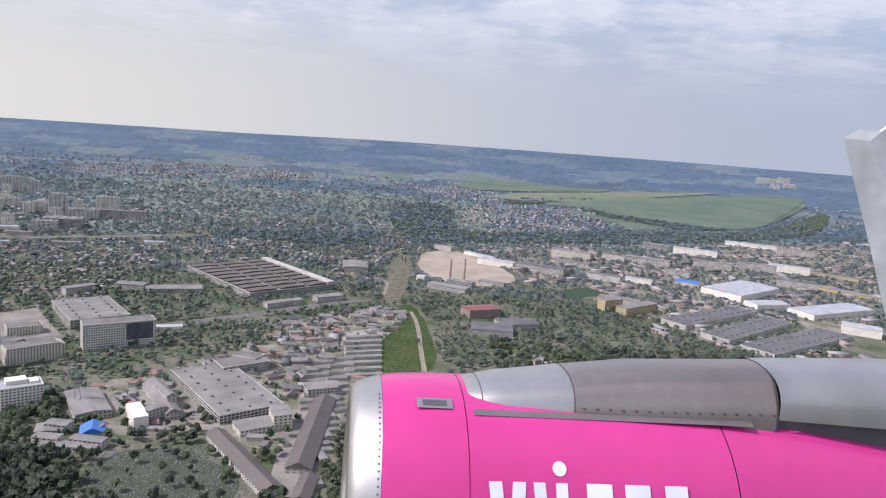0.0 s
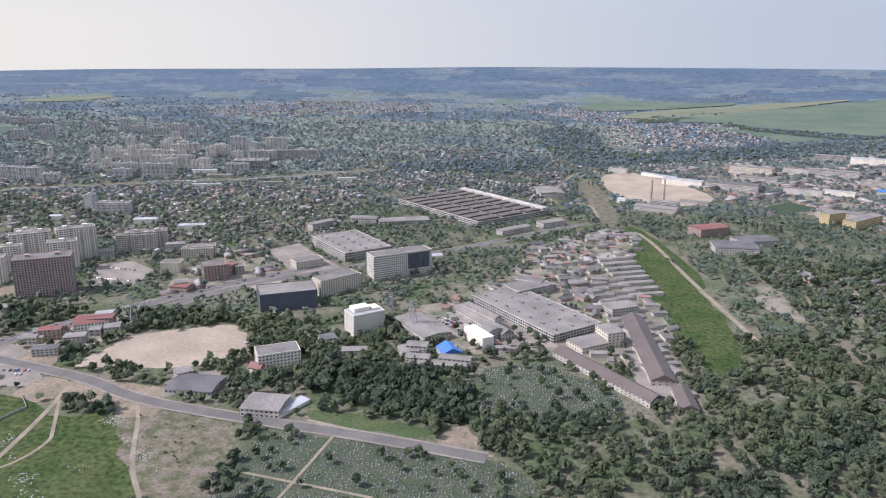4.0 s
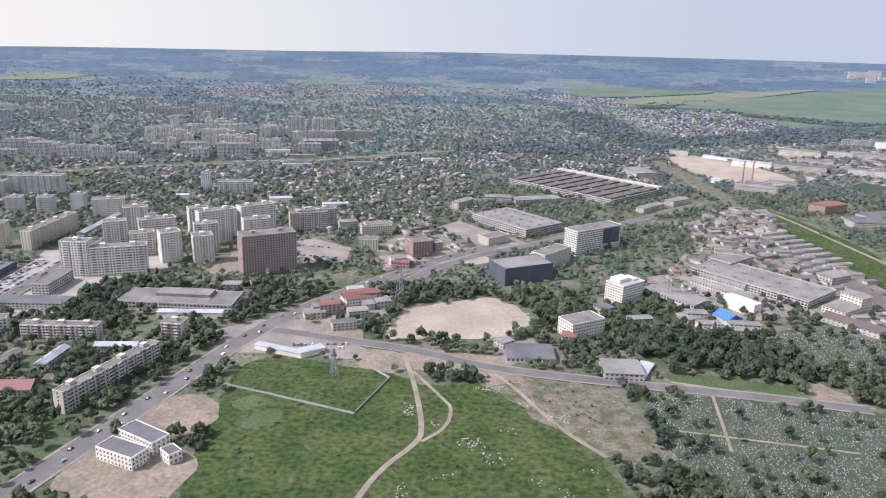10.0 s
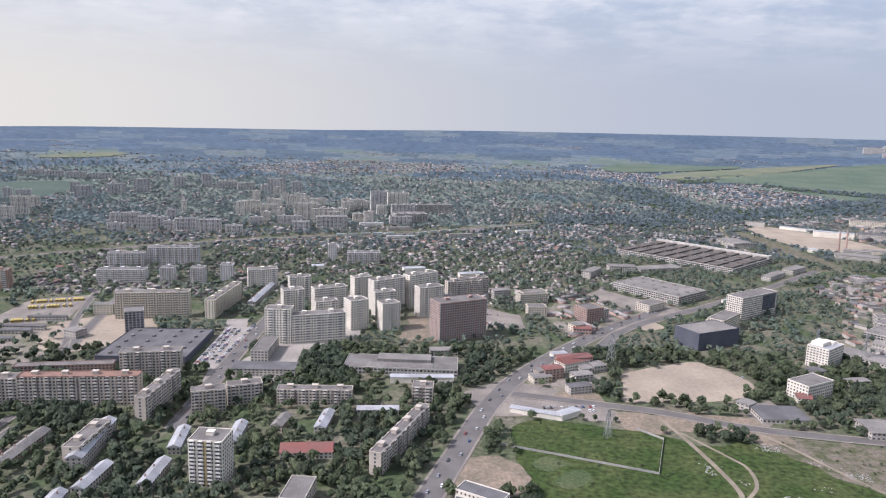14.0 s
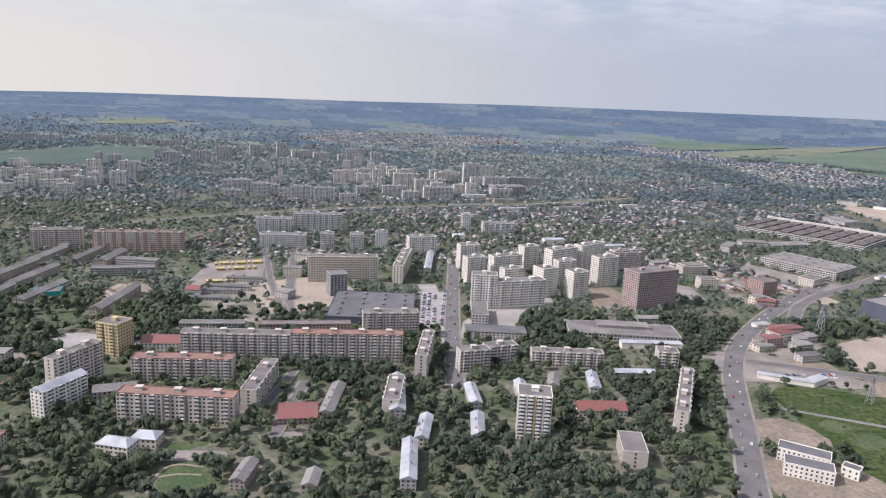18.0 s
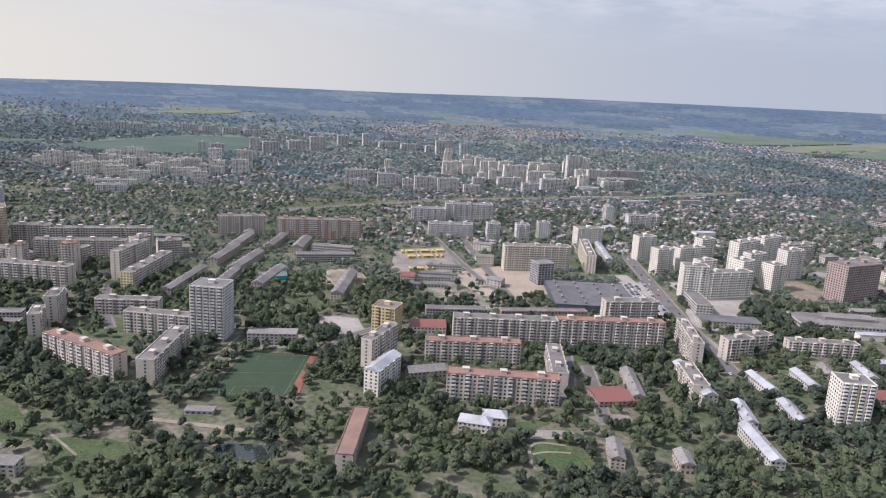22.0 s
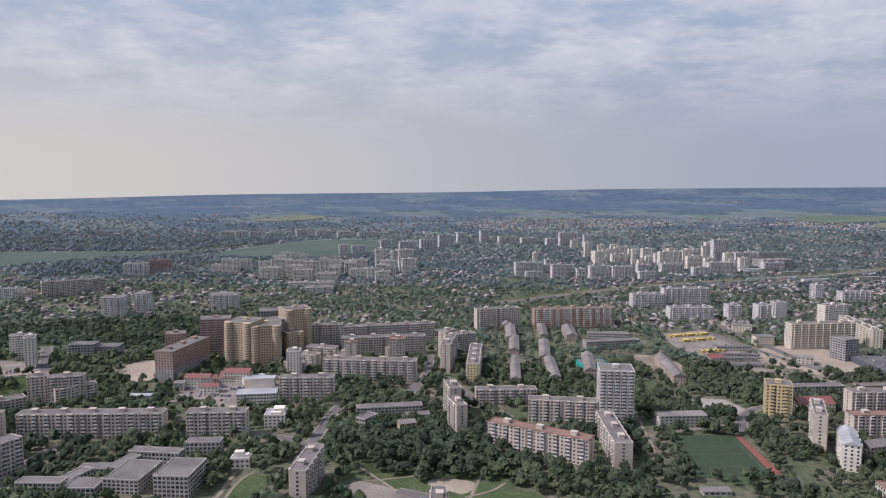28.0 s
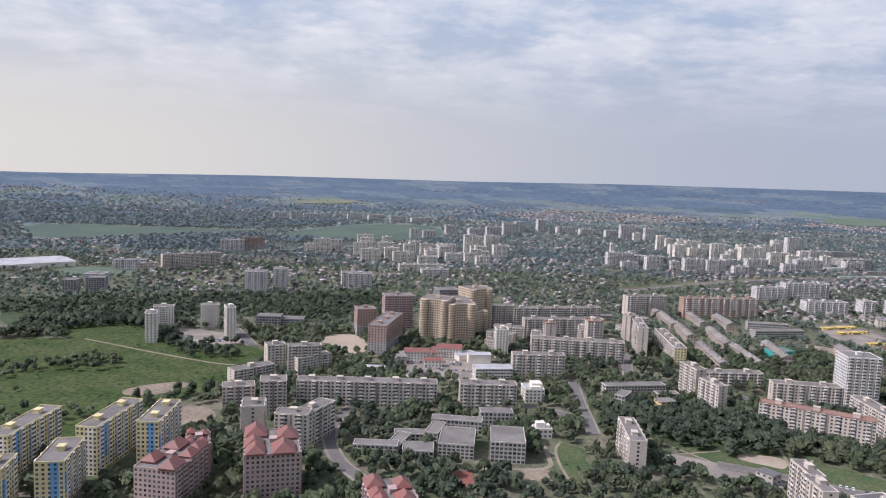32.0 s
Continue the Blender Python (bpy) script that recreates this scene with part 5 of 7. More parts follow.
building("panel_block", -1037.2, 416.7, 40.6, 6.77, 20.6, 85.4)
building("school", -1056.5, 521.4, 39.6, 7.2, 4.5, 12.3)
building("shed", -1029.8, 474.6, 24.7, 10, 7, 20.3)
building("clinic", -1127, 282.2, 12, 11.1, 7.4, -81.1)
building("school", -906.5, 506.3, 33.8, 7.2, 7.8, -3.5)
building("beige_shed", -777.5, 555.2, 16.1, 9, 6.8, -13.8)
building("beige_shed", -778, 503.8, 15.1, 9, 7.7, 3.7)
building("red_house", -837.4, 438.9, 10.2, 9, 4.7, 3.7)
building("dark_shed", -810.7, 479.2, 28.3, 4.5, 3.7, 3.7)
building("dark_shed", -814.4, 454.1, 29.8, 4.5, 3.6, 0.3)
building("shed", -770.8, 440.7, 11.3, 10, 5.6, -22.2)
building("white_block", -1414.4, 938.7, 14.3, 7.5, 12.5, 14)
building("white_block", -1394.4, 940.8, 24.5, 11.0, 20.5, 14)
building("white_block", -1376.8, 961.1, 18.9, 9.7, 18.0, 14)
building("white_block", -1332.6, 915.4, 18.2, 9.2, 19.7, 14)
building("white_block", -1336.9, 1005.8, 20.8, 10.4, 18.5, 14)
building("white_block", -1355.8, 1112.5, 27.8, 11.0, 13.2, 14)
building("white_block", -1302.7, 941.0, 13.6, 6.8, 19.1, 14)
building("white_block", -1309.5, 1043.7, 14.8, 7.5, 18.1, 14)
building("white_block", -1257.0, 885.8, 15.8, 8.0, 23.7, 14)
building("white_block", -1257.8, 969.9, 15.2, 7.8, 19.5, 14)
building("white_block", -1237.7, 957.5, 19.0, 9.8, 18.3, 14)
building("white_block", -1208.3, 986.8, 29.6, 11.0, 16.0, 14)
building("white_block", -1190.6, 907.2, 31.4, 11.0, 11.5, 14)
building("white_block", -1172.4, 987.0, 18.0, 9.6, 32.0, 14)
building("white_block", -1161.7, 1098.2, 19.7, 10.5, 19.5, 14)
building("white_block", -1137.0, 1017.9, 23.5, 11.0, 29.1, 14)
building("white_block", -1125.7, 960.8, 22.1, 11.0, 20.7, 14)
building("white_block", -1152.3, 866.4, 19.6, 10.4, 13.4, 14)
building("white_block", -1263.5, 863.8, 28.0, 11.0, 15.2, 14)
building("white_block", -1228.3, 853.4, 27.2, 11.0, 11.8, 14)
building("white_block", -1231.8, 785.9, 57.1, 11.0, 8.8, 14)
building("white_block", -1312.7, 903.3, 18.0, 9.1, 13.5, 14)
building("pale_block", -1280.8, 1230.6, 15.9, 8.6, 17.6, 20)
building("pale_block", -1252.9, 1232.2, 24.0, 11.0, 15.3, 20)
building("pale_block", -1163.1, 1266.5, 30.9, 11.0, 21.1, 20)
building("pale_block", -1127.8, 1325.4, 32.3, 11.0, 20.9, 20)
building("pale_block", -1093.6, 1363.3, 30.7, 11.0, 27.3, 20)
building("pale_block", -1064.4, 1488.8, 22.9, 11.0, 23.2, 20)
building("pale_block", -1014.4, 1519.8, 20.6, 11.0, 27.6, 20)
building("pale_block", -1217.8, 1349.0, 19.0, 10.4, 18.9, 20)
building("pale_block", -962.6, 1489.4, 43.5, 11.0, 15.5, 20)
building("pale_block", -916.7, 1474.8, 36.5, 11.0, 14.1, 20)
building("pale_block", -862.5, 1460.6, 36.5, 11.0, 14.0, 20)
building("white_block", -825.9, 1195.5, 13.8, 7.9, 27.8, 11)
building("white_block", -815.9, 1122.1, 27.6, 11.0, 19.2, 11)
building("white_block", -790.4, 1269.6, 13.6, 7.8, 17.0, 11)
building("white_block", -766.8, 1269.9, 13.6, 7.8, 17.0, 11)
building("white_block", -784.7, 1113.9, 28.6, 11.0, 15.1, 11)
building("white_block", -764.1, 1086.6, 11.9, 6.8, 25.8, 11)
building("white_block", -724.8, 1169.4, 22.5, 11.0, 19.1, 11)
building("white_block", -751.3, 1046.5, 11.5, 6.6, 18.3, 11)
building("white_block", -715.3, 1057.1, 37.4, 11.0, 25.4, 11)
building("white_block", -670.3, 1057.9, 38.2, 11.0, 17.8, 11)
building("white_block", -580.4, 1262.8, 38.7, 11.0, 23.4, 11)
building("white_block", -612.7, 1019.9, 14.9, 8.6, 19.5, 11)
building("white_block", -749.0, 1239.1, 19.1, 10.9, 15.6, 11)
building("white_block", -670.5, 1218.9, 17.1, 9.8, 15.6, 11)
building("white_block", -633.9, 1199.3, 16.9, 9.8, 13.3, 11)
building("white_block", -600.8, 1124.9, 16.2, 9.3, 16.9, 11)
building("white_block", -828.2, 1377.4, 14.7, 8.3, 17.0, 11)
building("white_block", -926.0, 1117.8, 8.4, 6.0, 15.9, 11)
building("pale_block", -948.1, 944.8, 40.2, 11.0, 18.7, 11)
building("pale_block", -905.5, 914.1, 24.6, 11.0, 19.1, 11)
building("pale_block", -850.9, 909.3, 29.1, 11.0, 18.3, 11)
building("pale_block", -819.2, 910.1, 29.3, 11.0, 17.6, 11)
building("pale_block", -661.9, 970.9, 44.0, 11.0, 17.5, 11)
building("pale_block", -564.3, 1144.1, 43.3, 11.0, 16.2, 11)
building("pale_block", -728.1, 997.1, 35.2, 11.0, 13.0, 11)
building("pale_block", -875.8, 913.0, 13.0, 7.4, 13.4, 11)
building("pale_block", -564.6, 1029.4, 33.9, 11.0, 12.0, 11)
building("pale_block", -911.7, 1020.7, 12.8, 7.2, 14.7, 11)
building("pale_block", -1517.6, 898.9, 33.8, 11.0, 17.9, 16)
building("pale_block", -1295.9, 648.0, 24.6, 11.0, 15.3, 16)
building("pale_block", -1564.7, 687.6, 35.7, 11.0, 12.2, 16)
building("brick_block", -1494.3, 925.1, 32.6, 11.0, 19.9, 16)
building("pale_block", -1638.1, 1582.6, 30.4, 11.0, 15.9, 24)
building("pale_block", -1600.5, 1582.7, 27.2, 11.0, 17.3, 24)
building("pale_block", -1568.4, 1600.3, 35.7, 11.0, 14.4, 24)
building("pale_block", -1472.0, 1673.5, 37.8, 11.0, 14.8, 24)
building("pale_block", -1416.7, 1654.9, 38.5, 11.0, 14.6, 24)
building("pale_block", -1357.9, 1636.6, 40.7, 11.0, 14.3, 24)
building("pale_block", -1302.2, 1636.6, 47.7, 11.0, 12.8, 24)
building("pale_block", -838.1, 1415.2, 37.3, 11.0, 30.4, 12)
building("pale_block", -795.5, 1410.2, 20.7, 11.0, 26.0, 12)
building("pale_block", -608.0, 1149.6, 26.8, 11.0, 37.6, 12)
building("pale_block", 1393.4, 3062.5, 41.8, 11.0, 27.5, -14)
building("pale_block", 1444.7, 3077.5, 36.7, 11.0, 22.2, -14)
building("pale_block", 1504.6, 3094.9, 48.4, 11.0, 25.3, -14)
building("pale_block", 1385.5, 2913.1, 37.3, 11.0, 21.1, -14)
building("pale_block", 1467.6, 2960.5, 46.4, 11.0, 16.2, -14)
building("hall", 20.0, 1106.8, 29.3, 10.0, 7.2, -24)
building("white_hall", 95.9, 1007.1, 54.4, 15.4, 8.2, -24)
building("beige_shed", 227.1, 1128.3, 62.7, 15.4, 11.3, -24)
building("dark_shed", 156.7, 982.5, 68.8, 19.8, 9.7, -24)
building("shed", 215.0, 1051.5, 50.1, 13.2, 7.0, -24)
building("hall", 294.6, 1128.0, 36.5, 10.0, 9.6, -24)
building("shed", 349.2, 1123.0, 69.6, 16.5, 9.6, -24)
building("white_hall", 473.3, 1255.9, 75.0, 15.4, 11.0, -24)
building("factory", 411.3, 1286.8, 48.2, 10.0, 11.1, -24)
building("white_hall", 649.9, 1419.9, 106.1, 18.7, 7.7, -24)
building("shed", 701.8, 1349.3, 66.6, 12.1, 12.5, -24)
building("blue_shed", 359.2, 966.6, 33.0, 10.0, 5.1, -24)
building("white_shed", 288.7, 956.9, 35.5, 10.0, 6.6, -24)
building("shed", 529.7, 1133.8, 60.0, 13.2, 12.3, -24)
building("beige_shed", 226.6, 814.6, 46.2, 15.4, 8.3, -24)
building("hall", 240.5, 956.1, 46.1, 13.2, 8.1, -24)
building("shed", 454.1, 1124.1, 58.5, 13.2, 11.0, -24)
building("white_shed", 584.2, 1135.6, 60.9, 13.2, 12.6, -24)
building("red_hall", 139.3, 919.5, 10.7, 10.0, 6.1, -24)
building("shed", 366.7, 1030.1, 34.8, 10.0, 9.0, -24)
building("dark_shed", 532.5, 1004.3, 54.1, 13.2, 11.2, -24)
building("shed", 25.0, 826.1, 49.5, 17.6, 5.4, -24)
building("factory", 40.3, 852.6, 32.3, 11.0, 7.0, -24)
building("white_shed", -8.2, 871.5, 10.9, 10.0, 5.0, -24)
building("shed", 80.8, 872.8, 33.3, 11.0, 4.3, -24)
building("red_hall", -420.1, 399.1, 23.3, 9.0, 8.0, 16)
building("red_hall", -438.2, 379.4, 13.0, 8.0, 7.0, 18)
building("shed", -419.7, 375.5, 12.6, 8.0, 4.8, 18)
building("beige_shed", -447.8, 371.6, 9.9, 9.0, 4.2, 18)
building("shed", -406.0, 395.0, 9.8, 10.0, 4.6, 22)
building("shed", -414.5, 389.3, 7.0, 8.0, 4.2, 20)
building("dark_shed", -425.7, 355.1, 14.5, 7.0, 4.9, 18)
building("white_shed", -426.4, 420.4, 11.0, 6.0, 3.0, 18)
building("shed", -506.7, 420.3, 19.4, 8.0, 4.0, 6)
building("white_shed", -520.9, 366.2, 39.2, 6.0, 4.1, 2)
building("shed", -203.1, 385.5, 13.2, 8.0, 5.5, -4)
building("beige_shed", -200.8, 369.4, 14.0, 7.0, 4.7, -2)
building("shed", -183.3, 385.4, 8.9, 8.0, 4.6, -4)
building("shed", -178.5, 369.7, 19.0, 7.0, 4.8, -6)
building("beige_shed", -82.9, 414.3, 11.3, 16.0, 10.0, 24)
building("barrack", -164.9, 439.4, 33.6, 6.0, 9.1, -50)
building("shed", -158.6, 411.1, 7.0, 12.0, 7.5, -40)
building("dark_shed", -261.3, 391.1, 10.1, 9.0, 5.1, 30)
building("shed", -241.0, 378.2, 15.0, 7.0, 3.4, 10)
building("shed", -331.1, 336.7, 8.7, 8.0, 3.6, 40)
building("office", -502.6, 555.4, 12.2, 9.0, 7.5, 20)
building("panel_block", -486.5, 579.1, 33.7, 8.0, 16.6, 20)
building("beige_office", -423.8, 574.0, 24.6, 10.0, 9.5, 22)
building("brick_row", -385.6, 512.4, 17.5, 16.0, 12.4, 28)
building("beige_shed", -401.1, 484.1, 10.2, 9.0, 6.0, 30)
building("office", -370.9, 527.1, 7.3, 8.0, 6.9, 30)
building("shed", -452.0, 583.6, 16.8, 9.0, 8.2, 20)
building("office", -130.5, 519.6, 20.3, 14.0, 7.4, -18)
building("white_shed", -226.1, 589.2, 38.3, 7.0, 3.0, 20)
building("white_shed", -534.6, 686.6, 23.4, 10.0, 4.9, 14)
building("white_shed", -637.2, 688.6, 12.4, 9.0, 4.5, 14)
building("white_shed", -474.9, 668.4, 25.8, 9.0, 4.7, 14)
building("office", -520.7, 1174.7, 77.7, 12.0, 13.9, 12)
building("white_shed", -607.5, 1005.9, 35.7, 8.0, 4.4, 12)
building("shed", -564.6, 967.4, 32.6, 8.0, 5.0, 12)
building("white_shed", -380.5, 968.5, 26.9, 8.0, 4.9, 16)
building("shed", -477.1, 921.2, 34.3, 8.0, 4.7, 14)
building("white_shed", -558.5, 898.8, 38.3, 6.0, 3.9, 14)
building("factory", -552.9, 1059.3, 52.5, 30.0, 13.5, 14)
building("garage_row", -61.2, 543.2, 15.0, 4.2, 2.2, 20)
building("garage_row", -78.4, 547.8, 13.0, 4.2, 2.2, 20)
building("garage_row", -60.8, 527.8, 19.0, 4.2, 2.2, 20)
building("garage_row", -77.2, 532.4, 16.0, 4.2, 2.2, 20)
building("garage_row", -60.5, 513.2, 23.0, 4.2, 2.2, 20)
building("garage_row", -76.0, 517.8, 13.0, 4.2, 2.2, 20)
building("garage_row", -60.2, 499.2, 15.0, 4.2, 2.2, 20)
building("garage_row", -74.9, 503.9, 16.0, 4.2, 2.2, 20)
building("garage_row", -59.9, 485.9, 19.0, 4.2, 2.2, 20)
building("garage_row", -73.9, 490.6, 13.0, 4.2, 2.2, 20)
building("garage_row", -59.6, 473.2, 23.0, 4.2, 2.2, 20)
building("garage_row", -72.8, 477.9, 16.0, 4.2, 2.2, 20)
building("garage_row", -59.3, 461.1, 15.0, 4.2, 2.2, 20)
building("garage_row", -71.9, 465.7, 13.0, 4.2, 2.2, 20)
building("garage_row", -59.0, 449.4, 19.0, 4.2, 2.2, 20)
building("garage_row", -71.0, 454.1, 16.0, 4.2, 2.2, 20)
building("garage_row", -58.7, 438.3, 23.0, 4.2, 2.2, 20)
building("garage_row", -70.1, 443.0, 13.0, 4.2, 2.2, 20)
building("garage_row", -58.5, 427.6, 15.0, 4.2, 2.2, 20)
building("garage_row", -58.2, 417.4, 19.0, 4.2, 2.2, 20)
building("garage_row", -58.0, 407.5, 23.0, 4.2, 2.2, 20)
building("garage_row", -57.8, 398.1, 15.0, 4.2, 2.2, 20)
building("garage_row", -57.6, 389.0, 19.0, 4.2, 2.2, 20)
building("garage_row", -57.4, 380.2, 23.0, 4.2, 2.2, 20)


def infill(kind, x0, x1, y0, y1, count, low, high, a, seed):
    """More blocks of a dense far quarter, set between those that stand there."""
    r = random.Random(seed)
    for _ in range(count * 12):
        x, y, run = r.uniform(x0, x1), r.uniform(y0, y1), r.uniform(13, 26)
        if all((x - u) ** 2 + (y - v) ** 2 > (0.5 * run + 0.42 * w) ** 2 for u, v, w, *_ in FOOTPRINTS):
            building(kind, x, y, run, r.uniform(8, 10), r.uniform(low, high), a)
            count -= 1
            if count == 0:
                break


infill("white_block", -1330, -1120, 860, 1000, 16, 11, 19, 14, 1)
infill("white_block", -830, -600, 1010, 1230, 13, 12, 22, 11, 2)
infill("pale_block", -960, -700, 900, 990, 7, 9, 16, 11, 3)

# ---- clear the building plots ----
for x, y, L, D, a in FOOTPRINTS:
    u = (CX - x) * math.cos(a) + (CY - y) * math.sin(a)
    v = -(CX - x) * math.sin(a) + (CY - y) * math.cos(a)
    BUSY[(abs(u) < L / 2 + 3.0) & (abs(v) < D / 2 + 3.0)] = 1


# ---- trees ----
def clump_crown(clumps, seed, tall=1.0):
    """A crown of many small leaf clumps, about 1 m in radius and 2 m high, standing on z = 0.5."""
    rng = np.random.default_rng(seed)
    tetra = np.array([(0.94, 0, -0.33), (-0.47, 0.82, -0.33), (-0.47, -0.82, -0.33), (0, 0, 1.0)], float)
    tri = np.array([(0, 1, 3), (1, 2, 3), (2, 0, 3)])
    v, f = [], []
    for i in range(clumps):
        d = rng.normal(size=3)
        d /= np.linalg.norm(d)
        d[2] = abs(d[2]) if rng.uniform() < 0.55 else d[2]
        c = d * rng.uniform(0.5, 0.82) * np.array((1, 1, tall)) * (1.0 if d[2] > -0.3 else 0.6)
        size = rng.uniform(0.36, 0.62) * (1.75 if clumps < 5 else 1.6 if clumps < 8 else 1.25 if clumps < 14 else 1.0 if clumps < 30 else 0.85)
        q = tetra * size * rng.uniform(0.75, 1.35, (4, 1))
        t = rng.uniform(0, 6.28)
        q = q @ np.array([(math.cos(t), -math.sin(t), 0), (math.sin(t), math.cos(t), 0), (0, 0, 1)]) @ np.array([(1, 0, 0), (0, 0.8, 0.6), (0, -0.6, 0.8)])
        f.append(tri + 4 * i)
        v.append(q + c + (0, 0, 0.5 + tall))
    return np.concatenate(v), np.concatenate(f)


def scatter(name, spots, templates, mat, label, category="trees", grid=False):
    """Joins copies of the templates at rows of x, y, radius, height into one mesh."""
    rng = np.random.default_rng(len(spots))
    vs, fs, o = [], [], 0
    pick = rng.integers(0, len(templates), len(spots))
    for k, (tv, tf) in enumerate(templates):
        s = spots[pick == k]
        if not len(s):
            continue
        t = rng.integers(0, 4, len(s)) * 1.5708 + 0.26 + 0.25 * np.sin(s[:, 0] * 0.01) + rng.normal(0, 0.05, len(s)) if grid else rng.uniform(0, 6.28, len(s))
        c, q = np.cos(t)[:, None], np.sin(t)[:, None]
        x = (tv[None, :, 0] * c - tv[None, :, 1] * q) * s[:, 2:3] + s[:, 0:1]
        y = (tv[None, :, 0] * q + tv[None, :, 1] * c) * s[:, 2:3] + s[:, 1:2]
        z = tv[None, :, 2] * s[:, 3:4] + land_height(s[:, 0:1], s[:, 1:2])
        vs.append(np.stack([x, y, z], 2).reshape(-1, 3))
        fs.append((tf[None] + (len(tv) * np.arange(len(s)))[:, None, None] + o).reshape(-1, tf.shape[1]))
        o += len(tv) * len(s)
    return tagged(new(name, big_mesh(name, np.concatenate(vs), np.concatenate(fs), mat, category == "trees")), label, category, "", "stuff")


NEAR = [clump_crown(22, s) for s in range(8)]
MID = [clump_crown(10, 20 + s) for s in range(6)]
FAR = [clump_crown(5, 40 + s) for s in range(5)]
LAST = [clump_crown(3, 50 + s) for s in range(5)]
rng = np.random.default_rng(5)
VILLAGES = (((70, 1794), (226, 1964), (451, 1933), (483, 1595), (117, 1342), (47, 1452)), ((-114, 2272), (90, 2386), (250, 2161), (330, 2025), (69, 1922)), ((-1107, 2097), (-880, 2546), (-419, 2483), (-404, 2164), (-926, 1894)), ((-1728, 876), (-1644, 1002), (-1579, 905), (-1652, 789)), ((-1540, 676), (-1369, 758), (-1260, 780), (-1247, 726), (-1356, 637), (-1450, 582)), ((119, 1746), (408, 1899), (222, 1515), (36, 1395)))


def busy_at(x, y):
    i, j = ((y - 100) / 4).astype(int), ((x + 2920) / 4).astype(int)
    ok = (i >= 0) & (i < BUSY.shape[0]) & (j >= 0) & (j < BUSY.shape[1])
    out = np.ones(len(x), dtype=np.uint8)
    out[ok] = BUSY[i[ok], j[ok]]
    return out


def field_noise(x, y, s):
    return np.sin(x * s + 1.3) * np.cos(y * s * 1.2 + 0.4) + 0.6 * np.sin((x + y) * s * 2.1) + 0.4 * np.cos((x - 2 * y) * s * 1.7)


def spots_in(x0, x1, y0, y1, per, size, tall=1.0):
    n = int((x1 - x0) * (y1 - y0) / per)
    x, y = rng.uniform(x0, x1, n), rng.uniform(y0, y1, n)
    b = busy_at(x, y)
    f = field_noise(x, y, 0.035)
    chance = np.where(b == 2, 1.0, np.where(b == 0, np.where(y < 800, 0.74 + 0.36 * f, 0.78 + 0.25 * f), np.where(b == 3, np.where(x > 60, 0.62, 0.2), np.where(b == 4, 0.1, np.where(b == 6, 0.22, np.where((b == 5) & (x < -1290) & (f > 0.55), 0.35, 0.0))))))
    chance = chance * np.clip((2500 - y) / 900, 0.08, 1)
    keep = rng.uniform(0, 1, n) < chance
    x, y, b = x[keep], y[keep], b[keep]
    r = rng.uniform(0.6, 1.35, len(x)) * size * np.where(b == 2, 1.15, 1.0)
    return np.stack([x, y, r, r * tall * rng.uniform(0.75, 1.25, len(x))], 1)


for outline in VILLAGES:
    m = inside(list(outline))
    BUSY[m & (BUSY == 0)] = 6
near = np.concatenate([spots_in(-1500, 60, 130, 430, 13, 2.1), spots_in(60, 300, 230, 620, 30, 2.3)])
mid = spots_in(-1900, 420, 430, 800, 25, 1.9, 0.85)
far = spots_in(-2200, 900, 800, 1250, 32, 2.2, 0.55)
last = np.concatenate([spots_in(-2500, 1100, 1250, 1750, 66, 2.7, 0.5), spots_in(-2900, 1300, 1750, 2560, 165, 3.4, 0.45)])
# the trees nearest to the flight line, one by one
order = np.argsort(np.where(near[:, 1] > 178, near[:, 1], 9e3))
single, near = near[order[:150]], near[order[150:]]
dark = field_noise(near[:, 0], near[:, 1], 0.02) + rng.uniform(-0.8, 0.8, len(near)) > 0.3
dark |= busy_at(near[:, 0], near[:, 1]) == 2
scatter("tree_cover", near[~dark], NEAR, MAT["leaf"], "green leafy trees between the blocks")
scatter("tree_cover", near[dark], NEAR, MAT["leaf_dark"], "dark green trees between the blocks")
# beyond the near trees, open cover uses the leaf colours that hold painted haze
shady = busy_at(mid[:, 0], mid[:, 1]) == 2
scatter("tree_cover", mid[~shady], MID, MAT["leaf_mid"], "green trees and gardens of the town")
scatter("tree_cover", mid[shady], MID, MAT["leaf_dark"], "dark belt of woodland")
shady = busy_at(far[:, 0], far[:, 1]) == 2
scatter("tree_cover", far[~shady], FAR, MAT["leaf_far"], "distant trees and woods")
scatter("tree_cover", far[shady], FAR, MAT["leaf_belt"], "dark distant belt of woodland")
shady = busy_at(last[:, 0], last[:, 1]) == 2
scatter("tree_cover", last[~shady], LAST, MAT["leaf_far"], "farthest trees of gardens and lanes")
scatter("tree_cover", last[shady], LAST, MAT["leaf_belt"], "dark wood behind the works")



# low bushes in the open grass
n = 16000
x, y = rng.uniform(-1500, 100, n), rng.uniform(120, 520, n)
ok = (busy_at(x, y) == 5) & (field_noise(x, y, 0.06) + rng.normal(0, 0.5, n) > 0.5)
x, y = x[ok], y[ok]
r = rng.uniform(0.25, 0.8, len(x)) * np.where(rng.uniform(0, 1, len(x)) < 0.1, 1.7, 1.0)
scatter("bush_cover", np.stack([x, y, r, r * 0.55], 1), MID, MAT["leaf"], "low green bushes and weeds in the meadow")


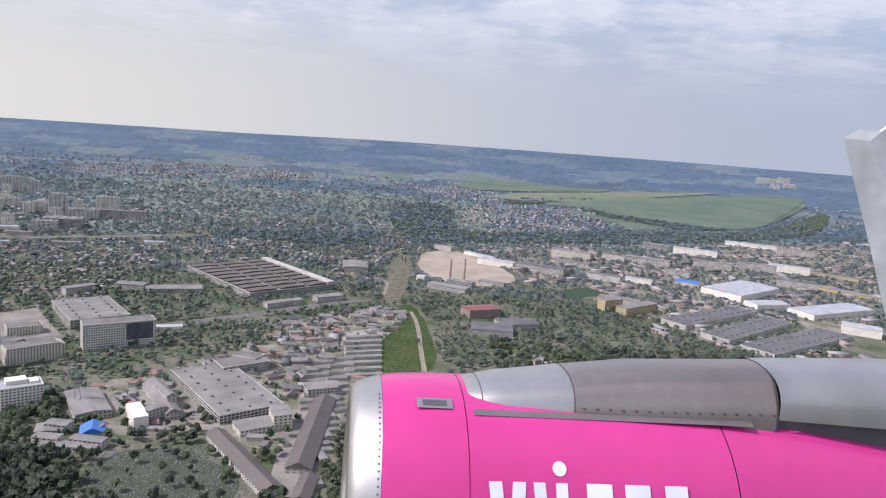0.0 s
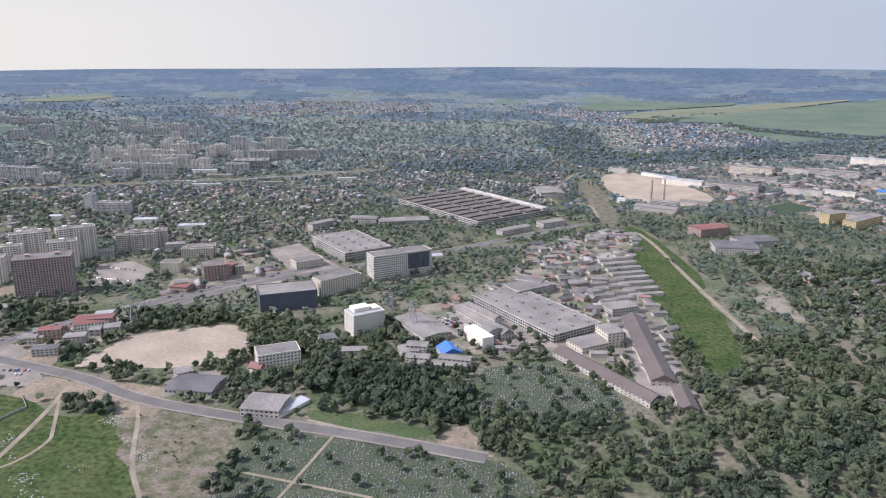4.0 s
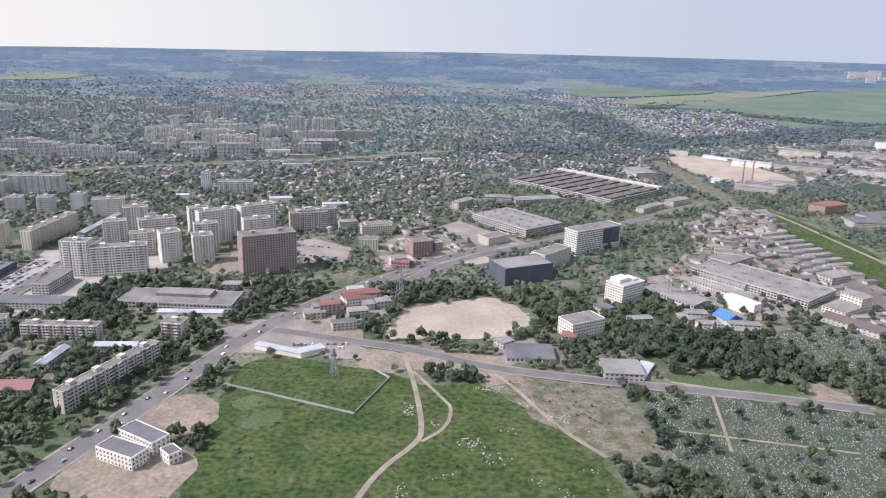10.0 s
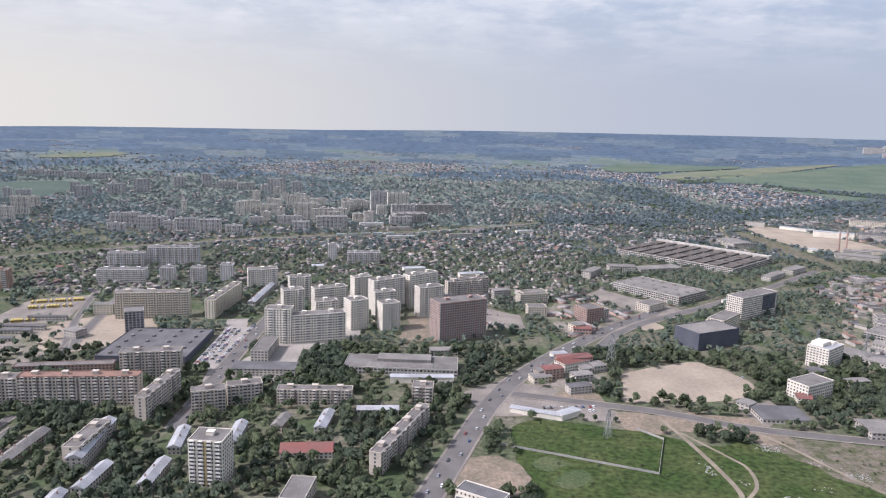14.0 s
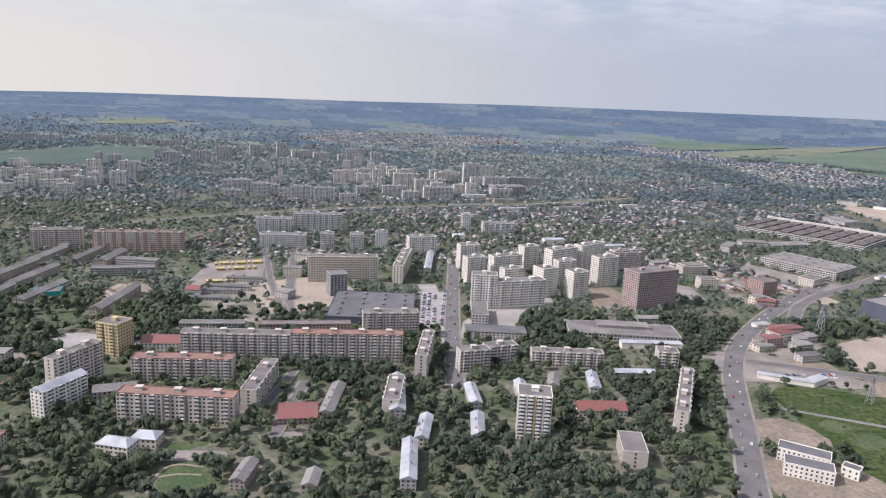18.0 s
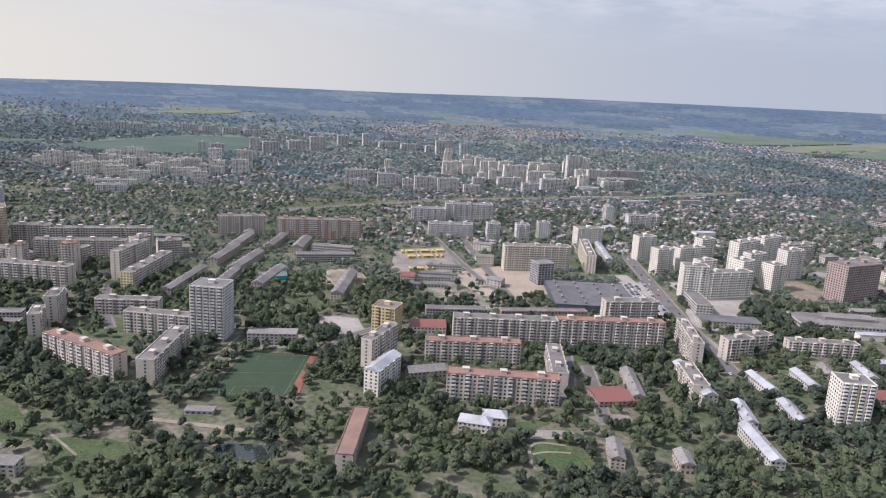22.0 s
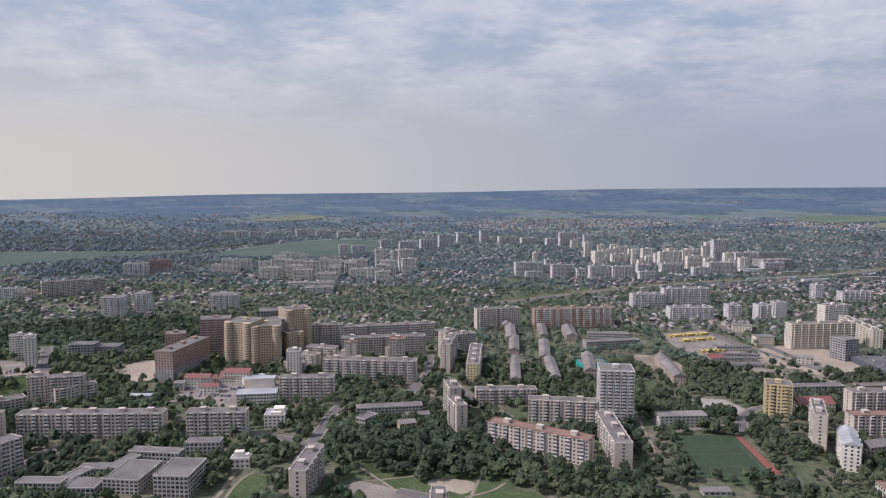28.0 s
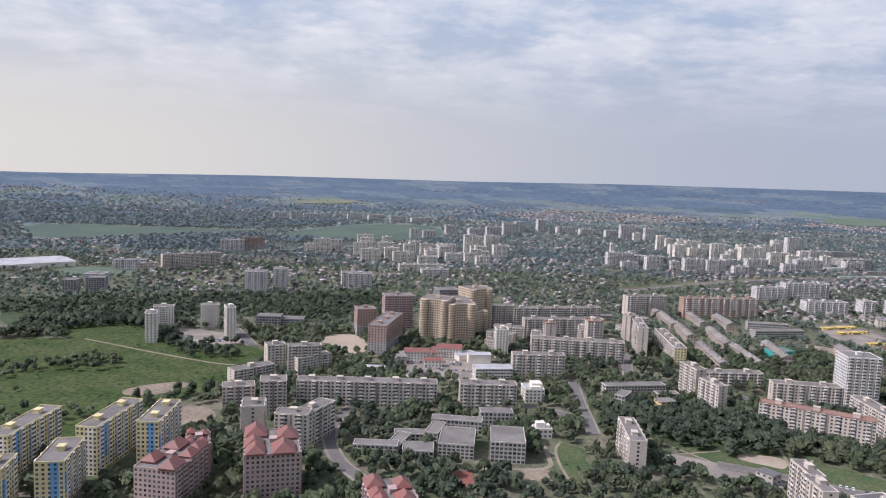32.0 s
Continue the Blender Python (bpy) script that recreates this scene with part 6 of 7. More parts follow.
# scattered rubble on the waste ground
n = 9000
x, y = rng.uniform(-385, -300, n), rng.uniform(190, 330, n)
ok = (busy_at(x, y) == 5) & (field_noise(x, y, 0.09) + rng.normal(0, 0.3, n) > 1.25)
x, y = x[ok], y[ok]
r = rng.uniform(0.12, 0.4, len(x))
stone = Solid().box(-1, -0.7, -0.2, 1, 0.7, 0.8)
stone = (np.array(stone.v, float) * np.array([1, 1, 1]), np.array([t for q in stone.f for t in ((q[0], q[1], q[2]), (q[0], q[2], q[3]))]))
scatter("rubble_cover", np.stack([x, y, r, r], 1), [stone], MAT["concrete"], "pale rubble strewn over weedy waste ground", "rubble")


def trunk_mesh(seed):
    r = random.Random(seed)
    s = Solid()
    rings = [(0.16, 0.0), (0.11, 0.6), (0.08, 1.2), (0.03, 1.9)]
    v, f = [], []
    for k, (rad, z) in enumerate(rings):
        for i in range(6):
            v.append((rad * math.cos(i * 1.047) + 0.04 * k * math.sin(seed), rad * math.sin(i * 1.047), z))
            if k:
                f.append(((k - 1) * 6 + i, (k - 1) * 6 + (i + 1) % 6, k * 6 + (i + 1) % 6, k * 6 + i))
    s.add(v, f)
    for _ in range(4):
        a, z = r.uniform(0, 6.28), r.uniform(0.6, 1.3)
        c, q = math.cos(a), math.sin(a)
        s.add([(0.04 * -q, 0.04 * c, z), (0.04 * q, -0.04 * c, z), (0, 0, z + 0.1), (0.55 * c, 0.55 * q, z + 0.5)], [(0, 1, 3), (1, 2, 3), (2, 0, 3)])
    return s.done("trunk", MAT["bark"])


models = []
for k in range(6):
    v, f = clump_crown(60, 60 + k)
    models.append((trunk_mesh(k), big_mesh("crown", v, f, MAT["leaf" if k % 2 else "leaf_dark"], True)))
for i, (x, y, r, q) in enumerate(single):
    t = tagged(new("tree"), "leafy green broad-crowned tree on rough ground", "tree", "trees nearest the flight line")
    t.matrix_basis = pose(x, y, 0, 0, 0, i * 47 % 360) @ Matrix.Diagonal((r, r, q, 1))
    part("trunk", models[i % 6][0], t)
    part("crown", models[i % 6][1], t)


# tall narrow poplars
POPLARS = [(-573, 434), (-566, 431), (-479, 425), (-476, 423), (-472, 421), (-477, 398), (-218, 357), (-212, 354), (-209, 362), (-201, 359), (-191, 357), (-184, 354), (-173, 351), (-974, 178), (-839, 410), (-843, 395), (-836, 383), (-848, 381), (-1192, 173), (-1189, 168), (-858, 350), (100, 754), (105, 751), (110, 747), (115, 744), (120, 741), (125, 737), (129, 734), (134, 731), (-309, 702), (-310, 675), (-290, 728), (-327, 739), (-39, 977), (-34, 973), (-278, 700), (-272, 690), (-438, 965), (-432, 966), (-424, 962), (-418, 963), (-475, 422), (-472, 426), (-468, 429), (-1182, 175), (-1180, 174), (-1140, 228)]
slim = [clump_crown(46, 90 + k, 2.3) for k in range(3)]
slim = [(trunk_mesh(20 + k), big_mesh("crown", v * (0.62, 0.62, 0.95), f, MAT["leaf_dark"], True)) for k, (v, f) in enumerate(slim)]
for i, (x, y) in enumerate(POPLARS):
    t = tagged(new("poplar"), "tall narrow dark green poplar among lower trees", "tree", "poplars of the town")
    t.matrix_basis = pose(x, y, 0, 0, 0, i * 67 % 360) @ Matrix.Diagonal((1.9, 1.9, 1.8 + 0.3 * math.sin(i * 2.3), 1))
    part("trunk", slim[i % 3][0], t)
    part("crown", slim[i % 3][1], t)


# ---- small houses ----
def house_shape(kind):
    s, r = Solid(), Solid()
    s.box(-1, -0.7, 0, 1, 0.7, 0.75)
    if kind == 0:
        r.gable(-1.1, -0.8, 0.72, 1.1, 0.8, 0.6)
    elif kind == 1:
        r.gable(-1.1, -0.8, 0.72, 1.1, 0.8, 0.62, 0.7)
    else:
        r.box(-1.05, -0.75, 0.72, 1.05, 0.75, 0.85)
    return s, r


def house_arrays(kind, which):
    s = house_shape(kind)[which]
    f = []
    for q in s.f:
        f += [(q[0], q[i], q[i + 1]) for i in range(1, len(q) - 1)]
    return np.array(s.v, float), np.array(f)


def house_spots(x0, x1, y0, y1, per, size, allow=(0,), gap=0.0):
    n = int((x1 - x0) * (y1 - y0) / per)
    x, y = rng.uniform(x0, x1, n), rng.uniform(y0, y1, n)
    keep = np.isin(busy_at(x, y), allow) & (field_noise(x, y, 0.02) > gap)
    x, y = x[keep], y[keep]
    r = rng.uniform(0.75, 1.3, len(x)) * size
    return np.stack([x, y, r, r], 1)


def along(pts, step):
    """Points and headings every so many metres along a line."""
    out = []
    for a, b in zip(pts, pts[1:]):
        a, b = Vector(a), Vector(b)
        n = max(1, int((b - a).length / step))
        out += [(a + (b - a) * (i / n), math.degrees(math.atan2(b.y - a.y, b.x - a.x))) for i in range(n)]
    return out


houses = house_spots(-900, -330, 560, 900, 130, 2.6, gap=-1.4)
outer = np.concatenate([house_spots(-2000, 500, 900, 1350, 300, 2.5, gap=-0.7), house_spots(-2100, 600, 1350, 1900, 800, 2.8, gap=-0.5), house_spots(-2000, -1000, 560, 950, 260, 2.6, gap=-0.8), house_spots(-330, -60, 830, 1300, 230, 2.6, gap=-0.6), house_spots(-2900, 1300, 1900, 2560, 1600, 3.0, gap=-0.2), house_spots(-2700, -2000, 1000, 1900, 900, 2.8, gap=0.0), house_spots(-1760, 520, 560, 2560, 260, 2.7, (6,), -9)])
works = np.concatenate([house_spots(-1215, -1130, 305, 380, 55, 2.2, (3,), -9), house_spots(-260, -20, 300, 720, 330, 3.0, (3,), -9), house_spots(-140, -20, 480, 730, 170, 3.5, (3,), -9), house_spots(-430, -330, 450, 600, 260, 3.5, (3,), -9), house_spots(80, 1000, 560, 1700, 1000, 4.4, (3,), -9)])
HOUSE_LABEL = ("small private house with a gabled grey roof among gardens", "small private house with a hipped brown roof among gardens", "low flat-roofed workshop in a dusty yard")


def small_model(kind, wall, roof):
    s, r = house_shape(kind)
    return s.done("wall", wall), r.done("roof", roof)


house_models = [(k, *small_model(k, WALL[w], MAT[m])) for k, w, m in ((0, "works", "grey_roof"), (1, "white", "brown_roof"), (0, "beige", "brown_roof"), (1, "works", "house_roof"), (0, "works", "rust_roof"), (0, "brick", "grey_roof"))]
shed_models = [(2, *small_model(k, WALL[w], MAT[m])) for k, w, m in ((2, "works", "flat_roof"), (0, "works", "grey_roof"), (2, "works", "grey_roof"), (0, "brick", "dark_roof"), (2, "works", "rust_roof"))]


def small_things(name, rows, models, category, group):
    for i, (x, y, r, q) in enumerate(rows):
        k, wall, roof = models[(i * 7) % len(models)]
        t = tagged(new(name), HOUSE_LABEL[k], category, group)
        t.matrix_basis = pose(x, y, 0, 0, 0, (15 if i % 3 else 105) + 20 * math.sin(i)) @ Matrix.Diagonal((r * (1.5 if name == "workshop" else 1.0), r, r * 0.95, 1))
        part("wall", wall, t)
        part("roof", roof, t)


small_things("house", houses[:180], house_models, "house", "houses of the garden quarter")
small_things("workshop", works[:150], shed_models, "shed", "sheds of the works")
for name, rows, kinds, words in (("house_cover", np.concatenate([houses[180:], outer]), (0, 1, 0), "small private houses with grey and brown roofs"), ("works_cover", works[150:], (2, 0, 2), "low sheds and workshops of the industrial quarter")):
    long = np.array((1.0, 1.0, 1.0) if name == "house_cover" else (1.9, 1.1, 0.8))
    scatter(name, rows, [(house_arrays(k, 0)[0] * long, house_arrays(k, 0)[1]) for k in kinds], MAT["house_wall"] if name == "house_cover" else WALL["brown"], words, "houses", True)
    scatter(name, rows, [(house_arrays(k, 1)[0] * long, house_arrays(k, 1)[1]) for k in kinds], MAT["house_roof" if name == "house_cover" else "shed_roof"], words, "houses", True)


# villages far out, on the climbing land
vx, vy = rng.uniform(-4000, 2800, 60000), rng.uniform(2300, 3900, 60000)
ok = (np.hypot(vx + 575, vy + 60) < 4000) & (field_noise(vx, vy, 0.0045) + 0.7 * field_noise(vx, vy, 0.021) + rng.normal(0, 0.35, len(vx)) > 1.75)
vx, vy = vx[ok], vy[ok]
vr = rng.uniform(1.6, 3.6, len(vx))
scatter("village_cover", np.stack([vx, vy, vr, vr * 0.8], 1), [house_arrays(k, 1) for k in (0, 1)], MAT["house_roof"], "far villages of pale roofs", "houses", True)


# ---- cars ----
def car_model(paint):
    body = Solid()
    v = [(x * 1.4, y * 0.56, z) for x, z in ((-1, 0.2), (1, 0.2), (1, 0.5), (0.35, 0.58), (-0.95, 0.6)) for y in (-1, 1)]
    body.add(v, [(0, 2, 4, 6, 8), (9, 7, 5, 3, 1), (0, 1, 3, 2), (2, 3, 5, 4), (4, 5, 7, 6), (6, 7, 9, 8), (8, 9, 1, 0)])
    cab = Solid()
    v = [(x * 1.4, y * s * 0.52, z) for x, z, s in ((-0.85, 0.58, 1), (0.45, 0.57, 1), (0.12, 0.92, 0.82), (-0.6, 0.92, 0.82)) for y in (-1, 1)]
    cab.add(v, [(0, 2, 4, 6), (7, 5, 3, 1), (2, 3, 5, 4), (6, 7, 1, 0)])
    body.box(-0.86, -0.42, 0.9, 0.18, 0.42, 0.94, True)
    wheel = Solid()
    ring = [(math.cos(a) * 0.21, 0.21 + math.sin(a) * 0.21) for a in (i * math.pi / 4 for i in range(8))]
    wheel.add([(x, y, z) for x, z in ring for y in (-0.55, -0.43, 0.43, 0.55)], [(4 * i, 4 * ((i + 1) % 8), 4 * ((i + 1) % 8) + 1, 4 * i + 1) for i in range(8)] + [(4 * i + 2, 4 * ((i + 1) % 8) + 2, 4 * ((i + 1) % 8) + 3, 4 * i + 3) for i in range(8)] + [tuple(range(k, 32, 4))[::-1] for k in (0, 2)] + [tuple(range(k, 32, 4)) for k in (1, 3)])
    return body.done("body", paint), cab.done("cabin_glass", MAT["glass"]), wheel.done("wheel_pair", MAT["dark_roof"])


PAINTS = [("white", material("white_car_paint", (0.75, 0.75, 0.75), rough=0.3)), ("silver", material("silver_car_paint", (0.42, 0.43, 0.45), rough=0.3, metal=0.4)), ("dark", material("dark_car_paint", (0.04, 0.04, 0.05), rough=0.25)), ("red", material("red_car_paint", (0.35, 0.03, 0.03), rough=0.3)), ("blue", material("blue_car_paint", (0.04, 0.09, 0.26), rough=0.3))]
cars = []
for word, paint in PAINTS:
    body, cab, wheel = car_model(paint)
    cars.append((word, body, cab, wheel))
count = 0


def car(x, y, heading, z=0.2):
    global count
    count += 1
    word, body, cab, wheel = cars[(0, 1, 2, 0, 1, 2, 4, 1, 0, 2, 1, 3, 0)[count * 5 % 13]]
    t = tagged(new("car"), word + " car standing on grey asphalt", "car", "cars of the town")
    t.matrix_basis = pose(x, y, z, 0, 0, heading)
    part("body", body, t)
    part("cabin_glass", cab, t)
    for u in (-0.85, 0.85):
        part("wheel_pair", wheel, t, "", pose(u, 0, 0))


ROADWAY = [(-527, 197), (-512, 240), (-488, 315), (-479, 338), (-465, 370), (-433, 418), (-379, 485), (-311, 555)]
for i, (p, a) in enumerate(along(ROADWAY, 7.5)):
    if (i * 5) % 7 < 5:
        s = 2.0 if i % 2 else -2.2
        car(p.x - s * math.sin(radians(a)), p.y + s * math.cos(radians(a)), a + (180 if s > 0 else 0))
for i, (p, a) in enumerate(along([(-647, 291), (-648, 381), (-646, 483), (-644, 568)], 13)):
    s = 1.8 if i % 2 else -1.8
    car(p.x + s, p.y, a)


def car_rows(x0, y0, x1, y1, rows, gap, step, fill, seed):
    """Parked cars in rows between two corners of a lot."""
    r = random.Random(seed)
    d = Vector((x1 - x0, y1 - y0))
    u = d.normalized()
    n = Vector((-u.y, u.x))
    for k in range(rows):
        for i in range(int(d.length / step)):
            if r.random() < fill:
                p = Vector((x0, y0)) + u * (i * step) + n * (k * gap)
                car(p.x, p.y, math.degrees(math.atan2(n.y, n.x)) + r.uniform(-4, 4), 0.14)


car_rows(-655, 392, -652, 480, 1, 4, 2.2, 0.7, 8)
car_rows(-668, 392, -668, 470, 1, 5, 2.0, 0.75, 1)
car_rows(-660, 385, -660, 470, 2, 4.2, 2.2, 0.6, 2)
car_rows(-196, 440, -165, 408, 3, 4.5, 2.0, 0.6, 3)
car_rows(-452, 323, -418, 327, 2, 5.5, 2.1, 0.75, 4)
car_rows(-312, 385, -300, 366, 1, 5, 2.2, 0.7, 5)
car_rows(-1198, 322, -1145, 326, 2, 9, 2.4, 0.6, 6)
car_rows(-1360, 366, -1334, 384, 2, 6, 2.4, 0.5, 7)

car_rows(-481, 500, -446, 495, 1, 4, 2.6, 0.7, 21)
car_rows(-485, 527, -455, 522, 1, 4, 2.8, 0.7, 22)
car_rows(-1007, 186, -977, 173, 1, 4, 2.4, 0.7, 11)
car_rows(-1214, 348, -1167, 347, 2, 4.5, 2.2, 0.75, 12)
car_rows(-1199, 337, -1177, 334, 1, 4, 2.3, 0.6, 13)


# ---- landmarks ----
def lattice_pylon(x, y, h, turn):
    t = tagged(new("pylon"), "grey steel lattice power pylon", "pylon", "power pylons")
    t.matrix_basis = pose(x, y, 0, 0, 0, turn)
    r = 0.09

    def bar(name, a, b, rad=r):
        a, b = Vector(a), Vector(b)
        d = b - a
        me = cached("bar", lambda: Solid().box(-1, -1, 0, 1, 1, 1, True).done("bar", MAT["metal"]))
        part(name, me, t, "", Matrix.Translation(a) @ d.to_track_quat("Z", "Y").to_matrix().to_4x4() @ Matrix.Diagonal((rad, rad, d.length, 1)))

    foot, top, n = h * 0.11, h * 0.02, 7
    for sx in (-1, 1):
        for sy in (-1, 1):
            bar("leg", (sx * foot, sy * foot, 0), (sx * top, sy * top, h), 0.12)
    for k in range(n):
        z0, z1 = h * k / n, h * (k + 1) / n
        w0, w1 = foot + (top - foot) * k / n, foot + (top - foot) * (k + 1) / n
        for s in (-1, 1):
            bar("brace", (-w0, s * w0, z0), (w1, s * w1, z1), 0.06)
            bar("brace", (s * w0, -w0, z0), (s * w1, w1, z1), 0.06)
    for z, w in ((h * 0.68, h * 0.16), (h * 0.8, h * 0.2), (h * 0.92, h * 0.14)):
        bar("crossarm", (-w, 0, z), (w, 0, z), 0.1)


for x, y, h, a in ((-394.6, 401.2, 24, 35), (-422.8, 293.4, 15, 35), (-210.3, 420.6, 21, 30), (-229.5, 448, 16.5, 30)):
    lattice_pylon(x, y, h, a)


def chimney_stack(x, y, h):
    t = tagged(new("smokestack"), "tall brown brick factory smokestack", "smokestack", "smokestacks")
    t.matrix_basis = pose(x, y, 0)
    for name, z0, z1, r0, r1, mat in (("base", 0, 4, 2.0, 1.9, WALL["brick"]), ("shaft", 4, h - 2, 1.6, 1.15, WALL["brown"]), ("cap", h - 2, h, 1.3, 1.3, WALL["concrete"])):
        s, n = Solid(), 16
        v = [(math.cos(2 * math.pi * i / n) * r, math.sin(2 * math.pi * i / n) * r, z) for r, z in ((r0, z0), (r1, z1)) for i in range(n)]
        s.add(v, [(i, (i + 1) % n, n + (i + 1) % n, n + i) for i in range(n)] + [tuple(range(n, 2 * n))])
        part(name, s.done(name, mat), t)


chimney_stack(26.8, 872.3, 29.3)
chimney_stack(44.9, 885.6, 28.2)

wall_line = [(-479, 281), (-452, 271), (-408, 254), (-394, 291), (-405, 303)]
fence = tagged(new("fence"), "low pale concrete panel fence round a meadow", "fence")
panel_me = Solid().box(-1.2, -0.07, 0, 1.2, 0.07, 1.15).done("fence_panel", MAT["concrete"])
post_me = Solid().box(-0.12, -0.12, 0, 0.12, 0.12, 1.35).done("post", MAT["concrete"])
for p, a in along(wall_line, 2.5):
    c, s = math.cos(radians(a)), math.sin(radians(a))
    part("fence_panel", panel_me, fence, "", pose(p.x + c * 1.25, p.y + s * 1.25, 0, 0, 0, a))
    part("post", post_me, fence, "", pose(p.x, p.y, 0, 0, 0, a))

BUS = material("yellow_bus_paint", (0.62, 0.47, 0.11), rough=0.4)
bus_body = Solid().box(-2.9, -0.75, 0.3, 2.9, 0.75, 1.9, True).done("body", BUS)
bus_roof = Solid().box(-2.7, -0.65, 1.9, 2.7, 0.65, 2.0).done("roof", BUS)
bus_glass = Solid().box(-2.92, -0.77, 1.05, 2.92, 0.77, 1.6, True).done("glazing", MAT["glass"])
bus_axle = Solid().box(-0.35, -0.72, 0, 0.35, 0.72, 0.6, True).done("wheel", MAT["dark_roof"])
for k, (ax, ay, bx, by, n) in enumerate(((-849, 527, -812, 541, 20), (-842, 510, -812, 521, 14), (-840, 470, -818, 477, 11))):
    for i in range(n):
        f = i / n
        if (i * 5 + k) % 7 in (2, 5):
            continue
        t = tagged(new("bus"), "yellow minibus parked in the depot yard", "bus", "buses of the depot")
        t.matrix_basis = pose(ax + (bx - ax) * f, ay + (by - ay) * f, 0.12, 0, 0, 108)
        part("body", bus_body, t)
        part("roof", bus_roof, t)
        part("glazing", bus_glass, t)
        part("wheel", bus_axle, t, "", pose(-1.8, 0, 0))
        part("wheel", bus_axle, t, "", pose(1.8, 0, 0))

wagon_body = Solid().box(-7, -1.0, 0.5, 7, 1.0, 2.4, True).done("wagon", material("pale_green_wagon", (0.42, 0.5, 0.44), rough=0.5))
wagon_roof = Solid().gable(-7, -1.05, 2.4, 7, 1.05, 0.35).done("roof", MAT["white_roof"])
for k, line in enumerate((((-640, 910), (-560, 935)), ((-529, 943), (-470, 985)))):
    t = tagged(new("train"), "pale green passenger train on the railway", "train")
    for p, a in along(line, 15):
        w = part("wagon", wagon_body, t, "", pose(p.x, p.y, 0.3, 0, 0, a))
        part("roof", wagon_roof, w)

# white lines and goals of the football pitch
PITCH = [Vector(p) for p in ((-913, 224), (-912, 280), (-877, 282), (-877, 230))]
CHALK = material("white_line_paint", (0.16, 0.2, 0.14))


def pitch_at(u, v):
    return PITCH[0] * (1 - u) * (1 - v) + PITCH[1] * (1 - u) * v + PITCH[2] * u * v + PITCH[3] * u * (1 - v)


def pitch_line(u0, v0, u1, v1):
    a, b = pitch_at(u0, v0), pitch_at(u1, v1)
    d = (b - a).normalized() * 0.09
    n = Vector((-d.y, d.x))
    me = mesh_of("line", [(*(a - n), 0.19), (*(a + n), 0.19), (*(b + n), 0.19), (*(b - n), 0.19)], [(3, 2, 1, 0)], CHALK)
    tagged(new("marking", me), "white painted line on the pitch", "marking", "pitch markings", "structure")


for row in ((0.05, 0.04, 0.95, 0.04), (0.05, 0.96, 0.95, 0.96), (0.05, 0.04, 0.05, 0.96), (0.95, 0.04, 0.95, 0.96), (0.05, 0.5, 0.95, 0.5), (0.25, 0.04, 0.25, 0.2), (0.75, 0.04, 0.75, 0.2), (0.25, 0.2, 0.75, 0.2), (0.25, 0.96, 0.25, 0.8), (0.75, 0.96, 0.75, 0.8), (0.25, 0.8, 0.75, 0.8)):
    pitch_line(*row)

# graves of the cemetery
gr = np.random.default_rng(11)
gx, gy = gr.uniform(-275, -60, 14000), gr.uniform(190, 385, 14000)
ok = busy_at(gx, gy) == 4
gx, gy = np.round(gx[ok] / 1.5) * 1.5 + gr.uniform(-0.3, 0.3, ok.sum()), np.round(gy[ok] / 1.2) * 1.2
box = Solid().box(-0.25, -0.08, 0.05, 0.25, 0.08, 0.8).box(-0.28, -0.9, 0.05, 0.28, -0.1, 0.22)
ga = (np.array(box.v, float), np.array([t for q in box.f for t in ((q[0], q[1], q[2]), (q[0], q[2], q[3]))]))
scatter("grave_cover", np.stack([gx, gy, np.full(len(gx), 0.8), gr.uniform(0.6, 1.1, len(gx))], 1), [ga], MAT["stone"], "rows of grey gravestones in the cemetery", "graves")


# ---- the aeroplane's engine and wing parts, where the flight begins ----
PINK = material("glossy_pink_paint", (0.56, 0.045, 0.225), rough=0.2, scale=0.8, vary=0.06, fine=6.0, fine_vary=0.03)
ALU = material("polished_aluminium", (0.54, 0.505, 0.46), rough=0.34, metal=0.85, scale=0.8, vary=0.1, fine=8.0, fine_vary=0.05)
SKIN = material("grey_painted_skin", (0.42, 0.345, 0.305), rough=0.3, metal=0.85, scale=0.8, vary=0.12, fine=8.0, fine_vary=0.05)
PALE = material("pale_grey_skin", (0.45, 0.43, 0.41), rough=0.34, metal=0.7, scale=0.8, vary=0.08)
DARK_GREY = material("dark_grey_skin", (0.10, 0.10, 0.105), rough=0.5, scale=0.8, vary=0.15)
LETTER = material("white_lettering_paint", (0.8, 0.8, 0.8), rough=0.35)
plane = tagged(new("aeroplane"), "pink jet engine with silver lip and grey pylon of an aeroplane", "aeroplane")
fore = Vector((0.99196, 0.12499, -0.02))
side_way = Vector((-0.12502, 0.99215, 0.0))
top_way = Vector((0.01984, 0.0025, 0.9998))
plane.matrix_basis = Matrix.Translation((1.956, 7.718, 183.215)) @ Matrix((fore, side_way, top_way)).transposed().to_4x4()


def lathe(name, profile, mat, n=96):
    v, f = [], []
    for k, (s, r) in enumerate(profile):
        for i in range(n):
            a = 2 * math.pi * i / n
            v.append((s, r * math.cos(a), r * math.sin(a)))
            if k:
                f.append(((k - 1) * n + i, (k - 1) * n + (i + 1) % n, k * n + (i + 1) % n, k * n + i))
    me = mesh_of(name, v, f, mat)
    for p in me.polygons:
        p.use_smooth = True
    return part(name, me, plane)


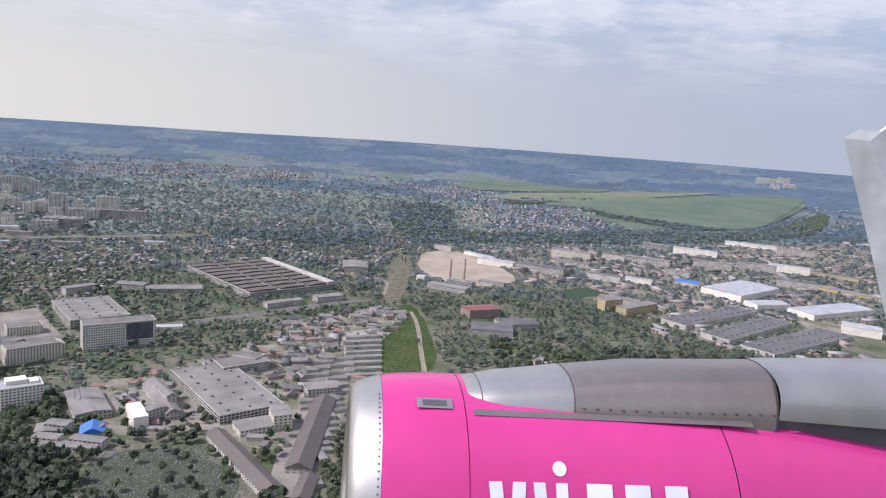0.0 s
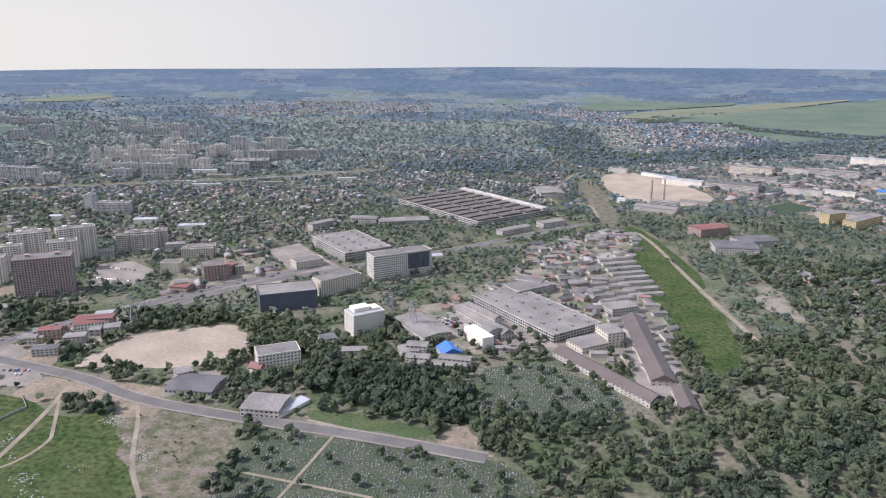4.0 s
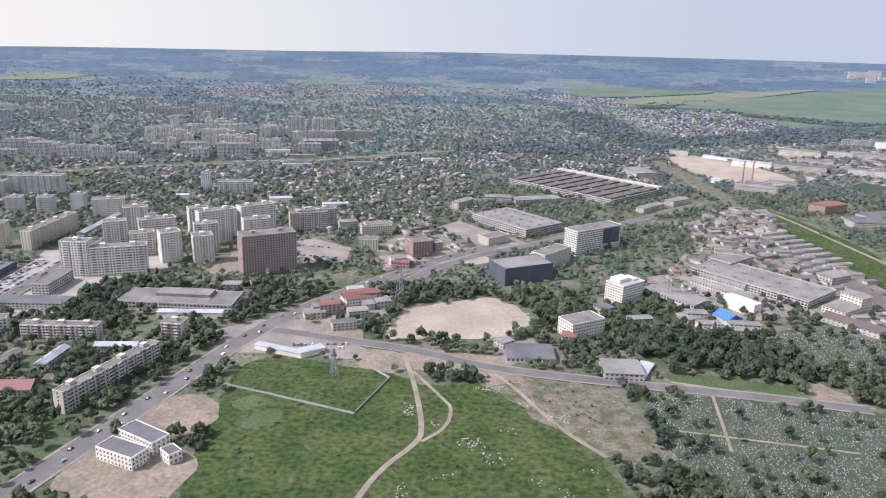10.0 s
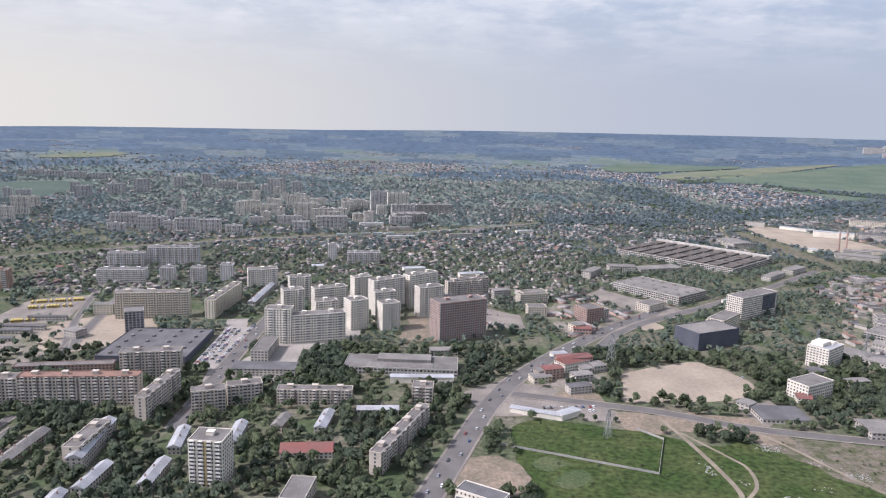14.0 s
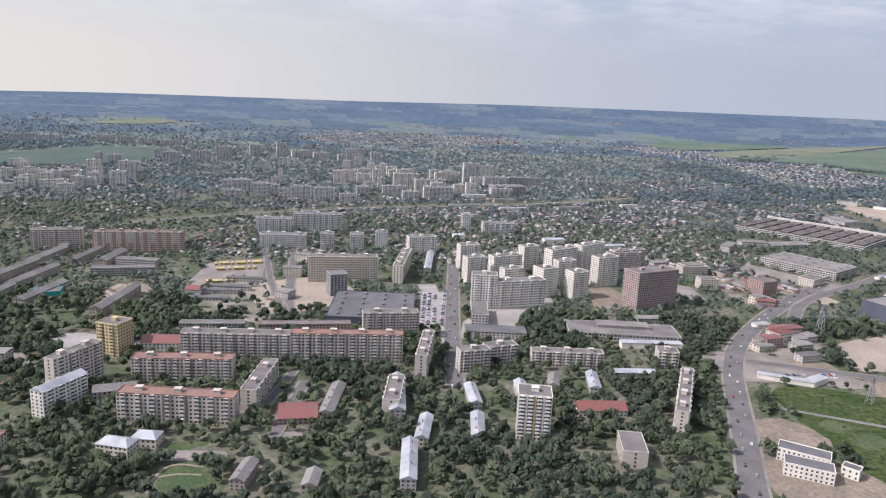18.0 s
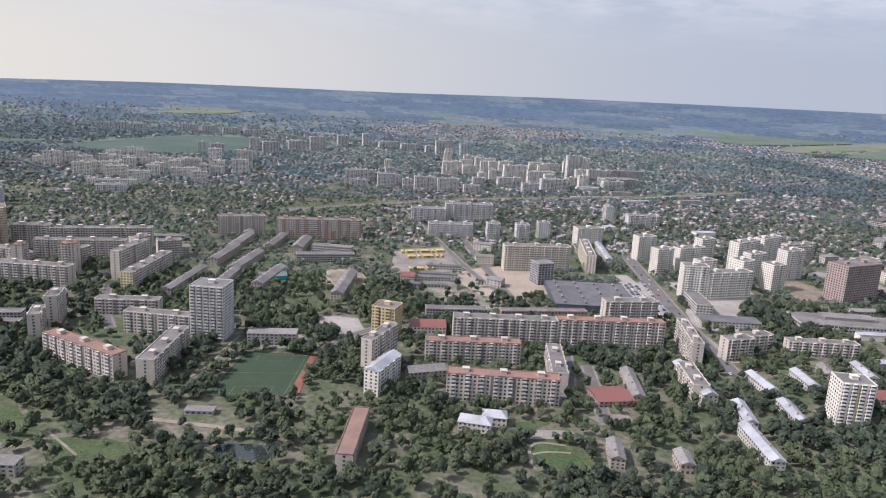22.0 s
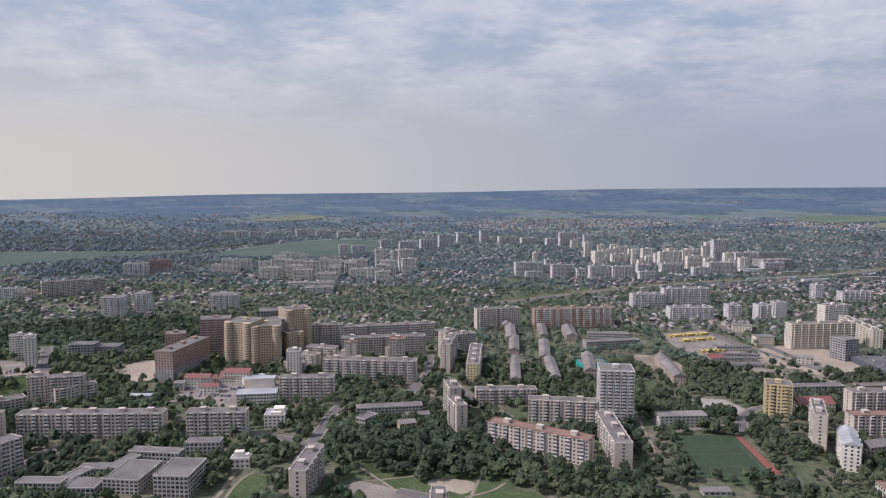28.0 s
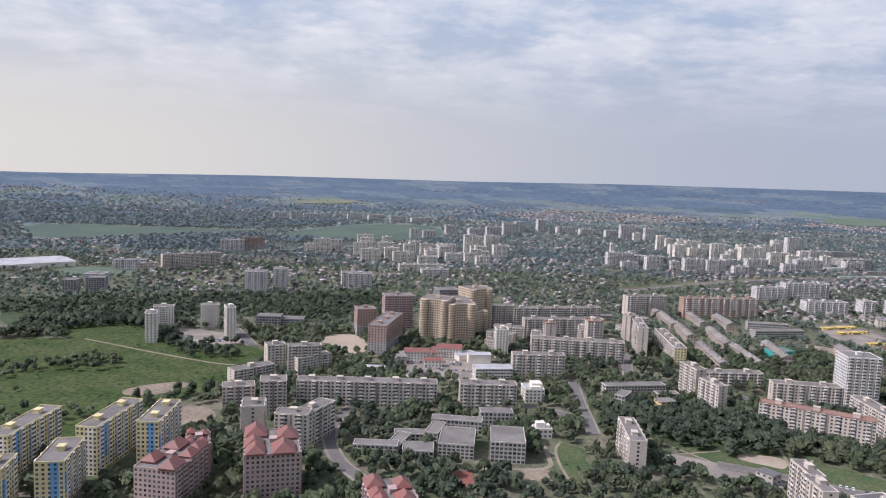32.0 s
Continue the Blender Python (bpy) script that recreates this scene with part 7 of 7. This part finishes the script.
lip_r = [(0.25, 0.86), (0.08, 0.89), (0.0, 0.93), (-0.03, 0.97), (-0.02, 1.02), (0.04, 1.065), (0.12, 1.10), (0.24, 1.135)]
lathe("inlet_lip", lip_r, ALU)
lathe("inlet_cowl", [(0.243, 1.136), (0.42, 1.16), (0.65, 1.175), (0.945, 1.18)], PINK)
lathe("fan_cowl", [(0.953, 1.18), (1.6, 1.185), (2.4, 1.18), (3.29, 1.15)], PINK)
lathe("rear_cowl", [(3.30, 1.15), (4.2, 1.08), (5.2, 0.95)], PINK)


def ridge(name, stations, mat):
    """A rounded fairing along the top: rows of place, half-width, foot height and top height."""
    v, f, n = [], [], 14
    for k, (s, w, z0, z1) in enumerate(stations):
        for i in range(n + 1):
            a = math.pi * i / n
            v.append((s, -w * math.copysign(abs(math.cos(a)) ** 0.8, math.cos(a)), z0 + (z1 - z0) * math.sin(a) ** 0.7))
        if k:
            f += [((k - 1) * (n + 1) + i, (k - 1) * (n + 1) + i + 1, k * (n + 1) + i + 1, k * (n + 1) + i) for i in range(n)]
    me = mesh_of(name, v, f, mat)
    for p in me.polygons:
        p.use_smooth = True
    return part(name, me, plane)


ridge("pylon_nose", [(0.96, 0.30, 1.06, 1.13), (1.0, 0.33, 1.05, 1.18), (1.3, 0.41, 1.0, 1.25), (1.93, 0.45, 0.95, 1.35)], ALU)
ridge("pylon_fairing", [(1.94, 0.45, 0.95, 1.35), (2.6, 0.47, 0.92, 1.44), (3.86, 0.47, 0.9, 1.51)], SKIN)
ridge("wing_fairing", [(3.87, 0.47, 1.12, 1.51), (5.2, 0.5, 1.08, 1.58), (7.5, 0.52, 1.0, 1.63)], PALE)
part("pylon", Solid().box(3.4, -0.42, 0.2, 7.5, 0.42, 1.15, True).done("pylon", DARK_GREY), plane)


# panel seams and fasteners of the pylon
for s0 in (1.12, 1.935, 3.865):
    w0 = float(np.interp(s0, (1.0, 1.3, 1.93, 2.6, 3.86), (0.33, 0.41, 0.45, 0.47, 0.47)))
    b0 = float(np.interp(s0, (1.0, 1.3, 1.93, 2.6, 3.86), (1.05, 1.0, 0.95, 0.92, 0.9)))
    t0 = float(np.interp(s0, (1.0, 1.3, 1.93, 2.6, 3.86), (1.18, 1.25, 1.35, 1.44, 1.51)))
    ridge("panel_seam", [(s0 - 0.006, w0 + 0.004, b0, t0 + 0.004), (s0 + 0.006, w0 + 0.004, b0, t0 + 0.004)], DARK_GREY)
bolt_me = Solid().box(-0.009, -0.009, -0.004, 0.009, 0.009, 0.005, True).done("fastener", DARK_GREY)
for i in range(16):
    s0 = 2.02 + 0.12 * i
    part("fastener", bolt_me, plane, "", pose(s0, -0.455 - 0.01 * (s0 > 2.3), float(np.interp(s0, (1.93, 2.6, 3.86), (1.14, 1.14, 1.16))), 90, 0, 0))


def on_cowl(s, deg, r=1.187):
    return (s, -r * math.sin(radians(deg)), r * math.cos(radians(deg)))


def decal(name, corners, mat, words="", lift=1.19):
    v, f = [], []
    if len(corners) == 4:  # bent round the cowl
        (s0, d0), (s1, _), (s2, d2), (s3, _) = corners
        for i in range(7):
            k = i / 6
            v += [on_cowl(s0 + (s3 - s0) * k, d0 + (d2 - d0) * k, lift), on_cowl(s1 + (s2 - s1) * k, d0 + (d2 - d0) * k, lift)]
            if i:
                f.append((2 * i - 2, 2 * i, 2 * i + 1, 2 * i - 1))
    else:
        v, f = [on_cowl(s, d, lift) for s, d in corners], [tuple(range(len(corners))[::-1])]
    part(name, mesh_of(name, v, f, mat), plane, words)


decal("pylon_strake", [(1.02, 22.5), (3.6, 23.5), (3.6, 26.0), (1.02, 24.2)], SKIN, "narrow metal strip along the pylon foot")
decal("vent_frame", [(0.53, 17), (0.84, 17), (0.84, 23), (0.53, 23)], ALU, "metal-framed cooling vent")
# flat dark sheet: the shade inside the vent opening, painted on the cowl
decal("vent_slot", [(0.58, 18.3), (0.79, 18.3), (0.79, 21.6), (0.58, 21.6)], DARK_GREY, "", 1.193)
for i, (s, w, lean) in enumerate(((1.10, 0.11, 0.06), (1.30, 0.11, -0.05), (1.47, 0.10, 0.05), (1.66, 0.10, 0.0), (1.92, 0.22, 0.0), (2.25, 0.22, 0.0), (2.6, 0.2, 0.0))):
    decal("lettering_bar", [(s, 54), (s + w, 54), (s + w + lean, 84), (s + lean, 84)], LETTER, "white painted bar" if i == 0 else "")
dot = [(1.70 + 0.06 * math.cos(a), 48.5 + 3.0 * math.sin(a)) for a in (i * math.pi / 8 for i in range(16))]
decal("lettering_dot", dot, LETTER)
rivet = Solid().box(-0.007, -0.007, 0, 0.007, 0.007, 0.005)
rivet_me = rivet.done("rivet", DARK_GREY)
for i in range(34):
    d = 12 + 3 * i
    p = Vector(on_cowl(0.215, d, 1.13))
    part("rivet", rivet_me, plane, "", Matrix.Translation(p) @ Vector((0, -math.sin(radians(d)), math.cos(radians(d)))).to_track_quat("Z", "X").to_matrix().to_4x4())
blade = Solid()
st = [(-1.2, 13.4, 16.6, 0.16), (1.7, 12.05, 14.6, 0.12), (4.16, 10.84, 12.7, 0.06), (4.4, 11.2, 12.7, 0.05)]
bv, bf = [], []
WHITE = material("white_wing_paint", (0.72, 0.72, 0.71), rough=0.35, scale=0.8, vary=0.08)
for k, (z, s0, s1, w) in enumerate(st):
    tip = 0.9 if k == 3 else 0.0
    bv += [(s0, 8.84, z), (s0 + (s1 - s0) * 0.35, 8.84 - w, z), (s1, 8.84, z + tip), (s0 + (s1 - s0) * 0.35, 8.84 + w, z)]
    if k:
        bf += [(4 * k - 4 + i, 4 * k - 4 + (i + 1) % 4, 4 * k + (i + 1) % 4, 4 * k + i) for i in range(4)]
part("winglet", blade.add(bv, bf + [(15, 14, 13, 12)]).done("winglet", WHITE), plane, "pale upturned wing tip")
